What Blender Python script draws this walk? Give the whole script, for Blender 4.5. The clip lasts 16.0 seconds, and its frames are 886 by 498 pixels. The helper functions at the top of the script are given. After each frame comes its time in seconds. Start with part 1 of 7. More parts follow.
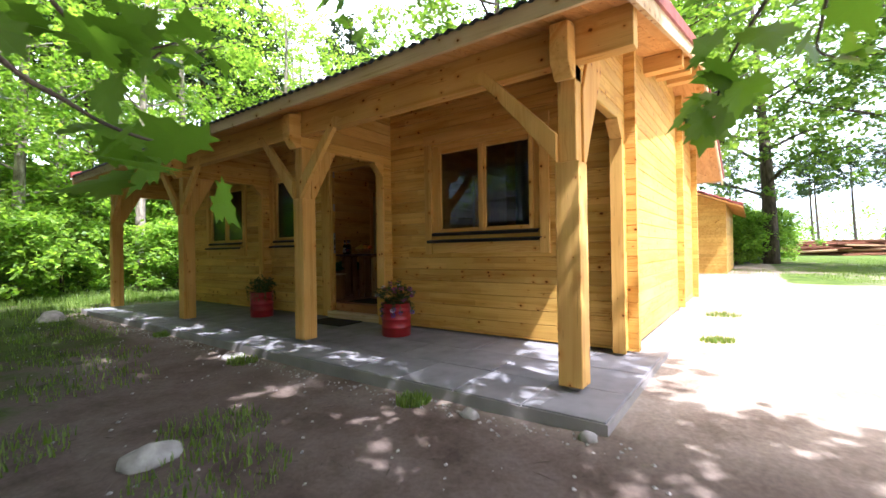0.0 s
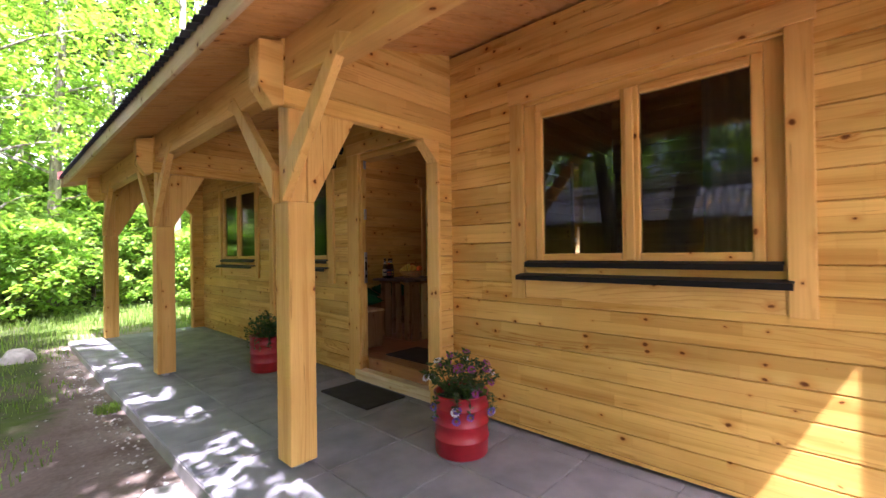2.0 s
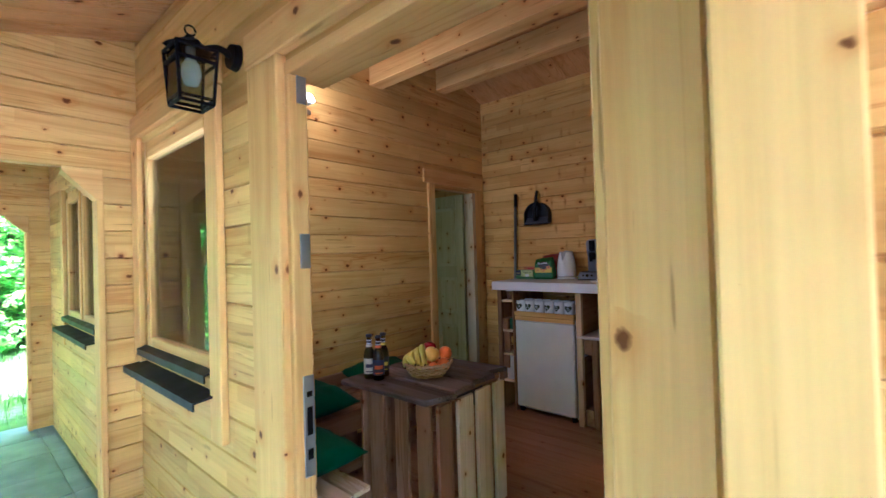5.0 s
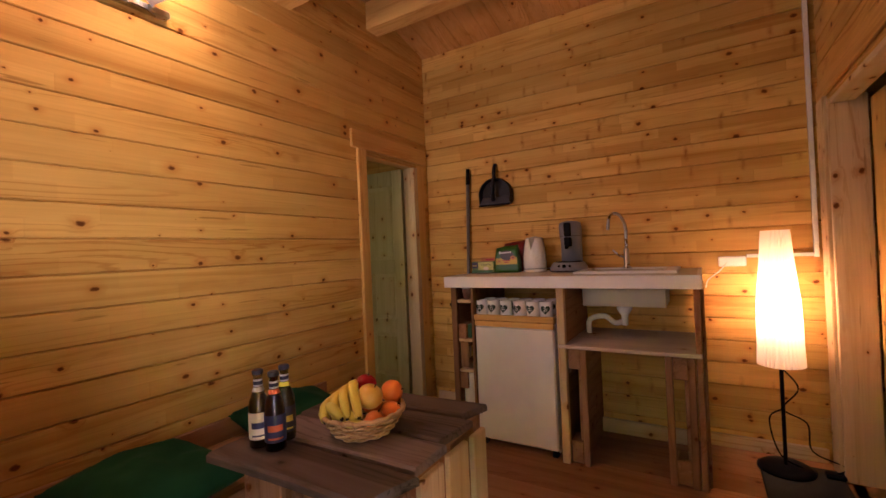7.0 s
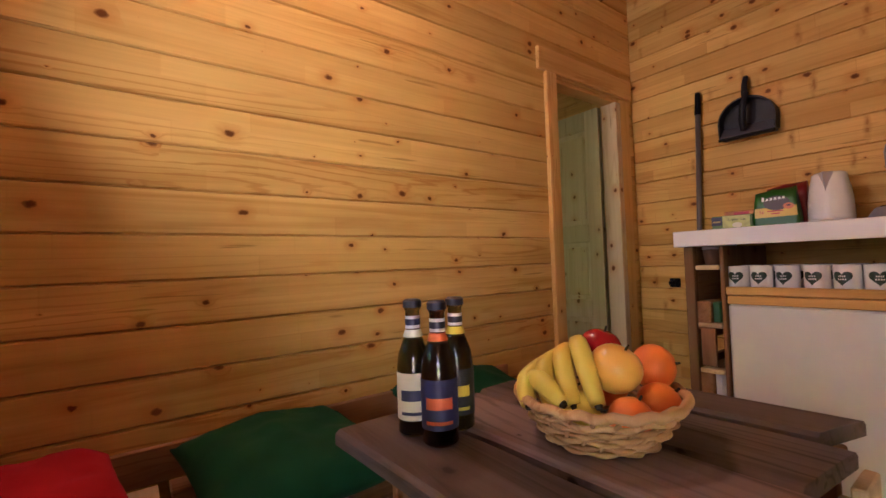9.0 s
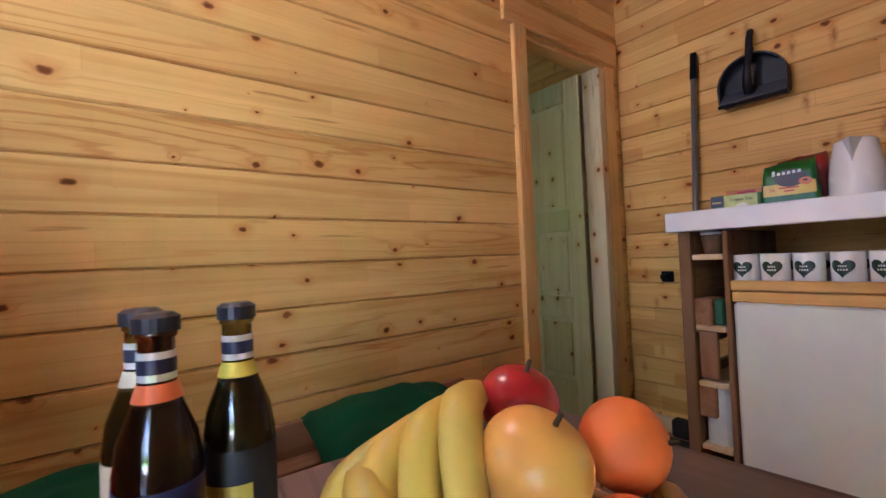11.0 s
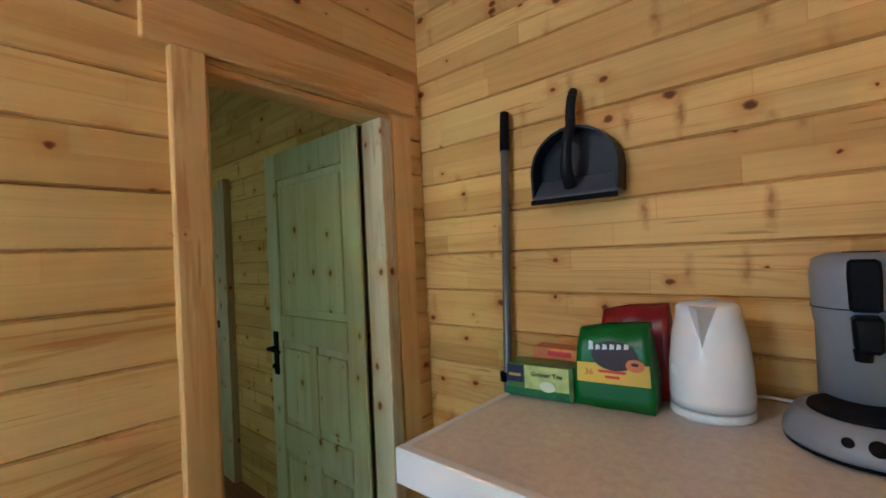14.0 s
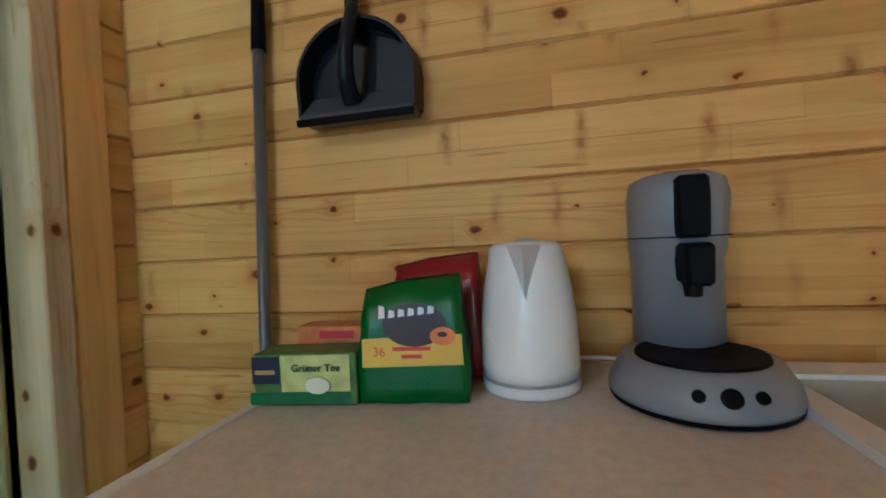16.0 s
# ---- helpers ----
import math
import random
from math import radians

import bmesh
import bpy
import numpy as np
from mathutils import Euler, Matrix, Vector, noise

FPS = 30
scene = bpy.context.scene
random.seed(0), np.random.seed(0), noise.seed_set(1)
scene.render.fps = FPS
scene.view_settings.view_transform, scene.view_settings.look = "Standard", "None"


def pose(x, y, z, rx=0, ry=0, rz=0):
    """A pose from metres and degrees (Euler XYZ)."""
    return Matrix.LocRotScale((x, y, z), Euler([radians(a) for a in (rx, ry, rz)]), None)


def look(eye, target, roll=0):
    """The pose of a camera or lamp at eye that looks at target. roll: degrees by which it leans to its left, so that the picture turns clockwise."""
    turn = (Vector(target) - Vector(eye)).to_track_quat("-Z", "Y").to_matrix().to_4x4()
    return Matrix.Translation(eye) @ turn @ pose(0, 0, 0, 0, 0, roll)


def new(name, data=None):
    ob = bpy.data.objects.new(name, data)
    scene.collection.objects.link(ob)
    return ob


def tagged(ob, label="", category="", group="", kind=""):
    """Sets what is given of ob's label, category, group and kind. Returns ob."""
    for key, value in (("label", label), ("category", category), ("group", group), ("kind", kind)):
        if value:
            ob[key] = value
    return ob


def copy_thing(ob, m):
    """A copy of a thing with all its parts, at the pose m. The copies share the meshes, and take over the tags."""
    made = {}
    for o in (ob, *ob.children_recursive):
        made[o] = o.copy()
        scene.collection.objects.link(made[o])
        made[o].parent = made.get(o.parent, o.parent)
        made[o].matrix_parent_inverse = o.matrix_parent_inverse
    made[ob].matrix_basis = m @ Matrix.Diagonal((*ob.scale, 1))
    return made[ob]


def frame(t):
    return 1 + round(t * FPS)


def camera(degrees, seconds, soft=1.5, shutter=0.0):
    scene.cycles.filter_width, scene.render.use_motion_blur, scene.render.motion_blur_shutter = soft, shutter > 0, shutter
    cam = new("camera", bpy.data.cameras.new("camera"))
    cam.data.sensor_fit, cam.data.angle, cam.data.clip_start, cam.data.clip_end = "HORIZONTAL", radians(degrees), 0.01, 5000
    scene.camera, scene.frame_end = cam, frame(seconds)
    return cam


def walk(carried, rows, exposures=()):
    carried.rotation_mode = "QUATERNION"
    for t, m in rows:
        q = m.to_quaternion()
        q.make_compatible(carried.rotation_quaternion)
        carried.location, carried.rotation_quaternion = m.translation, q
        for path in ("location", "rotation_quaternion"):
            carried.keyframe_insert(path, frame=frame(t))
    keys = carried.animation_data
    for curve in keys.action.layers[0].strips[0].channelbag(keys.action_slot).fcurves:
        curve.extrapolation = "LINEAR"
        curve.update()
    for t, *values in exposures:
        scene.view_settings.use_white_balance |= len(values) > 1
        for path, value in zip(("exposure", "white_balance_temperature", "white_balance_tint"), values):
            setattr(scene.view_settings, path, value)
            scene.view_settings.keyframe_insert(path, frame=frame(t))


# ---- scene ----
cam = camera(92.0, 16.0, soft=1.5, shutter=0.25)
ROWS = [
    (0.0, pose(-3.996, -3.765, 0.653, 90.23, 0.95, -54.01)),
    (0.5, pose(-3.560, -3.435, 0.752, 90.32, 1.06, -53.41)),
    (1.0, pose(-3.135, -3.082, 0.834, 90.40, 0.97, -51.21)),
    (1.5, pose(-2.781, -2.700, 0.901, 90.26, 0.81, -47.81)),
    (2.0, pose(-2.417, -2.257, 0.927, 90.35, 0.82, -46.61)),
    (2.5, pose(-2.098, -1.790, 0.985, 90.34, 0.92, -45.81)),
    (3.0, pose(-1.768, -1.301, 1.054, 90.25, 1.12, -46.81)),
    (5.5, pose(-0.459, 0.138, 1.282, 91.00, 2.10, -51.20)),
    (6.0, pose(-0.296, 0.304, 1.245, 90.70, 2.40, -55.00)),
    (6.5, pose(-0.137, 0.443, 1.230, 90.50, 2.60, -57.30)),
    (7.0, pose(-0.001, 0.580, 1.186, 90.40, 2.50, -58.80)),
    (7.5, pose(0.120, 0.734, 1.149, 90.40, 2.50, -59.00)),
    (8.0, pose(0.201, 0.888, 1.067, 91.60, 2.00, -43.40)),
    (8.5, pose(0.302, 1.010, 0.945, 91.90, 2.00, -36.50)),
    (11.0, pose(0.799, 1.290, 0.886, 91.40, 2.40, -37.30)),
    (11.5, pose(0.901, 1.296, 1.008, 91.00, 2.60, -40.80)),
    (12.0, pose(1.051, 1.298, 1.134, 90.70, 2.70, -46.70)),
    (12.5, pose(1.257, 1.321, 1.241, 90.50, 2.80, -48.60)),
    (13.0, pose(1.478, 1.331, 1.312, 90.60, 2.60, -47.50)),
    (13.5, pose(1.676, 1.386, 1.375, 90.70, 2.60, -47.40)),
    (14.0, pose(1.864, 1.417, 1.393, 90.50, 2.60, -48.90)),
    (14.5, pose(2.046, 1.428, 1.400, 90.50, 2.70, -51.10)),
    (15.0, pose(2.159, 1.467, 1.382, 90.30, 2.60, -55.70)),
    (15.5, pose(2.195, 1.538, 1.338, 90.10, 2.60, -65.80)),
    (16.0, pose(2.213, 1.569, 1.267, 89.10, 2.90, -76.60)),
]
EXPOSURES = [(0.0, 1.6, 5350, 22), (1.0, 2.25, 5450, 33), (2.0, 2.85, 5350, 37), (2.5, 3.15, 5050, 34), (3.0, 3.4, 4850, 16), (5.3, 4.95, 3850, 18), (6.0, 4.9, 4150, 24), (7.0, 5.05, 5800, 46), (8.5, 5.4, 5450, 42), (10.8, 5.75, 4250, 28), (12.0, 5.9, 4050, 20), (13.0, 6.0, 3850, 9), (14.5, 5.8, 3750, 4), (16.0, 5.7, 3650, 0)]
walk(cam, ROWS, EXPOSURES)

# ---- light ----
SUN = Vector((-0.165, -0.47, 0.866)).normalized()
world = bpy.data.worlds.new("world")
scene.world = world
world.use_nodes = True
wnt = world.node_tree
sky = wnt.nodes.new("ShaderNodeTexSky")
sky.sky_type = 'NISHITA'
sky.sun_disc = False
sky.sun_elevation = radians(60)
sky.sun_rotation = radians(199)
sky.dust_density = 10.0
sky.ozone_density = 0.4
wnt.nodes["Background"].inputs[1].default_value = 0.11
wnt.links.new(sky.outputs[0], wnt.nodes["Background"].inputs[0])
sun = bpy.data.lights.new("sun", "SUN")
sun.energy, sun.angle, sun.color = 5.0, radians(0.53), (1.0, 0.93, 0.82)
new("sun", sun).matrix_world = look(SUN * 50, (0, 0, 0))


def point_lamp(name, at, watts, colour, radius=0.03):
    d = bpy.data.lights.new(name, "POINT")
    d.energy, d.color, d.shadow_soft_size = watts, colour, radius
    o = new(name, d)
    o.location = at
    return o


def window_light(name, x, y0, y1, z0, z1, watts, colour, tilt):
    """Light from the bright ground and leaves that comes up through a window's opening."""
    d = bpy.data.lights.new(name, "AREA")
    d.shape, d.size, d.size_y, d.energy, d.color, d.spread = "RECTANGLE", z1 - z0, y1 - y0, watts, colour, radians(130)
    new(name, d).matrix_world = pose(x, (y0 + y1) / 2, (z0 + z1) / 2, 0, tilt, 0)


window_light("window_light", 0.085, 1.72, 2.40, 0.92, 1.76, 0.18, (1.0, 0.93, 0.70), -118)
window_light("window_light", 0.085, 3.50, 4.52, 0.92, 1.76, 0.105, (1.0, 1.0, 0.48), -88)


# ---- materials ----
def mat(name):
    m = bpy.data.materials.new(name)
    m.use_nodes = True
    return m, m.node_tree, m.node_tree.nodes["Principled BSDF"]


def nd(t, kind, **kw):
    n = t.nodes.new(kind)
    for k, v in kw.items():
        if k == "operation":
            n.operation = v
        elif k == "blend_type":
            n.blend_type = v
        elif k == "data_type":
            n.data_type = v
        else:
            n.inputs[k].default_value = v
    return n


def ramp(t, src, stops):
    r = t.nodes.new("ShaderNodeValToRGB")
    e = r.color_ramp.elements
    while len(e) < len(stops):
        e.new(0.5)
    for el, (p, c) in zip(e, stops):
        el.position, el.color = p, (*c, 1) if len(c) == 3 else c
    t.links.new(src, r.inputs[0])
    return r


def g(v):
    return (v, v, v)


def mixc(t, kind, fac, a, b):
    n = t.nodes.new("ShaderNodeMix")
    n.data_type, n.blend_type = "RGBA", kind
    for sock, v in ((n.inputs[0], fac), (n.inputs[6], a), (n.inputs[7], b)):
        if hasattr(v, "is_output"):
            t.links.new(v, sock)
        elif isinstance(v, tuple):
            sock.default_value = (*v, 1)
        else:
            sock.default_value = v
    return n.outputs[2]


def coords(t, scale, shift=True):
    """Object coordinates scaled, moved by the object's own random number."""
    tc = t.nodes.new("ShaderNodeTexCoord")
    mp = nd(t, "ShaderNodeMapping", Scale=scale)
    if shift:
        oi = t.nodes.new("ShaderNodeObjectInfo")
        mul = nd(t, "ShaderNodeVectorMath", operation="SCALE")
        cx = nd(t, "ShaderNodeCombineXYZ", X=37.0, Y=51.0, Z=43.0)
        t.links.new(cx.outputs[0], mul.inputs[0])
        t.links.new(oi.outputs["Random"], mul.inputs["Scale"])
        t.links.new(mul.outputs[0], mp.inputs["Location"])
    t.links.new(tc.outputs["Object"], mp.inputs["Vector"])
    return mp.outputs[0]


def bump(t, p, height, strength=0.3, distance=0.004):
    b = nd(t, "ShaderNodeBump", Strength=strength, Distance=distance)
    t.links.new(height, b.inputs["Height"])
    t.links.new(b.outputs[0], p.inputs["Normal"])


def mth(t, op, a, b=None):
    n = t.nodes.new("ShaderNodeMath")
    n.operation = op
    for sock, v in zip(n.inputs, (a, b)):
        if hasattr(v, "is_output"):
            t.links.new(v, sock)
        elif v is not None:
            sock.default_value = v
    return n.outputs[0]


def wood(name, axis, light, dark, knots=0.8, rough=0.5, knot_col=(0.115, 0.033, 0.006), vary=0.2, grain=0.2, deep=None, lamella=False, rings=0.55, spikes=0.0):
    """Sawn softwood with its grain along one axis: late-wood lines that bend round the knots, streaks, glued lamellas and a tone of its own for each board."""
    m, t, p = mat(name)
    i = "xyz".index(axis)
    di = "xyz".index(deep or {"x": "y", "y": "x", "z": "y"}[axis])
    j = 3 - i - di

    def noisy(across, along, detail, rough_=0.5, dist=0.0):
        sc = [across, across, across]
        sc[i] = along
        n = nd(t, "ShaderNodeTexNoise", Scale=1.0, Detail=detail, Roughness=rough_, Distortion=dist)
        t.links.new(coords(t, sc), n.inputs["Vector"])
        return n.outputs[0]

    n1, n2, n3 = noisy(13.0, 0.7, 5.0, 0.6, 0.7), noisy(120.0, 2.5, 3.0), noisy(1.4, 1.4, 2.0)
    base = ramp(t, n1, [(0.28, dark), (0.46, light), (0.75, tuple(min(1.0, c * 1.1 + 0.02) for c in light))]).outputs[0]
    base = mixc(t, "MULTIPLY", grain, base, ramp(t, n2, [(0.35, g(0.72)), (0.6, g(1.0))]).outputs[0])
    base = mixc(t, "MULTIPLY", 0.45, base, ramp(t, n3, [(0.32, (0.74, 0.62, 0.46)), (0.62, g(1.0))]).outputs[0])
    # knot field
    sep0 = t.nodes.new("ShaderNodeSeparateXYZ")
    t.links.new(coords(t, (1, 1, 1)), sep0.inputs[0])
    across = mth(t, "ADD", sep0.outputs[j], sep0.outputs[di])
    near = None
    if knots:
        wob = nd(t, "ShaderNodeTexNoise", Scale=60.0, Detail=2.0)
        kj = t.nodes.new("ShaderNodeCombineXYZ")
        t.links.new(mth(t, "MULTIPLY", sep0.outputs[i], 6.0), kj.inputs[0])
        t.links.new(mth(t, "MULTIPLY", across, 8.0), kj.inputs[1])
        t.links.new(coords(t, (1, 1, 1)), wob.inputs["Vector"])
        wadd = nd(t, "ShaderNodeVectorMath", operation="MULTIPLY_ADD")
        wadd.inputs[1].default_value = (0.09, 0.09, 0.09)
        t.links.new(wob.outputs["Color"], wadd.inputs[0])
        t.links.new(kj.outputs[0], wadd.inputs[2])
        vo = nd(t, "ShaderNodeTexVoronoi", Scale=1.0, Randomness=1.0)
        vo.voronoi_dimensions = "2D"
        t.links.new(wadd.outputs[0], vo.inputs["Vector"])
        sep = t.nodes.new("ShaderNodeSeparateColor")
        t.links.new(vo.outputs["Color"], sep.inputs[0])
        size = nd(t, "ShaderNodeMapRange")
        size.inputs[1].default_value, size.inputs[2].default_value = 1 - knots, 1.0
        size.inputs[3].default_value, size.inputs[4].default_value = 0.002, 0.115
        t.links.new(sep.outputs[0], size.inputs[0])
        near = mth(t, "DIVIDE", vo.outputs["Distance"], mth(t, "MAXIMUM", size.outputs[0], 0.0005))
        far_ = nd(t, "ShaderNodeMapRange")
        far_.inputs[1].default_value, far_.inputs[2].default_value = 0.0, 4.5
        far_.inputs[3].default_value, far_.inputs[4].default_value = 1.0, 0.0
        t.links.new(near, far_.inputs[0])
        push = mth(t, "POWER", far_.outputs[0], 2.0)
    # late-wood lines
    phase = mth(t, "ADD", mth(t, "MULTIPLY", across, 150.0), mth(t, "MULTIPLY", noisy(5.0, 0.55, 1.0), 70.0))
    phase = mth(t, "ADD", phase, mth(t, "MULTIPLY", n1, 22.0))
    if near is not None:
        phase = mth(t, "ADD", phase, mth(t, "MULTIPLY", push, 9.0))
    line = ramp(t, mth(t, "SINE", phase), [(0.55, g(0.0)), (0.97, g(1.0))]).outputs[0]
    where = ramp(t, noisy(7.0, 0.5, 2.0), [(0.48, g(0.04)), (0.66, g(1.0))]).outputs[0]
    late = tuple(a * b for a, b in zip(dark, (0.74, 0.56, 0.38)))
    base = mixc(t, "MIX", mth(t, "MULTIPLY", mth(t, "MULTIPLY", line, where), rings), base, late)
    oi = t.nodes.new("ShaderNodeObjectInfo")
    base = mixc(t, "MULTIPLY", 1.0, base, ramp(t, oi.outputs["Random"], [(0.0, g(1 - vary)), (0.5, (1.0, 0.97, 0.93)), (1.0, (1.0, 1.0, 1.04))]).outputs[0])
    if lamella:
        # glued lamellas: half a course high, finger-jointed end to end
        raw = t.nodes.new("ShaderNodeSeparateXYZ")
        t.links.new(coords(t, (1, 1, 1), False), raw.inputs[0])
        row = mth(t, "DIVIDE", mth(t, "SUBTRACT", raw.outputs[2], 0.037 if axis == "y" else 0.083), 0.0675)
        rown = mth(t, "FLOOR", row)
        wr = t.nodes.new("ShaderNodeTexWhiteNoise")
        wr.noise_dimensions = "1D"
        t.links.new(rown, wr.inputs["W"])
        run = mth(t, "ADD", mth(t, "DIVIDE", raw.outputs[i], 0.62), mth(t, "MULTIPLY", wr.outputs["Value"], 7.0))
        cell = t.nodes.new("ShaderNodeCombineXYZ")
        t.links.new(mth(t, "FLOOR", run), cell.inputs[0])
        t.links.new(rown, cell.inputs[1])
        wn = t.nodes.new("ShaderNodeTexWhiteNoise")
        wn.noise_dimensions = "2D"
        t.links.new(cell.outputs[0], wn.inputs["Vector"])
        base = mixc(t, "MULTIPLY", lamella, base, ramp(t, wn.outputs["Value"], [(0.0, (0.80, 0.74, 0.66)), (0.45, g(0.97)), (1.0, (1.06, 1.05, 1.06))]).outputs[0])
        seam = mth(t, "LESS_THAN", mth(t, "FRACT", row), 0.045)
        pick = mth(t, "GREATER_THAN", wn.outputs["Value"], 0.55)
        butt = mth(t, "MULTIPLY", mth(t, "LESS_THAN", mth(t, "FRACT", run), 0.005), 0.5)
        base = mixc(t, "MIX", mth(t, "MULTIPLY", mth(t, "MAXIMUM", mth(t, "MULTIPLY", seam, pick), butt), 0.5 * lamella), base, late)
    if knots:
        base = mixc(t, "MIX", mth(t, "MULTIPLY", push, 0.75), base, tuple(a * b for a, b in zip(dark, (0.85, 0.55, 0.28))))
        core = ramp(t, near, [(0.50, g(0.95)), (0.80, g(0.55)), (1.0, g(0.0))]).outputs[0]
        base = mixc(t, "MIX", core, base, knot_col)
    if spikes:
        sv = t.nodes.new("ShaderNodeCombineXYZ")
        t.links.new(mth(t, "MULTIPLY", sep0.outputs[i], 8.0), sv.inputs[0])
        t.links.new(mth(t, "MULTIPLY", across, 2.6), sv.inputs[1])
        v2 = nd(t, "ShaderNodeTexVoronoi", Scale=1.0, Randomness=1.0)
        v2.voronoi_dimensions = "2D"
        sw = nd(t, "ShaderNodeVectorMath", operation="MULTIPLY_ADD")
        sw.inputs[1].default_value = (0.16, 0.3, 0.0)
        swn = nd(t, "ShaderNodeTexNoise", Scale=28.0, Detail=2.0)
        t.links.new(coords(t, (1, 1, 1)), swn.inputs["Vector"])
        t.links.new(swn.outputs["Color"], sw.inputs[0])
        t.links.new(sv.outputs[0], sw.inputs[2])
        t.links.new(sw.outputs[0], v2.inputs["Vector"])
        s2 = t.nodes.new("ShaderNodeSeparateColor")
        t.links.new(v2.outputs["Color"], s2.inputs[0])
        on = mth(t, "MULTIPLY", mth(t, "GREATER_THAN", s2.outputs[0], 1 - spikes), mth(t, "ADD", mth(t, "MULTIPLY", s2.outputs[1], 0.6), 0.3))
        mark = ramp(t, v2.outputs["Distance"], [(0.03, g(0.85)), (0.07, g(0.4)), (0.16, g(0.0))]).outputs[0]
        base = mixc(t, "MIX", mth(t, "MULTIPLY", on, mark), base, (0.22, 0.07, 0.010))
    if knots:
        crack = ramp(t, noisy(60.0, 3.0, 2.0), [(0.69, g(0.0)), (0.73, g(0.6))]).outputs[0]
        base = mixc(t, "MIX", crack, base, tuple(0.5 * a + 0.4 * b for a, b in zip(knot_col, dark)))
    t.links.new(base, p.inputs["Base Color"])
    p.inputs["Roughness"].default_value = rough
    p.inputs["Specular IOR Level"].default_value = 0.1
    bump(t, p, n2, 0.25, 0.002)
    return m


def plain(name, col, rough=0.5, metal=0.0, var=0.15, scale=9.0, bumpy=0.0, coat=0.0, fine=120.0):
    """A painted, moulded or metal surface with faint blotches and fine grain."""
    m, t, p = mat(name)
    n1 = nd(t, "ShaderNodeTexNoise", Scale=scale, Detail=4.0)
    t.links.new(coords(t, (1, 1, 1)), n1.inputs["Vector"])
    c = mixc(t, "MULTIPLY", 1.0, col, ramp(t, n1.outputs[0], [(0.3, g(1 - var)), (0.7, g(1.0))]).outputs[0])
    t.links.new(c, p.inputs["Base Color"])
    rr = ramp(t, n1.outputs[0], [(0.2, g(min(1, rough + 0.08))), (0.8, g(max(0.02, rough - 0.06)))])
    t.links.new(rr.outputs[0], p.inputs["Roughness"])
    p.inputs["Metallic"].default_value = metal
    p.inputs["Coat Weight"].default_value = coat
    if bumpy:
        n2 = nd(t, "ShaderNodeTexNoise", Scale=fine, Detail=3.0)
        t.links.new(coords(t, (1, 1, 1)), n2.inputs["Vector"])
        bump(t, p, n2.outputs[0], bumpy, 0.003)
    return m


PL, PD = (0.70, 0.445, 0.108), (0.53, 0.295, 0.054)
PINE = {a: wood("pine_" + a, a, PL, PD, knots=0.5, lamella=0.9 if a == "y" else 0.45 if a == "x" else False, rings=0.6) for a in "xyz"}
BACKPINE = wood("knotty_pine", "y", PL, PD, knots=0.45, lamella=1.0, spikes=0.75, rings=0.3)
TRIM = {a: wood("pine_trim_" + a, a, (0.69, 0.425, 0.115), (0.57, 0.315, 0.07), knots=0.3, vary=0.12, rings=0.4) for a in "xyz"}
BEAM = {a: wood("pine_beam_" + a, a, (0.67, 0.415, 0.115), (0.54, 0.30, 0.068), knots=0.35, vary=0.1, rings=0.4) for a in "xyz"}
CEIL = wood("pine_ceiling", "x", (0.62, 0.345, 0.10), (0.50, 0.25, 0.055), knots=0.35, deep="z")
FLOORW = wood("floor_boards", "y", (0.33, 0.165, 0.065), (0.24, 0.11, 0.04), knots=0.3, rough=0.38, deep="z")
# greenish daylight from the foliage outside is put into this pine's colour
GREENLIT = wood("pressure_treated_pine", "z", (0.62, 0.56, 0.27), (0.50, 0.43, 0.17), knots=0.6, knot_col=(0.14, 0.08, 0.02), rings=0.2)
PALE = {a: wood("pale_spruce_" + a, a, (0.66, 0.52, 0.30), (0.52, 0.37, 0.18), knots=0.6) for a in "xyz"}
PALLET = {a: wood("pallet_wood_" + a, a, (0.30, 0.165, 0.075), (0.19, 0.095, 0.042), knots=0.5, rough=0.75, vary=0.35) for a in "xyz"}
GREY = {a: wood("weathered_plank_" + a, a, (0.115, 0.085, 0.07), (0.016, 0.012, 0.010), knots=0.5, rough=0.7, vary=0.45, knot_col=(0.03, 0.02, 0.015)) for a in "xyz"}
GREYWARM = wood("stained_plank", "y", (0.22, 0.165, 0.15), (0.03, 0.02, 0.016), knots=0.5, rough=0.65, vary=0.3, knot_col=(0.03, 0.02, 0.015))
DARKMETAL = plain("dark_sill_metal", (0.012, 0.011, 0.011), 0.45)
BLACK = plain("black_plastic", (0.005, 0.005, 0.006), 0.5)
BLACKMATT = plain("black_rubber", (0.012, 0.011, 0.011), 0.85, bumpy=0.6)
STEEL = plain("brushed_steel", (0.55, 0.55, 0.54), 0.28, metal=1.0)
ZINC = plain("galvanised_plate", (0.36, 0.37, 0.37), 0.42, metal=0.9)
GREYPOLE = plain("grey_pole", (0.16, 0.155, 0.16), 0.35, metal=0.3)
WHITE = plain("white_plastic", (0.80, 0.80, 0.79), 0.22, var=0.04)
WHITEPAINT = plain("white_counter_edge", (0.80, 0.78, 0.78), 0.45, var=0.06, bumpy=0.08)
FRIDGEW = plain("fridge_enamel", (0.74, 0.73, 0.68), 0.35, var=0.06)
CHINA = plain("white_china", (0.80, 0.79, 0.78), 0.16, var=0.03, coat=0.4)
REDPAINT = plain("red_barrel_paint", (0.36, 0.016, 0.022), 0.38, var=0.3, bumpy=0.12, fine=30.0)
CONCRETE = plain("concrete", (0.30, 0.28, 0.26), 0.9, var=0.35, scale=3.0, bumpy=0.7)
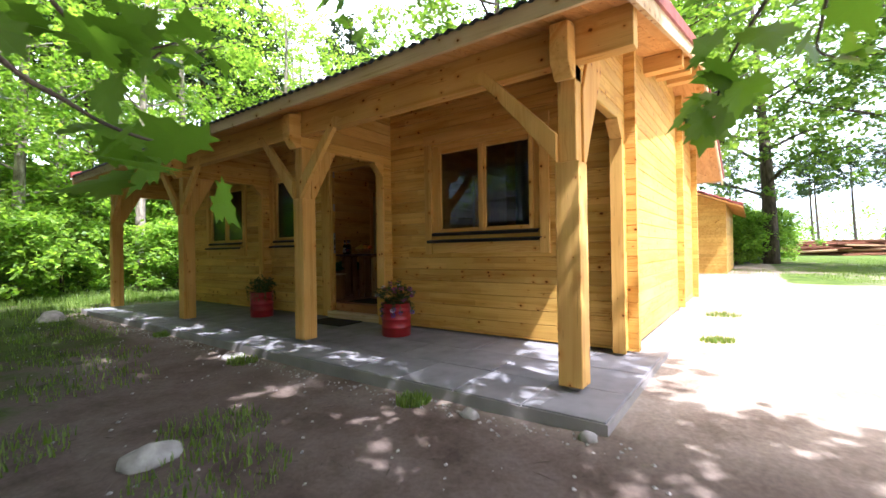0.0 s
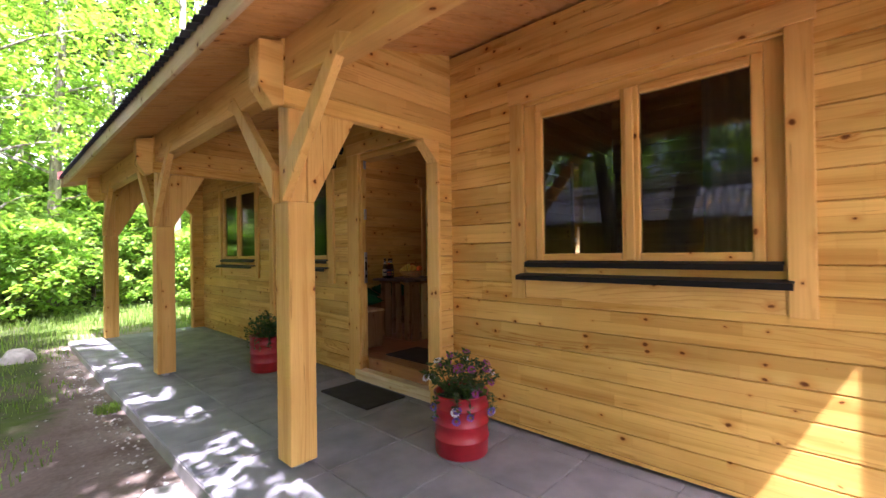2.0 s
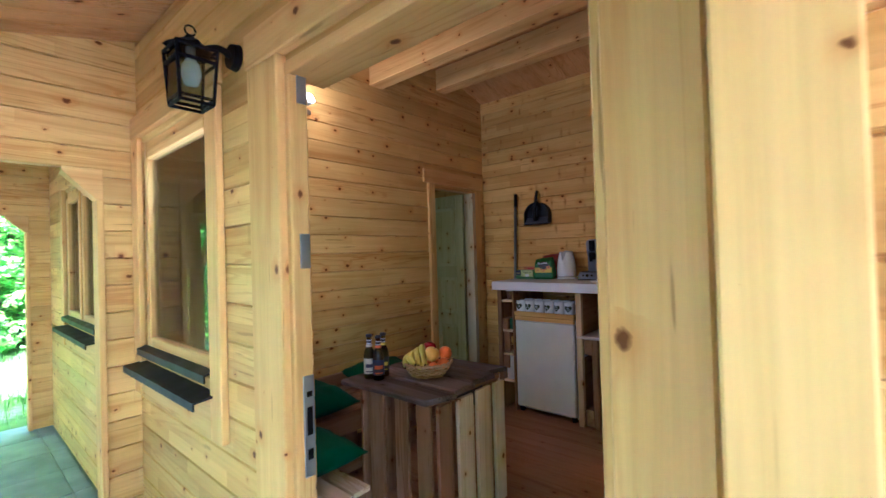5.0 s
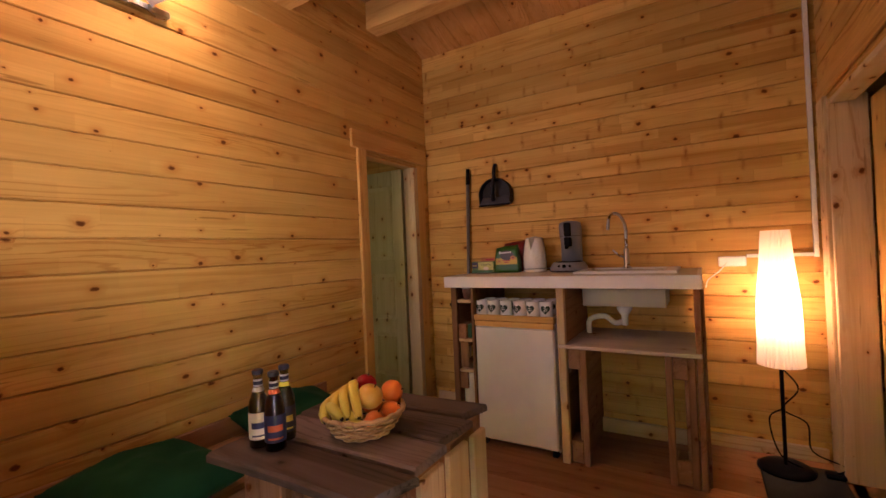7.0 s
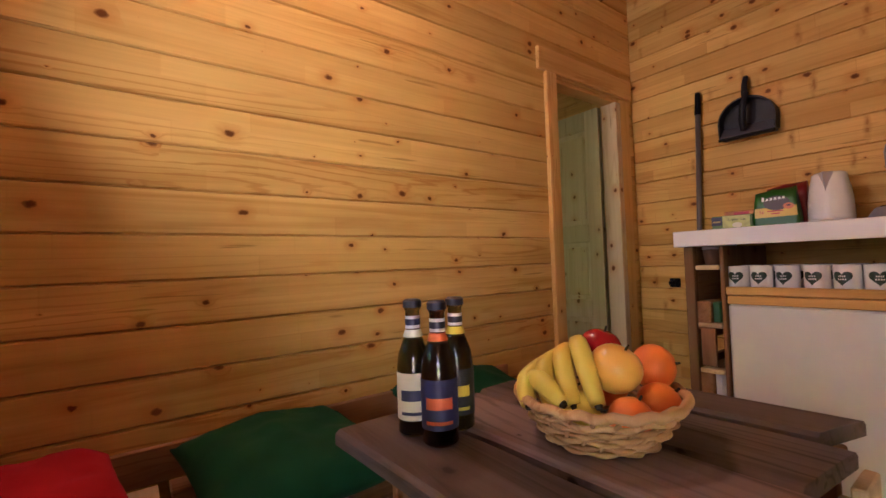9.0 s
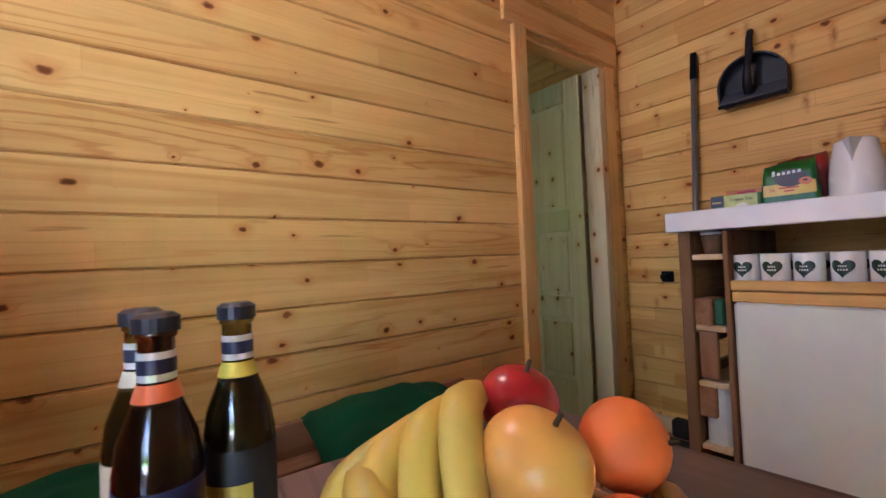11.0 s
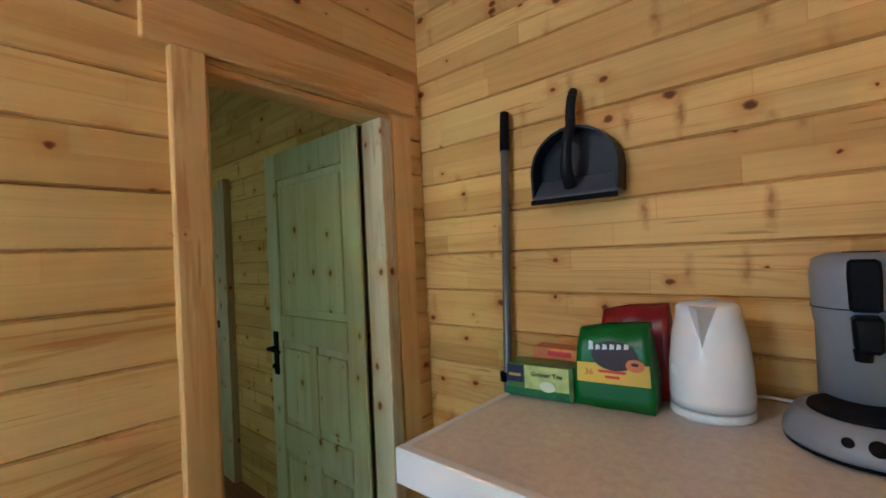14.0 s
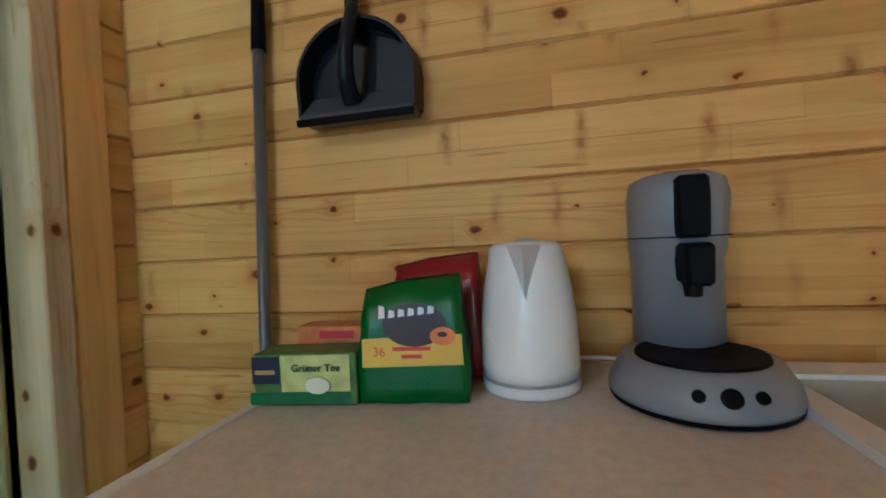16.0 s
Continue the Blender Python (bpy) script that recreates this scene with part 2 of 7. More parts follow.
PAVER = plain("grey_paving", (0.26, 0.255, 0.26), 0.85, var=0.35, scale=4.0, bumpy=0.5)
STONE = plain("field_stone", (0.42, 0.40, 0.36), 0.85, var=0.45, scale=14.0, bumpy=0.8)
ROOFTILE = plain("dark_roof_sheet", (0.035, 0.035, 0.038), 0.5, var=0.4)
REDTILE = plain("red_roof_tile", (0.30, 0.055, 0.04), 0.5, var=0.4, scale=5.0)
GREENCLOTH = plain("green_cushion_cloth", (0.007, 0.068, 0.025), 0.85, var=0.35, scale=6.0, bumpy=0.3, fine=400.0)
REDCLOTH = plain("red_cushion_cloth", (0.42, 0.012, 0.010), 0.85, var=0.25, scale=6.0, bumpy=0.3, fine=400.0)
CURTAIN = plain("grey_green_curtain", (0.33, 0.33, 0.24), 0.9, var=0.2)
for cl in (DARKMETAL, GREENCLOTH, REDCLOTH, *GREY.values(), GREYWARM, BLACK):
    cl.node_tree.nodes["Principled BSDF"].inputs["Specular IOR Level"].default_value = 0.15
BLACK.node_tree.nodes["Principled BSDF"].inputs["Specular IOR Level"].default_value = 0.06
SOIL = plain("potting_soil", (0.03, 0.02, 0.014), 0.95, bumpy=0.9, var=0.5)


def glass(name, tint=(1, 1, 1), rough=0.0):
    m, t, p = mat(name)
    p.inputs["Base Color"].default_value = (*tint, 1)
    p.inputs["Transmission Weight"].default_value = 1.0
    p.inputs["Roughness"].default_value = rough
    p.inputs["IOR"].default_value = 1.48
    return m


def pane_glass():
    """Window glass: clear, with a real Fresnel gloss."""
    m = bpy.data.materials.new("window_glass")
    m.use_nodes = True
    t = m.node_tree
    t.nodes.clear()
    o = t.nodes.new("ShaderNodeOutputMaterial")
    tr = t.nodes.new("ShaderNodeBsdfTransparent")
    tr.inputs[0].default_value = (0.74, 0.78, 0.75, 1)
    gl = t.nodes.new("ShaderNodeBsdfGlossy")
    gl.inputs["Roughness"].default_value = 0.01
    f = nd(t, "ShaderNodeFresnel", IOR=1.6)
    mx = t.nodes.new("ShaderNodeMixShader")
    t.links.new(f.outputs[0], mx.inputs[0])
    t.links.new(tr.outputs[0], mx.inputs[1])
    t.links.new(gl.outputs[0], mx.inputs[2])
    t.links.new(mx.outputs[0], o.inputs[0])
    return m


PANE = pane_glass()
BROWNGLASS = glass("brown_bottle_glass", (0.13, 0.03, 0.008))
GREENGLASS = glass("olive_bottle_glass", (0.20, 0.17, 0.03))


def emit(name, col, strength):
    m, t, p = mat(name)
    p.inputs["Base Color"].default_value = (*col, 1)
    p.inputs["Emission Color"].default_value = (*col, 1)
    p.inputs["Emission Strength"].default_value = strength
    return m


def leafy(name, a, b, trans=0.45):
    """Leaf: two greens by the island, half of the light passing through."""
    m = bpy.data.materials.new(name)
    m.use_nodes = True
    t = m.node_tree
    p = t.nodes["Principled BSDF"]
    ge = t.nodes.new("ShaderNodeNewGeometry")
    c = ramp(t, ge.outputs["Random Per Island"], [(0.0, a), (1.0, b)]).outputs[0]
    t.links.new(c, p.inputs["Base Color"])
    p.inputs["Roughness"].default_value = 0.5
    tl = t.nodes.new("ShaderNodeBsdfTranslucent")
    c2 = mixc(t, "MULTIPLY", 1.0, c, (1.9, 2.0, 0.7))
    t.links.new(c2, tl.inputs[0])
    mx = t.nodes.new("ShaderNodeMixShader")
    mx.inputs[0].default_value = trans
    t.links.new(p.outputs[0], mx.inputs[1])
    t.links.new(tl.outputs[0], mx.inputs[2])
    t.links.new(mx.outputs[0], t.nodes["Material Output"].inputs[0])
    return m


LEAF = leafy("bright_leaf", (0.10, 0.19, 0.026), (0.26, 0.37, 0.07), 0.55)
LEAFD = leafy("oak_leaf", (0.07, 0.14, 0.02), (0.17, 0.25, 0.04))
LEAFM = leafy("maple_leaf", (0.05, 0.11, 0.012), (0.10, 0.18, 0.02), 0.5)
NEEDLE = leafy("conifer_needles", (0.02, 0.045, 0.018), (0.05, 0.08, 0.03), 0.2)
GRASS = leafy("grass_blade", (0.07, 0.13, 0.015), (0.17, 0.24, 0.04), 0.4)
HERB = leafy("potted_leaf", (0.02, 0.05, 0.015), (0.06, 0.11, 0.025), 0.3)


def bark(name, a, b):
    m, t, p = mat(name)
    n = nd(t, "ShaderNodeTexNoise", Scale=1.0, Detail=6.0, Roughness=0.7)
    t.links.new(coords(t, (9, 9, 2)), n.inputs["Vector"])
    t.links.new(ramp(t, n.outputs[0], [(0.35, a), (0.65, b)]).outputs[0], p.inputs["Base Color"])
    p.inputs["Roughness"].default_value = 0.95
    bump(t, p, n.outputs[0], 0.9, 0.03)
    return m


BARK = bark("oak_bark", (0.035, 0.026, 0.018), (0.13, 0.10, 0.07))
BIRCH = bark("pale_bark", (0.10, 0.085, 0.06), (0.42, 0.37, 0.30))


def ground_material():
    m, t, p = mat("sand_and_grass")
    tc = t.nodes.new("ShaderNodeTexCoord")
    big = nd(t, "ShaderNodeTexNoise", Scale=0.35, Detail=4.0)
    mid = nd(t, "ShaderNodeTexNoise", Scale=2.2, Detail=8.0, Roughness=0.65)
    fin = nd(t, "ShaderNodeTexNoise", Scale=40.0, Detail=6.0)
    for n in (big, mid, fin):
        t.links.new(tc.outputs["Object"], n.inputs["Vector"])
    sand = ramp(t, mid.outputs[0], [(0.3, (0.20, 0.155, 0.115)), (0.5, (0.36, 0.30, 0.235)), (0.7, (0.46, 0.40, 0.33))]).outputs[0]
    sand = mixc(t, "MULTIPLY", 0.6, sand, ramp(t, fin.outputs[0], [(0.3, g(0.6)), (0.65, g(1.0))]).outputs[0])
    grass = ramp(t, mid.outputs[0], [(0.3, (0.035, 0.065, 0.012)), (0.7, (0.13, 0.18, 0.035))]).outputs[0]
    at = t.nodes.new("ShaderNodeAttribute")
    at.attribute_name = "turf"
    add = nd(t, "ShaderNodeMath", operation="ADD")
    t.links.new(at.outputs["Fac"], add.inputs[0])
    t.links.new(mid.outputs[0], add.inputs[1])
    k = ramp(t, add.outputs[0], [(0.82, g(0.0)), (1.02, g(1.0))]).outputs[0]
    # the mask darkens sand and grass before the porch: tree shade put into colour
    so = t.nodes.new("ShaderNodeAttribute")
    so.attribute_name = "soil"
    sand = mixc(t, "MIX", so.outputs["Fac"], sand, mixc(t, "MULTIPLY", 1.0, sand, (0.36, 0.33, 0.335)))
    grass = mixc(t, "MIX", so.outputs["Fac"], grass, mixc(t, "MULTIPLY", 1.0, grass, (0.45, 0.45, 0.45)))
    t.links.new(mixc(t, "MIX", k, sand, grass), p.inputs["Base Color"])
    p.inputs["Roughness"].default_value = 1.0
    p.inputs["Specular IOR Level"].default_value = 0.1
    bump(t, p, mid.outputs[0], 0.6, 0.05)
    return m


GROUND = ground_material()


def laminate():
    m, t, p = mat("mottled_beige_laminate")
    n = nd(t, "ShaderNodeTexNoise", Scale=55.0, Detail=6.0, Roughness=0.7)
    n2 = nd(t, "ShaderNodeTexNoise", Scale=7.0, Detail=3.0)
    for q in (n, n2):
        t.links.new(coords(t, (1, 1, 1), False), q.inputs["Vector"])
    c = ramp(t, n.outputs[0], [(0.3, (0.60, 0.53, 0.45)), (0.55, (0.71, 0.65, 0.57)), (0.75, (0.79, 0.74, 0.67))]).outputs[0]
    c = mixc(t, "MULTIPLY", 0.4, c, ramp(t, n2.outputs[0], [(0.3, g(0.75)), (0.7, g(1.0))]).outputs[0])
    t.links.new(c, p.inputs["Base Color"])
    p.inputs["Roughness"].default_value = 0.4
    return m


LAMINATE = laminate()


# ---- mesh helpers ----
def empty(name, label="", category="", group="", kind="", at=(0, 0, 0)):
    o = new(name)
    o.location = at
    o.empty_display_size = 0.05
    return tagged(o, label, category, group, kind)


def link(name, bm, material, parent=None, label="", smooth=False):
    me = bpy.data.meshes.new(name)
    bm.normal_update()
    bm.to_mesh(me)
    bm.free()
    for mm in (material if isinstance(material, (list, tuple)) else [material]):
        me.materials.append(mm)
    if smooth:
        for f in me.polygons:
            f.use_smooth = True
    o = new(name, me)
    if parent is not None:
        o.parent = parent
        o.matrix_parent_inverse = Matrix.Translation(-parent.location)
    return tagged(o, label)


def part(name, bm, material, parent, label="", smooth=False):
    return link(name, bm, material, parent, label, smooth)


def add_box(bm, x0, x1, y0, y1, z0, z1, bev=0.0, m=None):
    r = bmesh.ops.create_cube(bm, size=1.0)
    vs = r["verts"]
    for v in vs:
        v.co = Vector(((x0 + x1) / 2 + v.co.x * (x1 - x0), (y0 + y1) / 2 + v.co.y * (y1 - y0), (z0 + z1) / 2 + v.co.z * (z1 - z0)))
    if bev:
        es = list({e for v in vs for e in v.link_edges})
        bmesh.ops.bevel(bm, geom=es, offset=bev, segments=1, affect='EDGES')
    if m is not None:
        bmesh.ops.transform(bm, matrix=m, verts=[v for v in bm.verts] if bev else vs)
    return bm


def bx(x0, x1, y0, y1, z0, z1, bev=0.004, m=None):
    bm = bmesh.new()
    add_box(bm, x0, x1, y0, y1, z0, z1, bev, m)
    return bm


def prism(poly, axis, a0, a1, bev=0.0):
    """A polygon of (u, v) points pushed along an axis: x takes (y, z), y takes (x, z), z takes (x, y)."""
    bm = bmesh.new()

    def at(u, v, a):
        return {"x": (a, u, v), "y": (u, a, v), "z": (u, v, a)}[axis]
    lo = [bm.verts.new(at(u, v, a0)) for u, v in poly]
    hi = [bm.verts.new(at(u, v, a1)) for u, v in poly]
    bm.faces.new(lo)
    bm.faces.new(hi[::-1])
    n = len(poly)
    for i in range(n):
        bm.faces.new((lo[i], hi[i], hi[(i + 1) % n], lo[(i + 1) % n]))
    bmesh.ops.recalc_face_normals(bm, faces=bm.faces)
    if bev:
        bmesh.ops.bevel(bm, geom=list(bm.edges), offset=bev, segments=1, affect='EDGES')
    return bm


def lathe(profile, at=(0, 0, 0), seg=24, sx=1.0, sy=1.0):
    """A turned shape from (radius, height) pairs."""
    bm = bmesh.new()
    rings = []
    for r, z in profile:
        if r < 1e-5:
            rings.append([bm.verts.new((at[0], at[1], at[2] + z))])
        else:
            rings.append([bm.verts.new((at[0] + sx * r * math.cos(2 * math.pi * i / seg), at[1] + sy * r * math.sin(2 * math.pi * i / seg), at[2] + z)) for i in range(seg)])
    for a, b in zip(rings, rings[1:]):
        for i in range(seg):
            j = (i + 1) % seg
            if len(a) == 1 and len(b) > 1:
                bm.faces.new((a[0], b[j], b[i]))
            elif len(b) == 1 and len(a) > 1:
                bm.faces.new((a[i], a[j], b[0]))
            elif len(a) > 1:
                bm.faces.new((a[i], a[j], b[j], b[i]))
    bmesh.ops.recalc_face_normals(bm, faces=bm.faces)
    return bm


def tube(bm, pts, r0, r1=None, seg=8, caps=True):
    """A round bar along points, tapering from r0 to r1."""
    r1 = r0 if r1 is None else r1
    pts = [Vector(p) for p in pts]
    rings = []
    for i, p in enumerate(pts):
        d = (pts[min(i + 1, len(pts) - 1)] - pts[max(i - 1, 0)]).normalized()
        up = Vector((0, 0, 1)) if abs(d.z) < 0.9 else Vector((1, 0, 0))
        a = d.cross(up).normalized()
        b = d.cross(a)
        r = r0 + (r1 - r0) * i / max(1, len(pts) - 1)
        rings.append([bm.verts.new(p + a * r * math.cos(2 * math.pi * k / seg) + b * r * math.sin(2 * math.pi * k / seg)) for k in range(seg)])
    for a, b in zip(rings, rings[1:]):
        for k in range(seg):
            bm.faces.new((a[k], a[(k + 1) % seg], b[(k + 1) % seg], b[k]))
    if caps:
        bm.faces.new(rings[0][::-1])
        bm.faces.new(rings[-1])
    return bm


def bent(pts, n=6):
    """A smooth line through points."""
    P = [Vector(p) for p in pts]
    out = []
    for i in range(len(P) - 1):
        p0, p1, p2, p3 = P[max(i - 1, 0)], P[i], P[i + 1], P[min(i + 2, len(P) - 1)]
        for k in range(n):
            t = k / n
            out.append(0.5 * ((2 * p1) + (p2 - p0) * t + (2 * p0 - 5 * p1 + 4 * p2 - p3) * t * t + (3 * p1 - p0 - 3 * p2 + p3) * t ** 3))
    out.append(P[-1])
    return out


def text_mesh(body, size, depth=0.0004):
    cu = bpy.data.curves.new("text", "FONT")
    cu.body, cu.size, cu.extrude, cu.align_x, cu.align_y = body, size, depth, "CENTER", "CENTER"
    ob = bpy.data.objects.new("text", cu)
    scene.collection.objects.link(ob)
    me = bpy.data.meshes.new_from_object(ob.evaluated_get(bpy.context.evaluated_depsgraph_get()))
    bpy.data.objects.remove(ob)
    bm = bmesh.new()
    bm.from_mesh(me)
    return bm


rnd = random.Random(7)

# ---- structure ----
FZ, SZ, LOG = -0.065, -0.27, 0.135


def ceil_z(x):
    return 3.03 - 0.25 * abs(x - 2.45)


def log_piece(axis, c0, c1, a0, a1, zb, zt, clip=False):
    ch, dp = (0.0055, 0.010) if zt - zb > 0.05 else (0.002, 0.002)
    pr = [(c0 + dp, zb), (c1 - dp, zb), (c1, zb + ch), (c1, zt - ch), (c1 - dp, zt), (c0 + dp, zt), (c0, zt - ch), (c0, zb + ch)]
    bm = prism(pr, axis, a0, a1)
    if clip and zt > min(ceil_z(a0), ceil_z(a1)):
        for s in (-1, 1):
            r = bmesh.ops.bisect_plane(bm, geom=bm.verts[:] + bm.edges[:] + bm.faces[:], plane_co=(2.45, 0, 3.045), plane_no=(0.25 * s, 0, 1), clear_outer=True)
            cut = [e for e in r["geom_cut"] if isinstance(e, bmesh.types.BMEdge)]
            if cut:
                bmesh.ops.contextual_create(bm, geom=cut)
    return bm


def log_wall(wall, axis, c0, c1, a0, a1, z0, z1, openings=(), clip=False, stock=None):
    """Courses of milled logs, cut round the openings (from, to, bottom, top)."""
    first = 0.037 if axis == "y" else 0.083
    k = math.floor((z0 - first) / LOG)
    while first + k * LOG < z1 - 0.01:
        zb, zt = max(z0, first + k * LOG), min(z1, first + (k + 1) * LOG)
        k += 1
        if zt - zb < 0.012:
            continue
        cuts = sorted({a0, a1, *[e for o in openings for e in o[:2] if a0 < e < a1]})
        runs = []
        for p, q in zip(cuts, cuts[1:]):
            mid = (p + q) / 2
            spans = [(zb, zt)]
            for o in openings:
                if o[0] < mid < o[1]:
                    nxt = []
                    for b, t in spans:
                        if o[2] > b:
                            nxt.append((b, min(t, o[2])))
                        if o[3] < t:
                            nxt.append((max(b, o[3]), t))
                    spans = [s for s in nxt if s[1] - s[0] > 0.012]
            if runs and spans == [(zb, zt)] and runs[-1][1] == p and runs[-1][2:] == (zb, zt):
                runs[-1] = (runs[-1][0], q, zb, zt)
            else:
                runs += [(p, q, b, t) for b, t in spans]
        for p, q, b, t in runs:
            if clip and b > max(ceil_z(p), ceil_z(q), ceil_z(min(max(2.45, p), q))):
                continue
            bm = log_piece(axis, c0, c1, p, q, b, t, clip)
            if bm.faces:
                part("log", bm, stock or PINE[axis], wall)
            else:
                bm.free()


def structure(name, label, category="wall"):
    return empty(name, label, category, kind="structure")


BIGWIN, MIDWIN, FARWIN = (-2.075, -0.715, 0.825, 1.87), (1.625, 2.50, 0.825, 1.88), (3.40, 4.62, 0.825, 1.87)
DOOR = (0.162, 1.10, SZ, 1.84)
wall_front = structure("wall_front", "honey pine log wall with windows and doorway")
log_wall(wall_front, "y", 0.0, 0.07, -2.95, 5.68, SZ + 0.015, 2.40, (BIGWIN, MIDWIN, FARWIN, DOOR))
wall_back = structure("wall_back", "pale knotty pine log wall behind the kitchen")
log_wall(wall_back, "y", 3.10, 3.17, -2.95, 5.68, SZ + 0.026, 2.86, stock=BACKPINE)
wall_rear = structure("wall_rear", "pine log outer wall at the back")
log_wall(wall_rear, "y", 4.95, 5.02, -2.95, 5.68, SZ + 0.015, 2.40)
IDOOR = (2.29, 2.93, FZ, 1.91)
RDOOR = (1.935, 2.90, FZ, 1.88)
CROSS = [(-2.86, -2.79, "wall_gable", ()), (-0.07, 0.0, "wall_side", (RDOOR,)), (2.59, 2.66, "wall_partition", (IDOOR,)), (5.47, 5.54, "wall_far", ())]
for y0, y1, nm, ops in CROSS:
    w = structure(nm, "knotty pine log cross wall with a braced porch end")
    log_wall(w, "x", y0, y1, 0.07, 5.02, SZ + 0.015, 3.05, ops, clip=True)
    log_wall(w, "x", y0, y1, -0.145, 0.0, SZ + 0.02, 1.735)
    log_wall(w, "x", y0, y1, -1.34, 0.0, 1.735, 2.6, clip=True)
    ym = (y0 + y1) / 2
    part("end_board", bx(-0.172, -0.145, ym - 0.055, ym + 0.055, SZ + 0.02, 1.585), TRIM["z"], w)
    part("corner_piece", prism([(-0.172, 1.585), (-0.145, 1.585), (-0.145, 1.735), (-0.30, 1.735), (-0.30, 1.715)], "y", ym - 0.05, ym + 0.05, 0.003), TRIM["x"], w)
    part("beam_head", prism([(-1.34, 1.72), (-1.40, 1.70), (-1.475, 1.80), (-1.475, 2.03), (-1.34, 2.06)], "y", ym - 0.06, ym + 0.06, 0.006), TRIM["x"], w)

# roof, ceiling and purlins
ceiling = bmesh.new()
y = -3.24
while y < 5.92:
    y2 = min(y + 0.121, 5.92)
    for xa, xb in ((-1.66, 2.45), (2.45, 6.56)):
        za, zb = ceil_z(xa), ceil_z(xb)
        q = []
        for dz, ins in ((0.0, 0.005), (0.006, 0.0), (0.022, 0.0)):
            q.append([ceiling.verts.new((xx, yy, zz + dz)) for xx, zz, yy in ((xa, za, y + ins), (xb, zb, y + ins), (xb, zb, y2 - ins), (xa, za, y2 - ins))])
        ceiling.faces.new(q[0][::-1])
        ceiling.faces.new(q[2])
        for u, v in zip(q, q[1:]):
            for i in range(4):
                ceiling.faces.new((u[i], u[(i + 1) % 4], v[(i + 1) % 4], v[i]))
    y = y2
ceiling.normal_update()
tagged(link("ceiling", ceiling, CEIL), "sloping honey pine board ceiling under the roof", "ceiling", kind="structure")

roof = structure("roof", "low pitched roof with wavy dark sheets and red verges", "roof")
for nm, s in (("roof_sheet", 1), ("roof_sheet", -1)):
    bm = bmesh.new()
    rows = []
    for j in range(7):
        d = 4.19 * j / 6
        row = []
        for i in range(0, 461):
            yy = -3.28 + 9.26 * i / 460
            row.append(bm.verts.new((2.45 + s * d, yy, 3.12 - 0.25 * d + 0.012 * math.cos(yy * 2 * math.pi / 0.10))))
        rows.append(row)
    for a, b in zip(rows, rows[1:]):
        for i in range(460):
            bm.faces.new((a[i], a[i + 1], b[i + 1], b[i]))
    r = bmesh.ops.solidify(bm, geom=bm.faces[:], thickness=0.012)
    part(nm, bm, ROOFTILE, roof)
for x in (-1.69, 6.57):
    part("fascia_board", bx(x, x + 0.03, -3.27, 5.95, ceil_z(x) - 0.02, ceil_z(x) + 0.095), PALE["y"], roof)
for yv in (-3.275, 5.925):
    for s in (1, -1):
        poly = [(2.45, 2.97), (2.45, 3.14), (2.45 + s * 4.17, 3.14 - 0.25 * 4.17), (2.45 + s * 4.17, 2.97 - 0.25 * 4.17)]
        part("verge_board", prism(poly, "y", yv, yv + 0.03), PALE["x"], roof)
        poly = [(2.45, 3.09), (2.45, 3.19), (2.45 + s * 4.2, 3.19 - 0.25 * 4.2), (2.45 + s * 4.2, 3.09 - 0.25 * 4.2)]
        part("verge_capping", prism(poly, "y", yv - 0.02, yv + 0.05), REDTILE, roof, "red metal verge capping")
for x, h in ((0.93, 0.165), (1.64, 0.17), (2.45, 0.2), (3.9, 0.17)):
    top = ceil_z(x) - (0.018 if x != 2.45 else 0.016)
    part("purlin", bx(x - 0.065, x + 0.065, -3.22, 5.9, top - h, top), BEAM["y"], roof)
part("eaves_beam", bx(-1.32, -1.215, -3.22, 5.9, 1.84, ceil_z(-1.32) + 0.006), BEAM["y"], roof)
part("wall_plate", bx(0.072, 0.13, -2.78, 5.46, 2.36, 2.43), TRIM["y"], roof)

# floors and paving
floor = structure("floor", "warm brown wooden floor boards", "floor")
part("subfloor", bx(0.07, 4.95, -2.79, 5.47, SZ + 0.02, FZ - 0.02, 0), PINE["y"], floor)
x = 0.075
while x < 3.09:
    x2 = min(x + 0.19, 3.10)
    part("floor_board", bx(x + 0.001, x2 - 0.001, -2.785, 5.465, FZ - 0.018, FZ, 0.0015), FLOORW, floor)
    x = x2
pavement = structure("pavement", "grey concrete porch slab with square paving", "pavement")
part("concrete_edge", bx(-1.67, 5.1, -3.13, 5.75, SZ - 0.45, SZ - 0.012, 0.0), CONCRETE, pavement)
for i in range(4):
    for j in range(18):
        x0, y0 = -1.665 + i * 0.52, -3.12 + j * 0.493
        x1 = min(x0 + 0.515, -0.003)
        dz = rnd.uniform(-0.002, 0.002)
        part("paving_slab", bx(x0 + 0.002, x1, y0 + 0.002, y0 + 0.489, SZ - 0.05, SZ + dz, 0.004), PAVER, pavement)

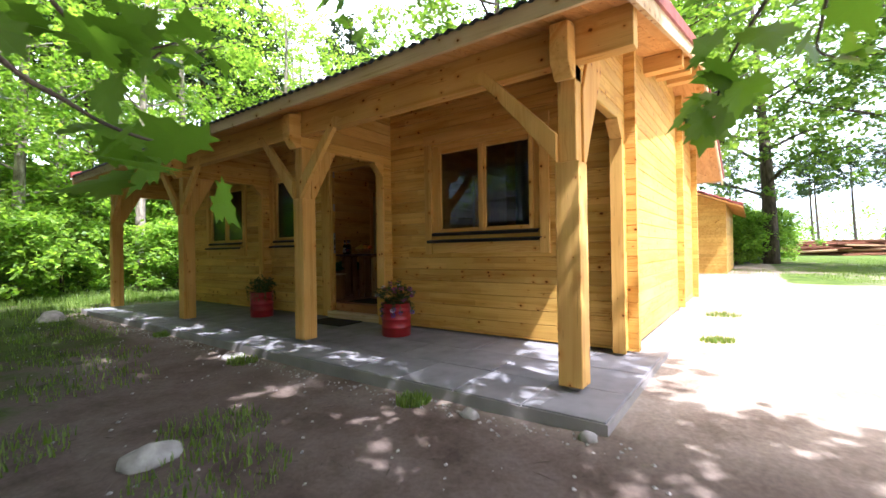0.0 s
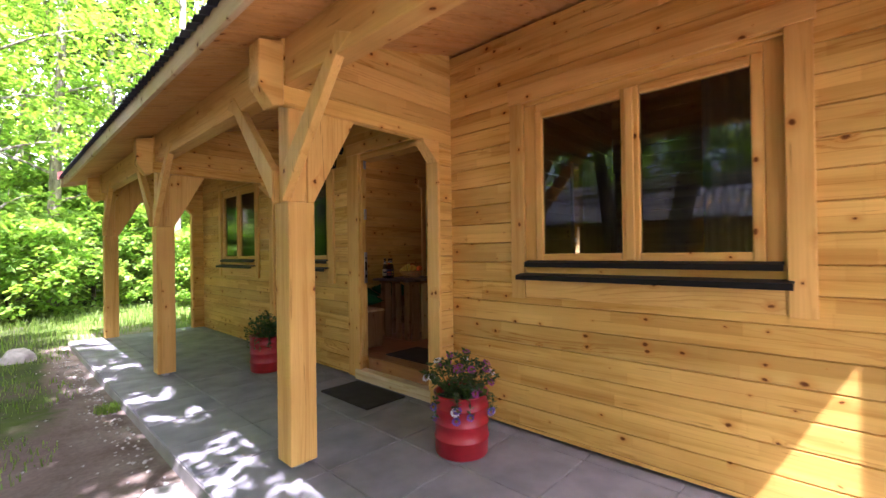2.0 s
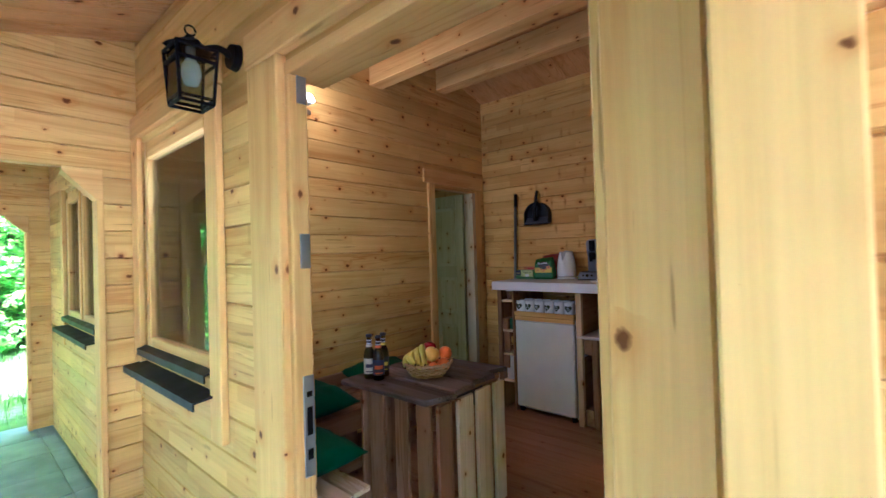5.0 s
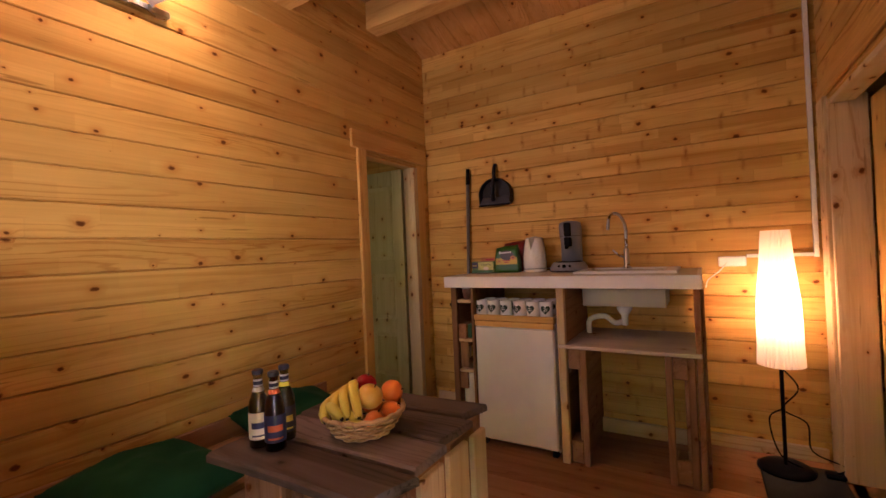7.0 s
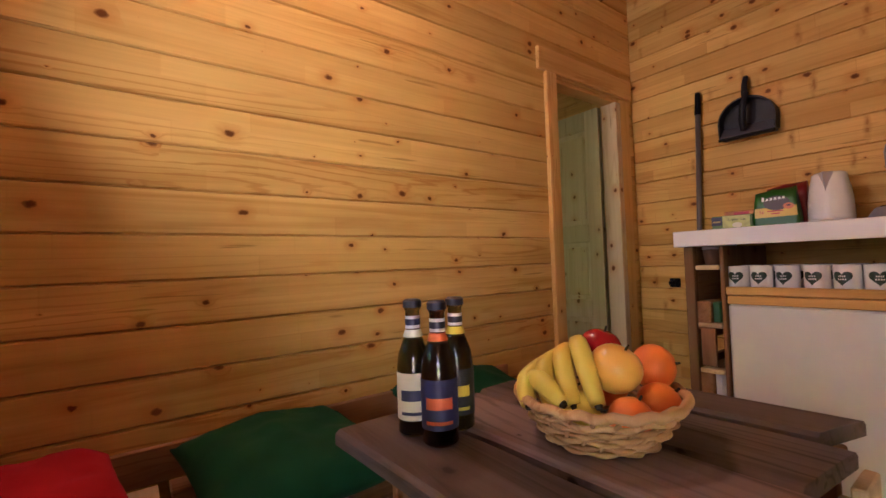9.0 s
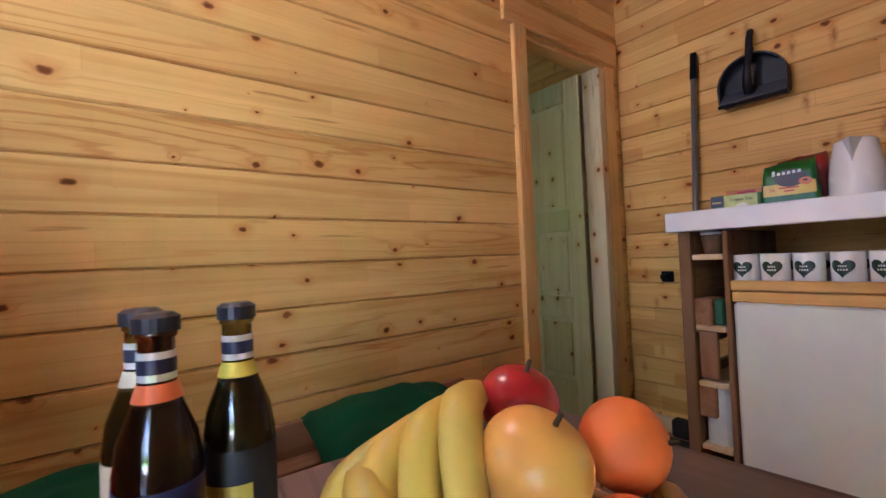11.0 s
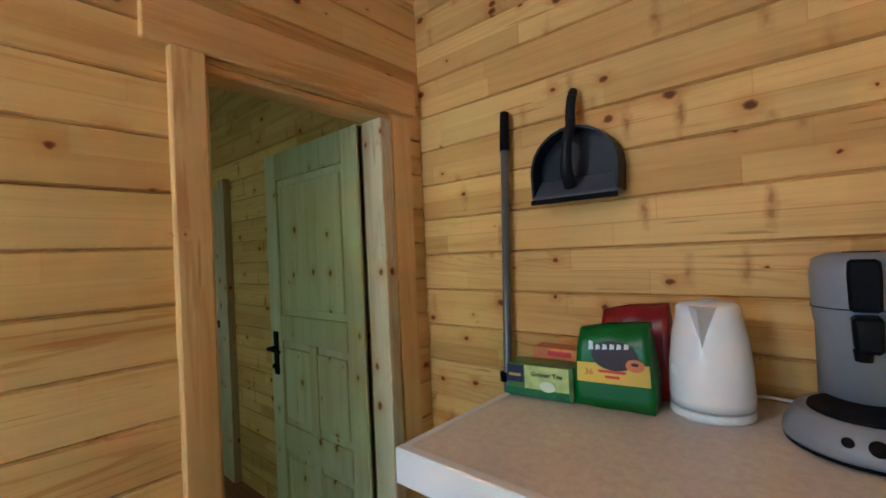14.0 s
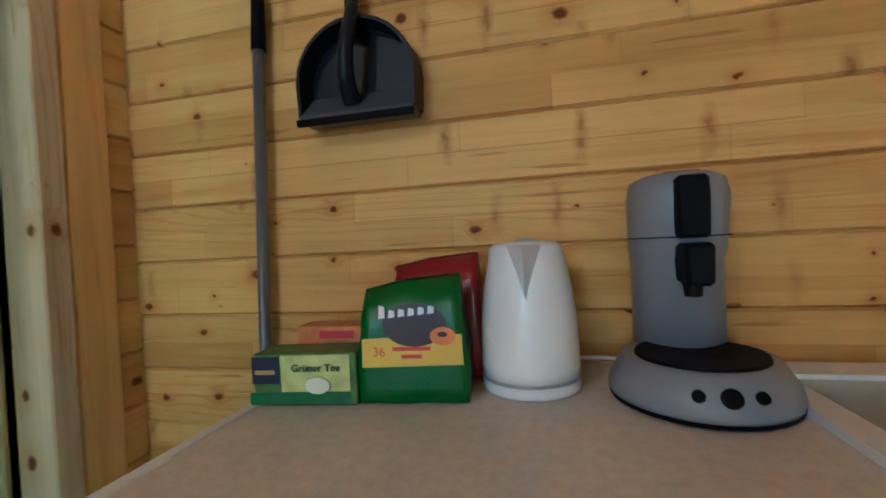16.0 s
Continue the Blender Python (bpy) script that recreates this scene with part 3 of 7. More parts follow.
# windows and doors
def window(name, y0, y1, z0, z1, sashes, label):
    w = empty(name, label, "window", kind="structure")
    s, ft, fb_ = 0.05, 0.05, 0.03
    f = 0.085 if y0 < -1 else 0.03
    d0, d1 = 0.012, 0.072
    for a, b in ((y0, y0 + f), (y1 - f, y1)):
        part("frame_post", bx(d0, d1, a, b, z0, z1), TRIM["z"], w)
    part("frame_head", bx(d0, d1, y0 + f, y1 - f, z1 - ft, z1), TRIM["y"], w)
    part("frame_foot", bx(d0, d1, y0 + f, y1 - f, z0, z0 + fb_), TRIM["y"], w)
    ya, yb = y0 + f, y1 - f
    step = (yb - ya) / sashes
    for i in range(sashes):
        a, b = ya + i * step, ya + (i + 1) * step
        za, zb = z0 + fb_, z1 - ft
        for p, q in ((a, a + s), (b - s, b)):
            part("sash_stile", bx(-0.002, 0.05, p + 0.001, q - 0.001, za, zb, 0.006), TRIM["z"], w)
        part("sash_rail", bx(-0.002, 0.05, a + s, b - s, zb - s, zb, 0.006), TRIM["y"], w)
        part("sash_rail", bx(-0.002, 0.05, a + s, b - s, za, za + s, 0.006), TRIM["y"], w)
        bm = bx(0.022, 0.026, a + s - 0.004, b - s + 0.004, za + s - 0.004, zb - s + 0.004, 0)
        o = part("pane", bm, PANE, w)
        o.visible_shadow = False
    if sashes == 2:
        part("meeting_batten", bx(-0.016, -0.003, (ya + yb) / 2 - 0.024, (ya + yb) / 2 + 0.024, z0 + fb_ + 0.01, z1 - ft - 0.006, 0.005), TRIM["z"], w)
    # casing boards, and two dark drip sills
    part("casing_side", bx(-0.028, -0.001, y0 - 0.09, y0 + 0.010, z0 - 0.21, z1 + 0.02), TRIM["z"], w)
    part("casing_side", bx(-0.028, -0.001, y1 - 0.010, y1 + 0.09, z0 - 0.21, z1 + 0.02), TRIM["z"], w)
    part("casing_head", bx(-0.03, -0.001, y0 - 0.10, y1 + 0.10, z1 + 0.021, z1 + 0.13), TRIM["y"], w)
    part("casing_foot", bx(-0.02, -0.001, y0 + 0.013, y1 - 0.013, z0 - 0.20, z0 - 0.075), TRIM["y"], w)
    for nm, zz, out in (("upper_sill", z0 + 0.025, 0.045), ("lower_sill", z0 - 0.055, 0.095)):
        e = 0.0 if nm == "upper_sill" else 0.035
        poly = [(-0.004, zz + 0.012), (-out, zz), (-out, zz - 0.03), (-out + 0.006, zz - 0.03), (-out + 0.006, zz - 0.006), (-0.004, zz + 0.004)]
        part(nm, prism(poly, "y", y0 + 0.02 - e, y1 - 0.02 + e), DARKMETAL, w, "black metal drip sill")
    for a, b in ((y0 - 0.02, y0 + 0.05), (y1 - 0.05, y1 + 0.02)):
        part("inner_casing", bx(0.073, 0.08, a - 0.03, b + 0.0, z0 - 0.05, z1 + 0.06), TRIM["z"], w)
    return w


window("window_1", *BIGWIN, 2, "two-sash pine window with black metal sills")
window("window_2", *MIDWIN, 1, "single-sash pine window with black metal sills")
window("window_3", *FARWIN, 2, "two-sash pine window with black metal sills")

door_1 = empty("door_1", "open entrance doorway in a pine frame", "door", kind="structure")
y0, y1 = DOOR[0], DOOR[1]
part("jamb", bx(-0.012, 0.13, y0, y0 + 0.035, FZ + 0.02, 1.80), TRIM["z"], door_1)
jl = part("jamb", bx(-0.012, 0.047, y1 - 0.035, y1, FZ + 0.02, 1.80), TRIM["z"], door_1)
part("lintel", bx(-0.012, 0.13, y0, y1, 1.80, 1.84), TRIM["y"], door_1)
part("threshold", bx(-0.05, 0.045, y0 - 0.05, y1 + 0.05, SZ + 0.005, -0.17, 0.006), PALE["y"], door_1)
part("riser", bx(0.046, 0.069, y0 + 0.036, y1 - 0.036, SZ + 0.02, FZ - 0.001, 0.003), FLOORW, door_1)
for a, b in ((y0 - 0.12, y0 + 0.012), (y1 - 0.012, y1 + 0.17)):
    part("casing", bx(-0.036, -0.001, a, b, SZ + 0.02, 1.86), TRIM["z"], door_1)
part("casing_head", bx(-0.04, -0.001, y0 - 0.11, y1 + 0.18, 1.861, 1.97), TRIM["y"], door_1)
for za, zb in ((1.24, 1.34), (1.72, 1.80)):
    part("keep_plate", bx(0.012, 0.043, y1 - 0.0395, y1 - 0.0345, za, zb, 0.001), ZINC, door_1, "small zinc keep plate")

lock = part("strike_plate", bx(0.010, 0.044, y1 - 0.040, y1 - 0.0345, 0.64, 0.93, 0.001), ZINC, door_1, "long zinc strike plate with slots")
for za, zb in ((0.69, 0.72), (0.76, 0.84), (0.87, 0.885)):
    part("slot", bx(0.019, 0.036, y1 - 0.0415, y1 - 0.0398, za, zb, 0), BLACK, lock)

# the entrance leaf, swung in beside the side wall
LEAFM_ = pose(0.14, 0.15, 0, 0, 0, -7.8)
dl = part("leaf", bx(0, 0.70, -0.042, -0.004, FZ + 0.03, 1.79, 0.003, LEAFM_), PINE["z"], door_1, "pine door leaf swung inwards")
for k in range(5):
    part("board", bx(0.012 + 0.136 * k, 0.144 + 0.136 * k, -0.0045, 0.004, FZ + 0.04, 1.78, 0.003, LEAFM_), PINE["z"], dl)
hd = bx(0.60, 0.635, 0.0035, 0.010, 0.90, 1.08, 0.002)
tube(hd, [(0.618, 0.008, 1.0), (0.618, 0.058, 1.0)], 0.009)
tube(hd, [(0.626, 0.058, 1.0), (0.55, 0.061, 0.998), (0.50, 0.056, 0.996)], 0.009)
bmesh.ops.transform(hd, matrix=LEAFM_, verts=hd.verts)
part("handle", hd, DARKMETAL, dl, "dark lever handle")

door_2 = empty("door_2", "inner doorway with a pine panel door standing open, greenish daylight in its colour", "door", kind="structure")
x0, x1, top = IDOOR[0], IDOOR[1], IDOOR[3]
part("casing", bx(x0 - 0.075, x0 + 0.008, 2.562, 2.589, FZ, top + 0.015), TRIM["z"], door_2)
part("jamb", bx(x0, x0 + 0.022, 2.590, 2.675, FZ, top - 0.022), GREENLIT, door_2)
part("jamb", bx(x1 - 0.055, x1, 2.570, 2.675, FZ, top - 0.022), PALE["z"], door_2)
part("lintel", bx(x0, x1, 2.586, 2.675, top - 0.022, top), TRIM["x"], door_2)
part("casing", bx(x1 + 0.002, x1 + 0.10, 2.572, 2.589, FZ, top + 0.0), TRIM["z"], door_2)
part("casing_head", bx(x0 - 0.13, x1 + 0.13, 2.566, 2.589, top + 0.016, top + 0.14), TRIM["x"], door_2)
leaf = part("leaf", bx(2.868, 2.886, 2.69, 3.40, FZ + 0.02, 1.885, 0.001), GREENLIT, door_2, "green-tinged pine panel door leaf")
L0, L1 = 2.69, 3.40
for a, b in ((L0, L0 + 0.10), (L1 - 0.10, L1)):
    part("stile", bx(2.857, 2.897, a, b, FZ + 0.018, 1.887, 0.004), GREENLIT, leaf)
for za, zb in ((FZ + 0.018, 0.16), (0.52, 0.64), (1.02, 1.14), (1.76, 1.887)):
    part("rail", bx(2.858, 2.896, L0 + 0.10, L1 - 0.10, za, zb, 0.004), GREENLIT, leaf)
for za, zb in ((0.19, 0.49), (0.67, 0.99), (1.17, 1.73)):
    ycs = ((L0 + 0.12, (L0 + L1) / 2 - 0.03), ((L0 + L1) / 2 + 0.03, L1 - 0.12)) if zb < 1.1 else ((L0 + 0.12, L1 - 0.12),)
    for ya, yb in ycs:
        part("panel", bx(2.861, 2.872, ya, yb, za, zb, 0.004), GREENLIT, leaf)
for ya, yb in (((L0 + L1) / 2 - 0.03, (L0 + L1) / 2 + 0.03),):
    for za, zb in ((0.16, 0.52), (0.64, 1.02)):
        part("muntin", bx(2.858, 2.896, ya, yb, za, zb, 0.003), GREENLIT, leaf)
hd = bx(2.848, 2.857, L1 - 0.075, L1 - 0.04, 0.86, 1.06, 0.002)
tube(hd, [(2.85, L1 - 0.055, 0.985), (2.81, L1 - 0.055, 0.985)], 0.008)
tube(hd, [(2.812, L1 - 0.055, 0.985), (2.812, L1 - 0.16, 0.982)], 0.008)
tube(hd, [(2.85, L1 - 0.057, 0.90), (2.835, L1 - 0.057, 0.90)], 0.011)
part("handle", hd, BLACK, leaf, "black lever handle on a long plate")

door_3 = empty("door_3", "closed pine door in the side wall", "door", kind="structure")
x0, x1, top = RDOOR[0], RDOOR[1], RDOOR[3]
part("jamb", bx(x1 - 0.025, x1, -0.145, 0.008, FZ, top - 0.002), PALE["z"], door_3)
part("casing", bx(x1 + 0.001, x1 + 0.14, 0.001, 0.024, FZ, top + 0.02), PALE["z"], door_3)
part("casing", bx(x0 - 0.09, x0 + 0.006, 0.001, 0.028, FZ, top + 0.09), PALE["z"], door_3)
part("jamb", bx(x0, x0 + 0.025, -0.10, 0.0, FZ, top - 0.002), PALE["z"], door_3)
part("casing_head", bx(x0 - 0.0, x1 + 0.14, 0.001, 0.02, top + 0.021, top + 0.11), TRIM["x"], door_3)
part("jamb_head", bx(x0 + 0.025, x1 - 0.025, -0.10, 0.0, top - 0.03, top - 0.002), PALE["x"], door_3)
part("leaf", bx(x0 + 0.03, x1 - 0.03, -0.20, -0.15, FZ + 0.01, top - 0.03), PINE["z"], door_3)

# porch posts with knee braces
def porch_post(yc, sides):
    p = empty("porch_post", "square honey pine porch post with knee braces", "post", "porch posts", at=(-1.22, yc, SZ))
    part("shaft", bx(-1.30, -1.14, yc - 0.08, yc + 0.08, SZ + 0.03, 1.215, 0.006), BEAM["z"], p)
    part("neck", bx(-1.285, -1.17, yc - 0.06, yc + 0.06, 1.215, 1.84, 0.006), BEAM["z"], p)
    part("pin", bx(-1.25, -1.19, yc - 0.03, yc + 0.03, SZ - 0.002, SZ + 0.03, 0), ZINC, p, "steel foot under the post")
    part("wide_brace", prism([(-1.142, 1.215), (-0.86, 1.735), (-0.735, 1.975), (-0.80, 2.08), (-1.0, 2.06), (-1.18, 1.70), (-1.18, 1.215)], "y", yc - 0.078, yc - 0.01, 0.004), TRIM["z"], p)
    for s in sides:
        poly = [(yc + s * 0.06, 1.215), (yc + s * 0.60, 1.84), (yc + s * 0.72, 1.90), (yc + s * 0.60, 1.95), (yc + s * 0.06, 1.40)]
        part("knee_brace", prism(poly, "x", -1.325, -1.275, 0.004), TRIM["z"], p)
    return p


porch_post(-2.80, (1,))
porch_post(0.035, (1, -1))
porch_post(2.74, (1, -1))
porch_post(5.50, (-1,))

# ---- the room ----
CT = 1.02          # counter top
FX = 2.42          # its front edge

# kitchen unit of pallet wood
unit = empty("kitchen_unit", "kitchen unit of reclaimed pallet wood with open shelves", "kitchen unit", at=(2.75, 1.3, FZ))
for y0, y1 in ((1.985, 2.025), (1.275, 1.32)):
    part("upright", bx(2.46, 2.50, y0, y1, FZ, CT - 0.07), PALE["z"] if y0 < 1.5 else PALLET["z"], unit)
    part("side_board", bx(2.50, 3.06, y0 + 0.005, y1 - 0.012, 0.52, CT - 0.07), PALLET["x"], unit)
    part("side_board", bx(2.50, 3.06, y0 + 0.005, y1 - 0.012, FZ, 0.44), PALLET["x"], unit)
part("end_panel", bx(2.47, 3.06, 0.598, 0.628, FZ, CT - 0.07), PALLET["x"], unit)
for i in range(4):
    part("end_slat", bx(2.50 + i * 0.14, 2.60 + i * 0.14, 0.582, 0.597, FZ + 0.01, CT - 0.075), PALLET["z"], unit)
for y0 in (0.632, 0.735, 1.165):
    part("leg", bx(2.47, 2.50, y0, y0 + 0.035, FZ, 0.60), PALLET["z"], unit)
for y0, z0 in ((0.665, 0.48), (0.665, FZ + 0.01), (1.20, 0.48), (1.20, FZ + 0.01), (1.93, 0.58), (1.93, 0.28)):
    part("pallet_block", bx(2.475, 2.60, y0, y0 + 0.07, z0, z0 + 0.125, 0.006), PALLET["x"], unit)
for a, b in ((0.665, 0.735), (1.20, 1.275)):
    part("inner_board", bx(2.50, 3.05, a, a + 0.02, FZ, 0.60), PALLET["x"], unit)
for z0 in (0.865, 0.61, 0.41):
    part("small_shelf", bx(2.47, 2.98, 1.885, 1.984, z0 - 0.02, z0), PALE["x"], unit)
part("divider", bx(2.47, 3.0, 1.868, 1.884, FZ, CT - 0.072), PALLET["z"], unit)
part("sink_shelf", bx(2.45, 3.05, 0.60, 1.315, 0.602, 0.622, 0.003), wood("washed_board", "y", (0.58, 0.49, 0.40), (0.46, 0.37, 0.28), knots=0.2, deep="z", rings=0.2), unit, "pale washed board shelf")
part("floor_batten", bx(3.00, 3.03, 0.66, 1.20, FZ, FZ + 0.09), PALE["y"], unit)

top = empty("countertop", "thick white-edged worktop with mottled beige laminate", "worktop", at=(2.75, 1.3, CT - 0.07))
cut = (2.66, 3.0, 0.76, 1.22)
part("edge_front", bx(FX, FX + 0.025, 0.587, 2.05, CT - 0.07, CT, 0.003), WHITEPAINT, top, "white painted front edge")
part("edge_side", bx(FX + 0.025, 3.095, 2.028, 2.05, CT - 0.07, CT, 0.003), WHITEPAINT, top)
part("edge_side", bx(FX + 0.025, 3.095, 0.587, 0.607, CT - 0.07, CT, 0.003), WHITEPAINT, top)
bm = bmesh.new()
gx, gy = (FX + 0.025, cut[0], cut[1], 3.095), (0.607, cut[2], cut[3], 2.028)
gr = {(i, j, k): bm.verts.new((gx[i], gy[j], CT - (0.002 if k else 0.045))) for i in range(4) for j in range(4) for k in (0, 1)}
for i in range(3):
    for j in range(3):
        if (i, j) != (1, 1):
            bm.faces.new([gr[q] for q in ((i, j, 1), (i + 1, j, 1), (i + 1, j + 1, 1), (i, j + 1, 1))])
            bm.faces.new([gr[q] for q in ((i, j, 0), (i, j + 1, 0), (i + 1, j + 1, 0), (i + 1, j, 0))])
for e in [e for e in bm.edges if len(e.link_faces) == 1 and e.verts[0].co.z > CT - 0.01]:
    lo = [gr[q[0], q[1], 0] for v in e.verts for q, w in gr.items() if w is v]
    bm.faces.new((e.verts[0], e.verts[1], lo[1], lo[0]))
bmesh.ops.recalc_face_normals(bm, faces=bm.faces)
part("slab", bm, LAMINATE, top, "mottled beige laminate surface")

sink = empty("sink", "cream inset sink with basin and drain below", "sink", at=(2.83, 0.99, CT))
bm = bmesh.new()
for x0, x1, y0, y1 in ((2.60, 2.67, 0.70, 1.25), (2.99, 3.06, 0.70, 1.25), (2.67, 2.99, 0.70, 0.77), (2.67, 2.99, 1.21, 1.25)):
    add_box(bm, x0, x1, y0, y1, CT - 0.001, CT + 0.012)
part("rim", bm, WHITEPAINT, sink)
bm = bmesh.new()
for x0, x1, y0, y1 in ((2.665, 2.672, 0.765, 1.215), (2.988, 2.995, 0.765, 1.215), (2.672, 2.988, 0.765, 0.772), (2.672, 2.988, 1.208, 1.215)):
    add_box(bm, x0, x1, y0, y1, 0.83, CT + 0.004)
add_box(bm, 2.665, 2.995, 0.765, 1.215, 0.822, 0.832)
part("basin", bm, plain("cream_basin", (0.50, 0.46, 0.35), 0.4, var=0.08), sink)
part("drain_cup", lathe([(0, 0.04), (0.045, 0.04), (0.045, 0.01), (0.02, -0.03), (0.018, -0.09), (0, -0.09)], (2.80, 1.0, 0.782)), WHITE, sink, smooth=True)
bm = bmesh.new()
tube(bm, bent([(2.80, 1.0, 0.72), (2.82, 1.06, 0.70), (2.84, 1.12, 0.735), (2.86, 1.20, 0.72), (2.86, 1.23, 0.68), (2.86, 1.22, 0.56)]), 0.017)
part("waste_pipe", bm, WHITE, sink, smooth=True)

tap = empty("tap", "tall curved chrome kitchen tap", "tap", at=(2.98, 1.0, CT + 0.012))
part("body", lathe([(0, 0), (0.024, 0), (0.024, 0.01), (0.017, 0.02), (0.016, 0.12), (0.011, 0.13), (0, 0.13)], (2.98, 1.0, CT + 0.011)), STEEL, tap, smooth=True)
bm = bmesh.new()
tube(bm, bent([(2.98, 1.0, CT + 0.12), (2.98, 1.0, 1.29), (2.955, 1.02, 1.36), (2.91, 1.05, 1.385), (2.865, 1.075, 1.36), (2.85, 1.085, 1.28)], 8), 0.0095)
part("spout", bm, STEEL, tap, smooth=True)
bm = bmesh.new()
tube(bm, [(2.98, 1.0, 1.10), (2.975, 1.04, 1.11), (2.965, 1.08, 1.15)], 0.006)
part("lever", bm, STEEL, tap, smooth=True)

for ya, yb in ((0.03, 0.58), (2.055, 2.545)):
    tagged(link("baseboard", bx(3.075, 3.099, ya, yb, FZ, FZ + 0.075, 0.003), PALE["y"]), "pale pine baseboard along the log wall", "baseboard", kind="structure")

# fridge
fridge = empty("fridge", "small white table-top fridge with pine trim on top", "fridge", at=(2.75, 1.6, FZ))
part("body", bx(2.525, 3.0, 1.345, 1.862, FZ + 0.02, 0.725, 0.008), FRIDGEW, fridge)
part("door", bx(2.475, 2.522, 1.345, 1.862, FZ + 0.045, 0.699, 0.01), FRIDGEW, fridge)
for yy in (1.36, 1.82):
    part("foot", bx(2.50, 2.54, yy, yy + 0.03, FZ, FZ + 0.045, 0), BLACK, fridge)
part("top_trim", bx(2.468, 2.50, 1.34, 1.865, 0.738, 0.772, 0.004), TRIM["y"], fridge, "golden pine trim strip along the top front")
part("top", bx(2.50, 3.0, 1.345, 1.862, 0.727, 0.765, 0.003), PALE["y"], fridge)
part("lower_trim", bx(2.470, 2.50, 1.345, 1.862, 0.700, 0.735, 0.003), TRIM["y"], fridge)

HEARTG = plain("dark_green_print", (0.006, 0.028, 0.016), 0.3)
WHITEINK = plain("white_print", (0.75, 0.75, 0.74), 0.3, var=0.02)


def heart(bm, r, yc, zc, s, x_front, depth=0.0006):
    """A heart wrapped on a mug that faces -x."""
    def rise(a):
        return (13 * math.cos(a) - 5 * math.cos(2 * a) - 2 * math.cos(3 * a) - math.cos(4 * a)) / 17.0 + 0.1
    cols = []
    for i in range(-9, 10):
        b = math.pi / 2 * abs(i) / 9
        th = math.copysign(16 * math.sin(b) ** 3 / 17.0, i) * s / r
        cols.append([bm.verts.new((x_front - (r + depth) * math.cos(th), yc + (r + depth) * math.sin(th), zc + v * s)) for v in (rise(b), rise(math.pi - b))])
    for a, b in zip(cols, cols[1:]):
        bm.faces.new((a[0], a[1], b[1], b[0]))
    return bm


def make_mug():
    r, h = 0.0405, 0.094
    m = empty("mug", "white china mug with a dark green heart print", "mug", "mugs on the fridge", at=(0, 0, 0))
    part("cup", lathe([(0, 0), (r - 0.004, 0), (r, 0.004), (r, h - 0.001), (r - 0.001, h), (r - 0.004, h - 0.001), (r - 0.004, 0.008), (0, 0.008)], (0, 0, 0), 28), CHINA, m, smooth=True)
    hb = part("heart_print", heart(bmesh.new(), r, 0, 0.044, 0.032, 0.0), HEARTG, m, "dark green heart print")
    bm = bmesh.new()
    for z, w in ((0.052, 0.011), (0.041, 0.013)):
        n = 4
        for k in range(n):
            a = (-w + 2 * w * k / n + 0.001) / r
            b = (-w + 2 * w * (k + 1) / n - 0.0015) / r
            vs = [bm.verts.new((-(r + 0.0012) * math.cos(t), (r + 0.0012) * math.sin(t), z + dz)) for t, dz in ((a, -0.0028), (b, -0.0028), (b, 0.0028), (a, 0.0028))]
            bm.faces.new(vs)
    part("lettering", bm, WHITEINK, hb, "white printed lettering")
    bm = bmesh.new()
    tube(bm, bent([(r * 0.95, 0, 0.075), (r + 0.022, 0, 0.07), (r + 0.026, 0, 0.045), (r + 0.018, 0, 0.025), (r * 0.95, 0, 0.02)], 5), 0.005)
    part("handle", bm, CHINA, m, smooth=True)
    return m


mug = make_mug()
mug.location = (2.535, 1.838, 0.772)
spots = [(2.545, 1.838 - 0.0868 * k + rnd.uniform(-0.004, 0.004)) for k in range(6)] + [(2.66, 1.83 - 0.086 * k) for k in range(6)]
for i, (mx_, my_) in enumerate(spots):
    a = rnd.uniform(-14, 14)
    if i == 0:
        mug.location = (mx_, my_, 0.765)
    else:
        copy_thing(mug, pose(mx_, my_, 0.765, 0, 0, a))

part("shelf_board", bx(2.472, 2.492, 1.915, 1.975, 0.42, 0.588, 0.004), PALLET["z"], unit)

# things on the small shelves
cup = empty("paper_cup", "brown paper cup with a white lid", "paper cup", at=(2.55, 1.935, 0.865))
part("sleeve", lathe([(0, 0), (0.026, 0), (0.036, 0.07), (0, 0.07)], (2.53, 1.935, 0.865), 20), plain("brown_paper", (0.20, 0.09, 0.045), 0.7), cup, smooth=True)
part("lid", lathe([(0, 0), (0.038, 0), (0.038, 0.008), (0.034, 0.016), (0, 0.016)], (2.53, 1.935, 0.9355), 20), WHITE, cup, smooth=True)
roll = lathe([(0.018, 0), (0.05, 0), (0.05, 0.22), (0.018, 0.22), (0.018, 0)], (2.54, 1.935, 0.185), 24)
tagged(link("paper_roll", roll, plain("white_paper", (0.75, 0.73, 0.70), 0.9, bumpy=0.3)), "white kitchen paper roll on the bottom shelf", "paper roll")
part("small_shelf", bx(2.47, 2.98, 1.885, 1.984, 0.165, 0.185), PALE["x"], unit)
tagged(link("green_packet", bx(2.50, 2.56, 1.90, 1.965, 0.61, 0.70, 0.006), plain("green_packet", (0.03, 0.12, 0.04), 0.5)), "small dark green packet on the narrow shelf", "packet")

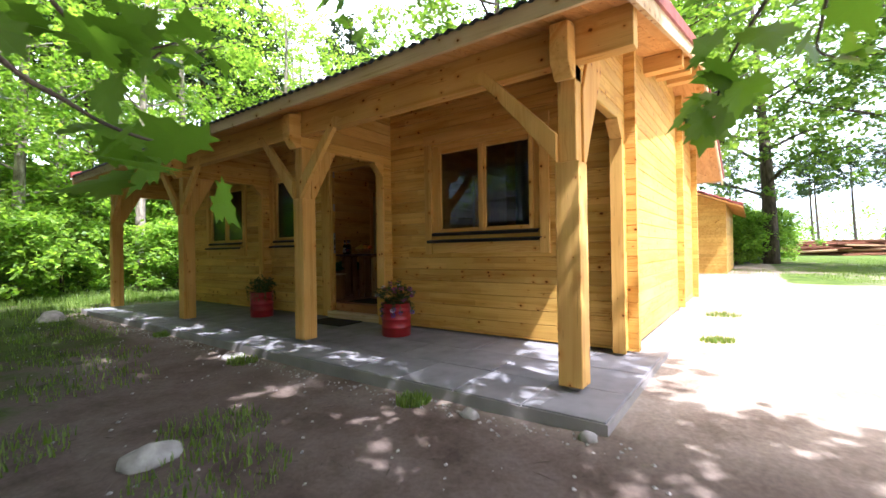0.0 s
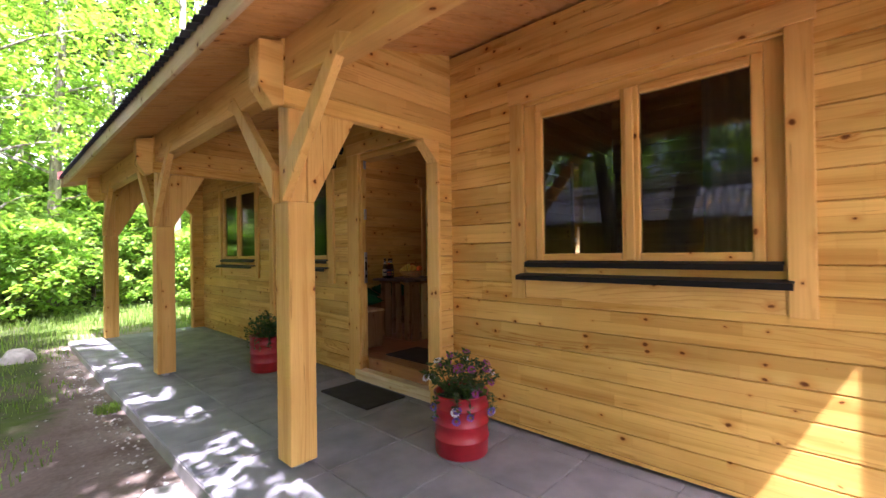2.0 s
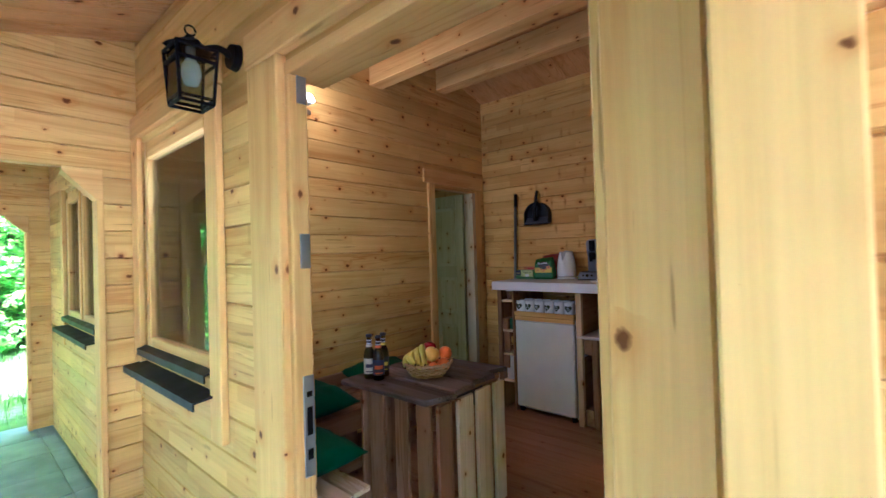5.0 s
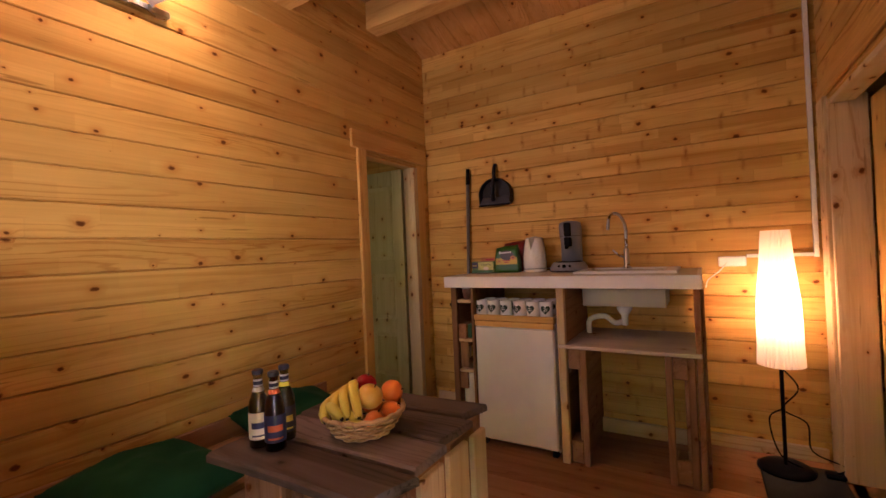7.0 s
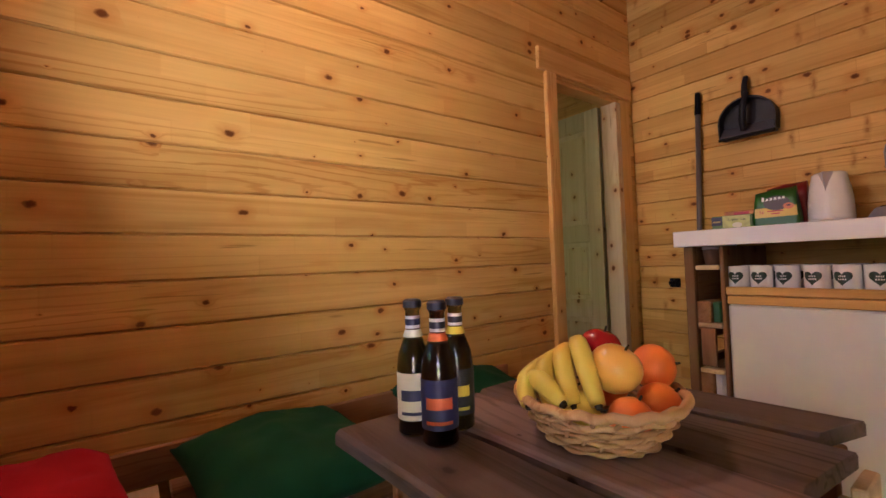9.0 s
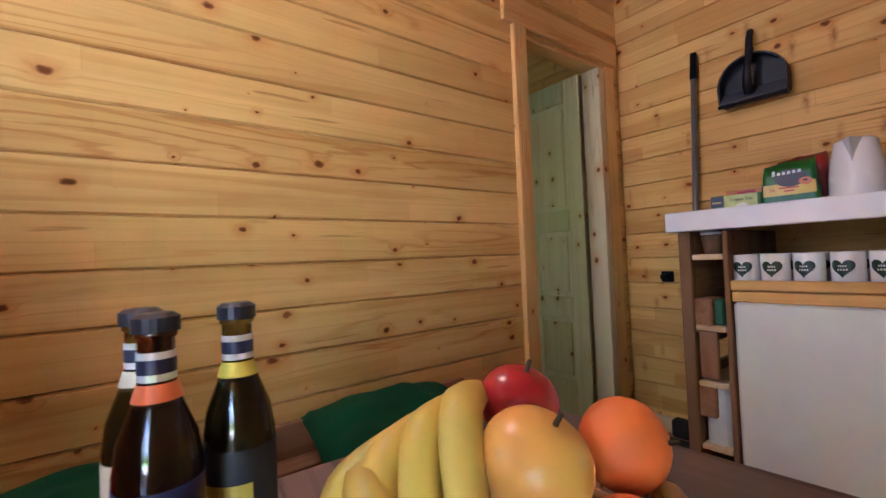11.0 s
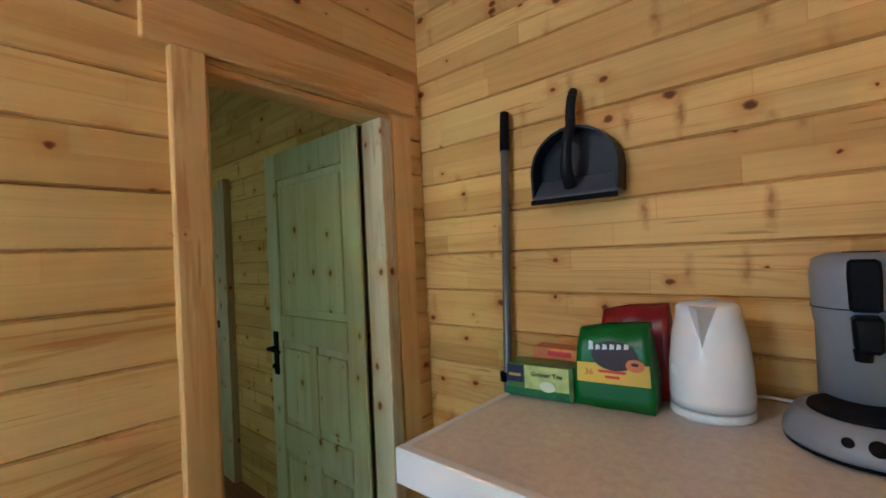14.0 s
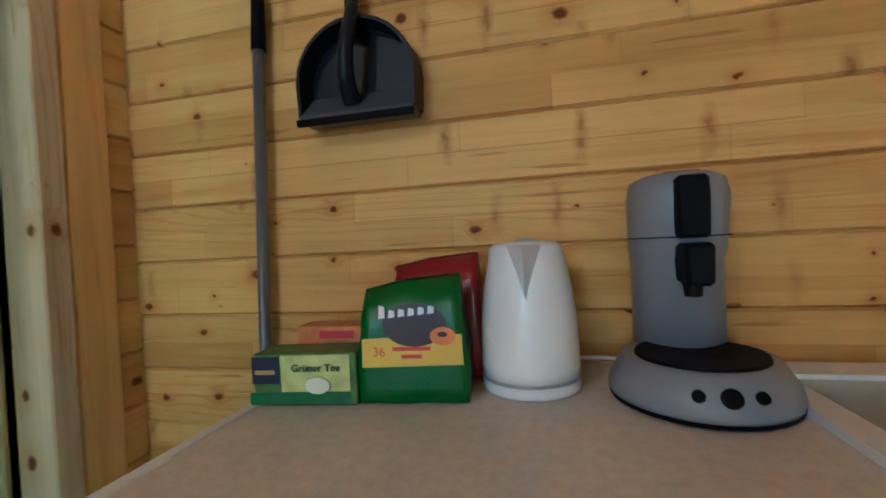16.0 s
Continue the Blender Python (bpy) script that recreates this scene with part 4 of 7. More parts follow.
# coffee machine
CMG = plain("grey_machine_plastic", (0.24, 0.245, 0.27), 0.38, var=0.06, bumpy=0.06, fine=300.0)
cx, cy = 2.985, 1.356
cm = empty("coffee_machine", "rounded grey coffee pad machine with black spout", "coffee machine", at=(cx, cy, CT))
base = part("base", lathe([(0, 0.006), (0.128, 0.006), (0.130, 0.014), (0.126, 0.03), (0.108, 0.058), (0.102, 0.062), (0, 0.062)], (cx - 0.065, cy, CT), 36, 1.0, 0.97), CMG, cm, smooth=True)
part("foot_ring", lathe([(0, 0), (0.127, 0), (0.129, 0.007), (0, 0.007)], (cx - 0.065, cy, CT), 36, 1.0, 0.97), BLACK, cm)
part("drip_tray", lathe([(0, 0.0615), (0.088, 0.0615), (0.086, 0.067), (0.03, 0.064), (0, 0.064)], (cx - 0.075, cy, CT), 32, 1.0, 1.0), BLACK, cm)
bm = lathe([(0, 0.05), (0.070, 0.05), (0.070, 0.20), (0.073, 0.215), (0.076, 0.30), (0.070, 0.328), (0.05, 0.338), (0, 0.342)], (cx + 0.025, cy, CT), 32)
for v in bm.verts:
    if v.co.z > CT + 0.205:
        v.co.x -= 0.02 * min(1, (v.co.z - CT - 0.205) / 0.03)
part("column", bm, CMG, cm, smooth=True)
face = prism([(-0.021, 0.235), (0.021, 0.235), (0.023, 0.30), (0.021, 0.328), (-0.021, 0.328), (-0.023, 0.30)], "x", cx - 0.085, cx - 0.055, 0.005)
bmesh.ops.translate(face, verts=face.verts, vec=(0, cy, CT))
part("lever_flap", face, BLACK, cm, "glossy black lever flap")
sp = prism([(-0.020, 0.165), (0.017, 0.165), (0.020, 0.228), (-0.022, 0.228)], "x", cx - 0.098, cx - 0.035, 0.006)
bmesh.ops.translate(sp, verts=sp.verts, vec=(0, cy, CT))
part("spout", sp, BLACK, cm, "black coffee spout")
part("nozzle", lathe([(0, 0), (0.012, 0), (0.014, 0.02), (0, 0.02)], (cx - 0.082, cy + 0.006, CT + 0.150), 12), BLACK, cm)
for k, r in ((-1, 0.008), (0, 0.0125), (1, 0.008)):
    a = math.pi + k * 0.30
    d = Vector((math.cos(a), math.sin(a) * 0.97, 0))
    ctr = Vector((cx - 0.065, cy, CT + 0.037)) + d * 0.1215
    bm = lathe([(0, 0), (r, 0), (r, 0.005), (r * 0.8, 0.006), (0, 0.006)], (0, 0, 0), 16)
    q = (d * 0.85 + Vector((0, 0, 0.55))).to_track_quat("Z", "Y").to_matrix().to_4x4()
    bmesh.ops.transform(bm, matrix=Matrix.Translation(ctr) @ q, verts=bm.verts)
    part("button", bm, BLACK, cm, smooth=False)
part("logo_bar", bx(cx - 0.03, cx - 0.022, cy - 0.025, cy + 0.025, CT + 0.3395, CT + 0.341, 0), BLACK, cm)
part("seam", lathe([(0.0762, 0.0), (0.0768, 0.001), (0.0762, 0.002)], (cx + 0.005, cy, CT + 0.236), 32), BLACK, cm)

# kettle
kx, ky = 2.945, 1.602
ket = empty("kettle", "white plastic electric kettle with a broad spout", "kettle", at=(kx, ky, CT))
part("power_base", lathe([(0, 0), (0.080, 0), (0.082, 0.004), (0.080, 0.018), (0, 0.018)], (kx, ky, CT), 32), WHITE, ket, smooth=True)
bm = lathe([(0, 0.021), (0.079, 0.021), (0.081, 0.04), (0.079, 0.11), (0.072, 0.17), (0.063, 0.215), (0.061, 0.232), (0.05, 0.240), (0, 0.243)], (kx, ky, CT), 40)
for v in bm.verts:
    dx, dy, dz = v.co.x - kx, v.co.y - ky, v.co.z - CT
    if dz > 0.14 and dx < 0:
        w = max(0.0, 1 - abs(dy) / 0.028) * min(1, (dz - 0.14) / 0.085)
        v.co.x -= 0.004 * w
part("jug", bm, WHITE, ket, smooth=True)
bm = bmesh.new()
v0 = [bm.verts.new((kx + dx_, ky + dy_, CT + dz_)) for dx_, dy_, dz_ in ((-0.054, 0.027, 0.236), (-0.054, -0.027, 0.236), (-0.106, 0.0, 0.236), (-0.075, 0.0, 0.150))]
for f_ in ((0, 2, 3), (2, 1, 3), (0, 1, 2), (1, 0, 3)):
    bm.faces.new([v0[q] for q in f_])
bmesh.ops.recalc_face_normals(bm, faces=bm.faces)
part("spout", bm, WHITE, ket, "pointed white spout")
part("ring", lathe([(0.0812, 0.0185), (0.0822, 0.021), (0.0806, 0.0235)], (kx, ky, CT), 32), plain("grey_line", (0.35, 0.35, 0.36), 0.4), ket, smooth=True)
bm = bmesh.new()
tube(bm, bent([(kx + 0.055, ky, CT + 0.225), (kx + 0.11, ky, CT + 0.215), (kx + 0.125, ky, CT + 0.15), (kx + 0.11, ky, CT + 0.07), (kx + 0.075, ky, CT + 0.05)], 6), 0.012)
part("handle", bm, WHITE, ket, smooth=True)
part("lid_button", bx(kx - 0.005, kx + 0.03, ky - 0.015, ky + 0.015, CT + 0.241, CT + 0.247, 0.002), plain("grey_button", (0.4, 0.4, 0.4), 0.4), ket)
bm = bmesh.new()
tube(bm, bent([(kx + 0.08, ky - 0.01, CT + 0.01), (kx + 0.11, ky - 0.08, CT + 0.016), (kx + 0.12, ky - 0.16, CT + 0.012), (kx + 0.13, ky - 0.2, CT + 0.005)], 5), 0.0035)
part("cord", bm, WHITE, ket)


# coffee bags, tea and biscuit box
def bag(name, at, turn, w, d, h, material, label, lean=0.0):
    o = empty(name, label, "coffee bag", at=at)
    bm = bmesh.new()
    n, rows = 10, 9
    rings = []
    for j in range(rows):
        t = j / (rows - 1)
        dd = d * (1.0 if t < 0.6 else 1 - 0.85 * ((t - 0.6) / 0.4) ** 1.2) * (0.92 + 0.12 * math.sin(t * 3))
        ww = w * (1 + 0.03 * math.sin(t * 7)) * (1 - 0.20 * max(0.0, t - 0.35) ** 1.2)
        ring = []
        for i in range(4 * n):
            s, k = divmod(i, n)
            u = k / n
            px = [(-1 + 2 * u, -1), (1, -1 + 2 * u), (1 - 2 * u, 1), (-1, 1 - 2 * u)][s]
            bul = 1 + 0.10 * math.cos(px[0] * 1.5) * (1 if abs(px[1]) == 1 else 0)
            zz = h * t + ((0.006 * math.sin(px[0] * 5 + 1) - 0.007 * px[0]) * t * t)
            nz = noise.noise(Vector((px[0] * 2, px[1] * 2, t * 4)))
            if px[1] == -1:
                xx = -d / 2 * (1 if t < 0.8 else 1 - 0.7 * (t - 0.8) / 0.2) + (0.004 * nz if t > 0.8 or t < 0.15 else 0)
            else:
                xx = px[1] * dd / 2 * bul + nz * 0.006
            ring.append(bm.verts.new((xx + lean * t, px[0] * ww / 2 + noise.noise(Vector((px[1], t * 5, px[0]))) * 0.003, zz)))
        rings.append(ring)
    for a, b in zip(rings, rings[1:]):
        for i in range(4 * n):
            bm.faces.new((a[i], a[(i + 1) % (4 * n)], b[(i + 1) % (4 * n)], b[i]))
    bm.faces.new(rings[0][::-1])
    bm.faces.new(rings[-1])
    bmesh.ops.transform(bm, matrix=pose(*at, 0, 0, turn), verts=bm.verts)
    part("pouch", bm, material, o, smooth=True)
    return o


def bag_green():
    m, t, p = mat("green_foil_bag")
    tc = t.nodes.new("ShaderNodeTexCoord")
    sp = t.nodes.new("ShaderNodeSeparateXYZ")
    t.links.new(tc.outputs["Object"], sp.inputs[0])
    band = ramp(t, sp.outputs["Z"], [(0.0, (0.016, 0.115, 0.010)), (0.5, (0.016, 0.115, 0.010))]).outputs[0]
    t.links.new(band, p.inputs["Base Color"])
    p.inputs["Roughness"].default_value = 0.3
    n = nd(t, "ShaderNodeTexNoise", Scale=40.0, Detail=3.0)
    bump(t, p, n.outputs[0], 0.16, 0.006)
    return m


GREENBAG = bag_green()
YEL = plain("yellow_band", (0.72, 0.50, 0.01), 0.35)
BRN = plain("dark_brown_oval", (0.035, 0.012, 0.006), 0.35)
ORG = plain("orange_cup", (0.65, 0.20, 0.02), 0.4)
REDINK = plain("red_ink", (0.55, 0.05, 0.01), 0.4)
gb = bag("coffee_bag", (2.885, 1.782, CT), 6, 0.172, 0.085, 0.185, GREENBAG, "green foil coffee bag with yellow band, leaning")
bag("coffee_bag", (3.0, 1.768, CT), 4, 0.17, 0.085, 0.215, plain("red_foil_bag", (0.24, 0.007, 0.009), 0.3, bumpy=0.3, fine=30.0), "dark red foil coffee bag behind the green one")


def decal(name, bm, material, parent, origin, turn, lean=0.0, label=""):
    """Thin print that stands on a face looking to -x: made in (right, up) and turned there."""
    base = Matrix(((0, 0, -1, 0), (-1, 0, 0, 0), (0, 1, 0, 0), (0, 0, 0, 1)))
    bmesh.ops.transform(bm, matrix=pose(*origin, 0, lean, turn) @ base, verts=bm.verts)
    return part(name, bm, material, parent, label)


def flat(poly, d=0.0008):
    return prism(poly, "z", 0.0, d)


def oval(a, b, d=0.0008, n=24):
    return flat([(a * math.cos(2 * math.pi * i / n), b * math.sin(2 * math.pi * i / n)) for i in range(n)], d)


def bag_print(name, bm, material, dy, dz, up=0.0015, label=""):
    p = pose(2.885, 1.782, CT, 0, 0, 6) @ Vector((-0.0425 - up, dy, dz))
    return decal(name, bm, material, gb, p, 6, 0, label)


bag_print("yellow_band", flat([(-0.080, -0.024), (0.080, -0.021), (0.079, 0.026), (-0.079, 0.021)]), YEL, 0, 0.080, 0.0006, "yellow printed band")
bag_print("oval_print", oval(0.050, 0.034), BRN, -0.006, 0.122, 0.0016, "dark brown oval print")
for k in range(6):
    a_ = -0.046 + k * 0.0155
    hi_ = 0.020 if k == 0 else 0.011
    bag_print("brand_bar", flat([(a_, -0.002 + k * 0.0012), (a_ + 0.0105, k * 0.0012), (a_ + 0.0105, hi_ * 0.85 + k * 0.0012), (a_ + 0.002, hi_ + k * 0.0012)]), WHITEINK, 0.004, 0.134, 0.0026)
bag_print("cup_print", oval(0.020, 0.014), ORG, -0.050, 0.104, 0.0036, "orange cup print")
bag_print("cup_mark", oval(0.008, 0.004), BRN, -0.050, 0.107, 0.0046)
bag_print("count_print", text_mesh("36", 0.020), REDINK, 0.052, 0.080, 0.0016, "red printed number")
for z_, w_ in ((0.085, 0.060), (0.073, 0.032)):
    bag_print("small_print", flat([(-w_ / 2, -0.003), (w_ / 2, -0.003), (w_ / 2, 0.003), (-w_ / 2, 0.003)]), REDINK, 0.0, z_, 0.0016)


def box_thing(name, x0, x1, y0, y1, z0, z1, turn, material, label, category):
    c = ((x0 + x1) / 2, (y0 + y1) / 2, z0)
    o = empty(name, label, category, at=c)
    bm = bx(x0 - c[0], x1 - c[0], y0 - c[1], y1 - c[1], 0, z1 - z0, 0.0015)
    bmesh.ops.transform(bm, matrix=pose(*c, 0, 0, turn), verts=bm.verts)
    part("carton", bm, material, o)
    return o


tea = box_thing("tea_box", 2.815, 2.885, 1.868, 2.038, CT, CT + 0.082, 7, plain("green_carton", (0.10, 0.20, 0.03), 0.45, var=0.4, scale=30.0), "yellow-green carton of tea bags", "tea box")
tf = (2.8135, 1.957, CT)
decal("pale_panel", flat([(-0.03, 0.022), (0.083, 0.022), (0.083, 0.080), (-0.03, 0.080)]), plain("pale_lime_print", (0.60, 0.66, 0.18), 0.4, var=0.3, scale=40.0), tea, tf, 7, 0, "pale lime printed panel")
decal("green_foot", flat([(-0.083, 0.002), (0.083, 0.002), (0.083, 0.021), (-0.083, 0.021)]), plain("leaf_green_print", (0.03, 0.16, 0.03), 0.4, var=0.4, scale=50.0), tea, tf, 7)
decal("brand_patch", flat([(-0.078, 0.035), (-0.033, 0.035), (-0.033, 0.078), (-0.078, 0.078)]), plain("navy_print", (0.012, 0.012, 0.05), 0.4), tea, tf, 7, 0, "navy blue brand patch")
decal("brand_bar", flat([(-0.073, 0.050), (-0.040, 0.050), (-0.040, 0.057), (-0.073, 0.057)], 0.0014), plain("gold_print", (0.5, 0.35, 0.08), 0.4), tea, tf, 7)
decal("lettering", text_mesh("Grüner Tee", 0.0165, 0.0008), plain("dark_green_ink", (0.02, 0.08, 0.02), 0.4), tea, (2.8128, 1.9275, CT + 0.060), 7, 0, "dark green lettering")
decal("cup_picture", oval(0.02, 0.013, 0.0014), plain("pale_cup", (0.8, 0.8, 0.6), 0.4), tea, (2.8125, 1.925, CT + 0.033), 7)
bis = box_thing("biscuit_box", 2.90, 2.96, 1.85, 2.01, CT, CT + 0.108, 3, plain("orange_carton", (0.62, 0.22, 0.04), 0.45, var=0.4, scale=25.0), "orange and cream carton behind the tea", "carton")
decal("red_panel", flat([(-0.03, 0.088), (0.035, 0.088), (0.035, 0.101), (-0.03, 0.101)]), plain("red_print", (0.45, 0.02, 0.03), 0.4), bis, (2.897, 1.935, CT), 3)
decal("blue_panel", flat([(0.055, 0.080), (0.079, 0.080), (0.079, 0.107), (0.055, 0.107)]), plain("blue_print", (0.05, 0.08, 0.3), 0.4), bis, (2.897, 1.935, CT), 3)

# broom stick, dustpan and brush on the wall
broom = empty("broom", "grey broom stick with black grip leaning in the corner", "broom", at=(3.06, 2.19, FZ))
bm = bmesh.new()
tube(bm, [(3.055, 2.235, FZ + 0.05), (3.068, 2.178, 1.72)], 0.0135, seg=14)
part("stick", bm, GREYPOLE, broom, smooth=True)
bm = bmesh.new()
tube(bm, [(3.068, 2.178, 1.72), (3.069, 2.1755, 1.79), (3.0695, 2.174, 1.835), (3.07, 2.1735, 1.845)], 0.0165, 0.014, seg=14)
part("grip", bm, BLACK, broom, "black plastic grip", smooth=True)
part("joint", lathe([(0, 0), (0.0165, 0), (0.0165, 0.03), (0, 0.03)], (3.0595, 2.211, 0.96), 14), BLACK, broom, smooth=True)
part("brush_head", bx(3.03, 3.09, 2.13, 2.36, FZ, FZ + 0.09, 0.01), BLACKMATT, broom)

DUST = plain("dark_blue_grey_plastic", (0.010, 0.011, 0.016), 0.42)
DUST.node_tree.nodes["Principled BSDF"].inputs["Specular IOR Level"].default_value = 0.22
pan = empty("dustpan", "black plastic dustpan with hand brush hung on the wall", "dustpan", at=(3.08, 1.93, 1.53))
dz0, dyc = 1.525, 1.935
prof = [(-0.128, 0.02), (-0.131, 0.09)]
for i in range(15):
    a = math.pi - math.pi * i / 14
    prof.append((0.131 * math.cos(a), 0.09 + 0.125 * math.sin(a)))
prof.append((0.128, 0.02))
part("back", prism([(dyc + u, dz0 + v) for u, v in prof], "x", 3.085, 3.096), DUST, pan)
bm = bmesh.new()
for (u0, v0), (u1, v1) in zip(prof, prof[1:]):
    o0, o1 = (dyc + u0, dz0 + v0), (dyc + u1, dz0 + v1)
    i0, i1 = (dyc + u0 * 0.94, dz0 + 0.09 + (v0 - 0.09) * 0.94), (dyc + u1 * 0.94, dz0 + 0.09 + (v1 - 0.09) * 0.94)
    vs = [bm.verts.new((x, p[0], p[1])) for x in (3.03, 3.086) for p in (o0, o1, i1, i0)]
    for f in ((0, 1, 2, 3), (4, 7, 6, 5), (0, 4, 5, 1), (2, 6, 7, 3), (1, 5, 6, 2), (0, 3, 7, 4)):
        bm.faces.new([vs[k] for k in f])
bmesh.ops.recalc_face_normals(bm, faces=bm.faces)
part("wall_rim", bm, DUST, pan)
part("ramp", prism([(3.086, dz0 + 0.075), (3.026, dz0 + 0.02), (3.022, dz0 + 0.006), (3.086, dz0 + 0.006)], "y", dyc - 0.124, dyc + 0.124, 0.002), plain("grey_ramp", (0.085, 0.085, 0.10), 0.4), pan, "grey sloping lip")
part("rubber_lip", bx(3.018, 3.03, dyc - 0.128, dyc + 0.128, dz0 - 0.002, dz0 + 0.012, 0.002), BLACK, pan)
bm = bmesh.new()
tube(bm, bent([(3.06, dyc + 0.005, dz0 + 0.19), (3.05, dyc + 0.004, dz0 + 0.24), (3.055, dyc + 0.002, dz0 + 0.29), (3.07, dyc, dz0 + 0.325)], 5), 0.017, 0.013)
part("handle", bm, DUST, pan, smooth=True)
part("eyelet", lathe([(0, 0), (0.006, 0), (0.006, 0.002), (0, 0.002)], (0, 0, 0), 10), STEEL, pan).matrix_world = pose(3.055, dyc, dz0 + 0.318, 0, -90, 0)
brush = empty("hand_brush", "dark hand brush clipped into the dustpan", "brush", at=(3.04, dyc, dz0 + 0.05))
bm = bmesh.new()
tube(bm, bent([(3.045, dyc + 0.012, dz0 + 0.045), (3.015, dyc + 0.008, dz0 + 0.09), (3.01, dyc + 0.0, dz0 + 0.16), (3.025, dyc - 0.01, dz0 + 0.23)], 6), 0.02, 0.013)
part("grip", bm, DUST, brush, smooth=True)

hook = empty("wall_hook", "small black hook low on the log wall", "hook", at=(3.09, 2.365, 0.745))
part("plate", bx(3.085, 3.099, 2.335, 2.395, 0.72, 0.775, 0.004), BLACK, hook)
part("peg", bx(3.045, 3.086, 2.35, 2.385, 0.735, 0.76, 0.006), BLACK, hook)
# wall socket, conduit and cable
sock = empty("wall_socket", "white double wall socket with a plug", "socket", at=(3.09, 0.43, 1.05))
part("plate", bx(3.065, 3.099, 0.36, 0.50, 1.025, 1.085, 0.006), WHITE, sock)
part("plug", lathe([(0, 0), (0.018, 0), (0.018, 0.03), (0.008, 0.036), (0, 0.036)], (0, 0, 0), 14), WHITE, sock).matrix_world = pose(3.066, 0.46, 1.055, 0, -90, 0)
bm = bmesh.new()
tube(bm, bent([(3.03, 0.46, 1.05), (3.01, 0.5, 1.0), (3.03, 0.555, 0.95), (3.04, 0.57, 0.9)], 5), 0.004)
part("cord", bm, WHITE, sock)
cond = empty("cable_conduit", "white plastic cable conduit on the log wall", "conduit", at=(3.09, 0.0, 1.6))
part("upright", bx(3.076, 3.099, 0.03, 0.052, 1.07, 2.86, 0.002), WHITE, cond)
part("run", bx(3.076, 3.099, 0.0525, 0.359, 1.075, 1.095, 0.002), WHITE, cond)

# floor lamp
SHADE = bpy.data.materials.new("white_pleated_shade")
SHADE.use_nodes = True
_t = SHADE.node_tree
_tl = _t.nodes.new("ShaderNodeBsdfTranslucent")
_tl.inputs[0].default_value = (0.92, 0.84, 0.70, 1)
_mx = _t.nodes.new("ShaderNodeMixShader")
_mx.inputs[0].default_value = 0.62
_t.nodes["Principled BSDF"].inputs["Base Color"].default_value = (0.85, 0.82, 0.74, 1)
_t.nodes["Principled BSDF"].inputs["Roughness"].default_value = 0.8
_t.links.new(_t.nodes["Principled BSDF"].outputs[0], _mx.inputs[1])
_t.links.new(_tl.outputs[0], _mx.inputs[2])
_t.links.new(_mx.outputs[0], _t.nodes["Material Output"].inputs[0])
lx, ly = 2.88, 0.245
lamp = empty("floor_lamp", "slim floor lamp with a tall white pleated shade, lit", "floor lamp", at=(lx, ly, FZ + 0.012))
bm = bmesh.new()
rings = []
for j, (r, z) in enumerate(((0.062, 1.225), (0.075, 1.05), (0.092, 0.86), (0.098, 0.74), (0.100, 0.62), (0.104, 0.505))):
    rings.append([bm.verts.new((lx + (r + 0.0025 * (-1) ** i) * math.cos(2 * math.pi * i / 72), ly + (r + 0.0025 * (-1) ** i) * math.sin(2 * math.pi * i / 72), z)) for i in range(72)])
for a, b in zip(rings, rings[1:]):
    for i in range(72):
        bm.faces.new((a[i], a[(i + 1) % 72], b[(i + 1) % 72], b[i]))
part("shade", bm, SHADE, lamp, "tall white pleated paper shade")
bm = bmesh.new()
tube(bm, [(lx, ly, FZ + 0.03), (lx, ly, 0.72)], 0.009)
part("stem", bm, BLACK, lamp)
part("base", lathe([(0, 0), (0.125, 0), (0.127, 0.01), (0.11, 0.022), (0.02, 0.03), (0, 0.03)], (lx, ly, FZ + 0.011), 32), BLACK, lamp, smooth=True)
part("bulb", lathe([(0, 0), (0.014, 0.0), (0.018, 0.03), (0.03, 0.06), (0.026, 0.09), (0, 0.105)], (lx, ly, 0.725), 16), emit("lamp_bulb", (1.0, 0.72, 0.40), 1.6), lamp, smooth=True)
bm = bmesh.new()
tube(bm, bent([(lx, ly, 0.49), (lx + 0.02, ly - 0.07, 0.38), (lx, ly + 0.0, 0.27), (lx + 0.02, ly - 0.10, 0.2), (lx + 0.04, ly - 0.12, 0.05), (lx + 0.02, ly - 0.25, 0.0), (lx, ly - 0.2, FZ + 0.03)], 6), 0.004)
tube(bm, bent([(lx, ly, 0.27), (lx + 0.02, ly + 0.06, 0.2), (lx + 0.01, ly + 0.02, 0.02), (lx, ly - 0.08, FZ + 0.03)], 6), 0.004)
part("cord", bm, BLACK, lamp)
part("foot_switch", bx(lx - 0.03, lx + 0.03, ly - 0.24, ly - 0.16, FZ + 0.01, FZ + 0.035, 0.008), BLACK, lamp)
point_lamp("floor_lamp_light", (lx, ly, 0.86), 0.34, (1.0, 0.66, 0.34), 0.04)
tagged(link("doormat", bx(2.30, 2.97, -0.02 + 0.03, 0.36, FZ + 0.0005, FZ + 0.012, 0.003), BLACKMATT), "black rubber doormat under the floor lamp", "doormat")

tagged(link("doormat", bx(2.36, 3.0, 2.09, 2.55, FZ + 0.0005, FZ + 0.012, 0.003), BLACKMATT), "black rubber doormat before the inner doorway", "doormat")

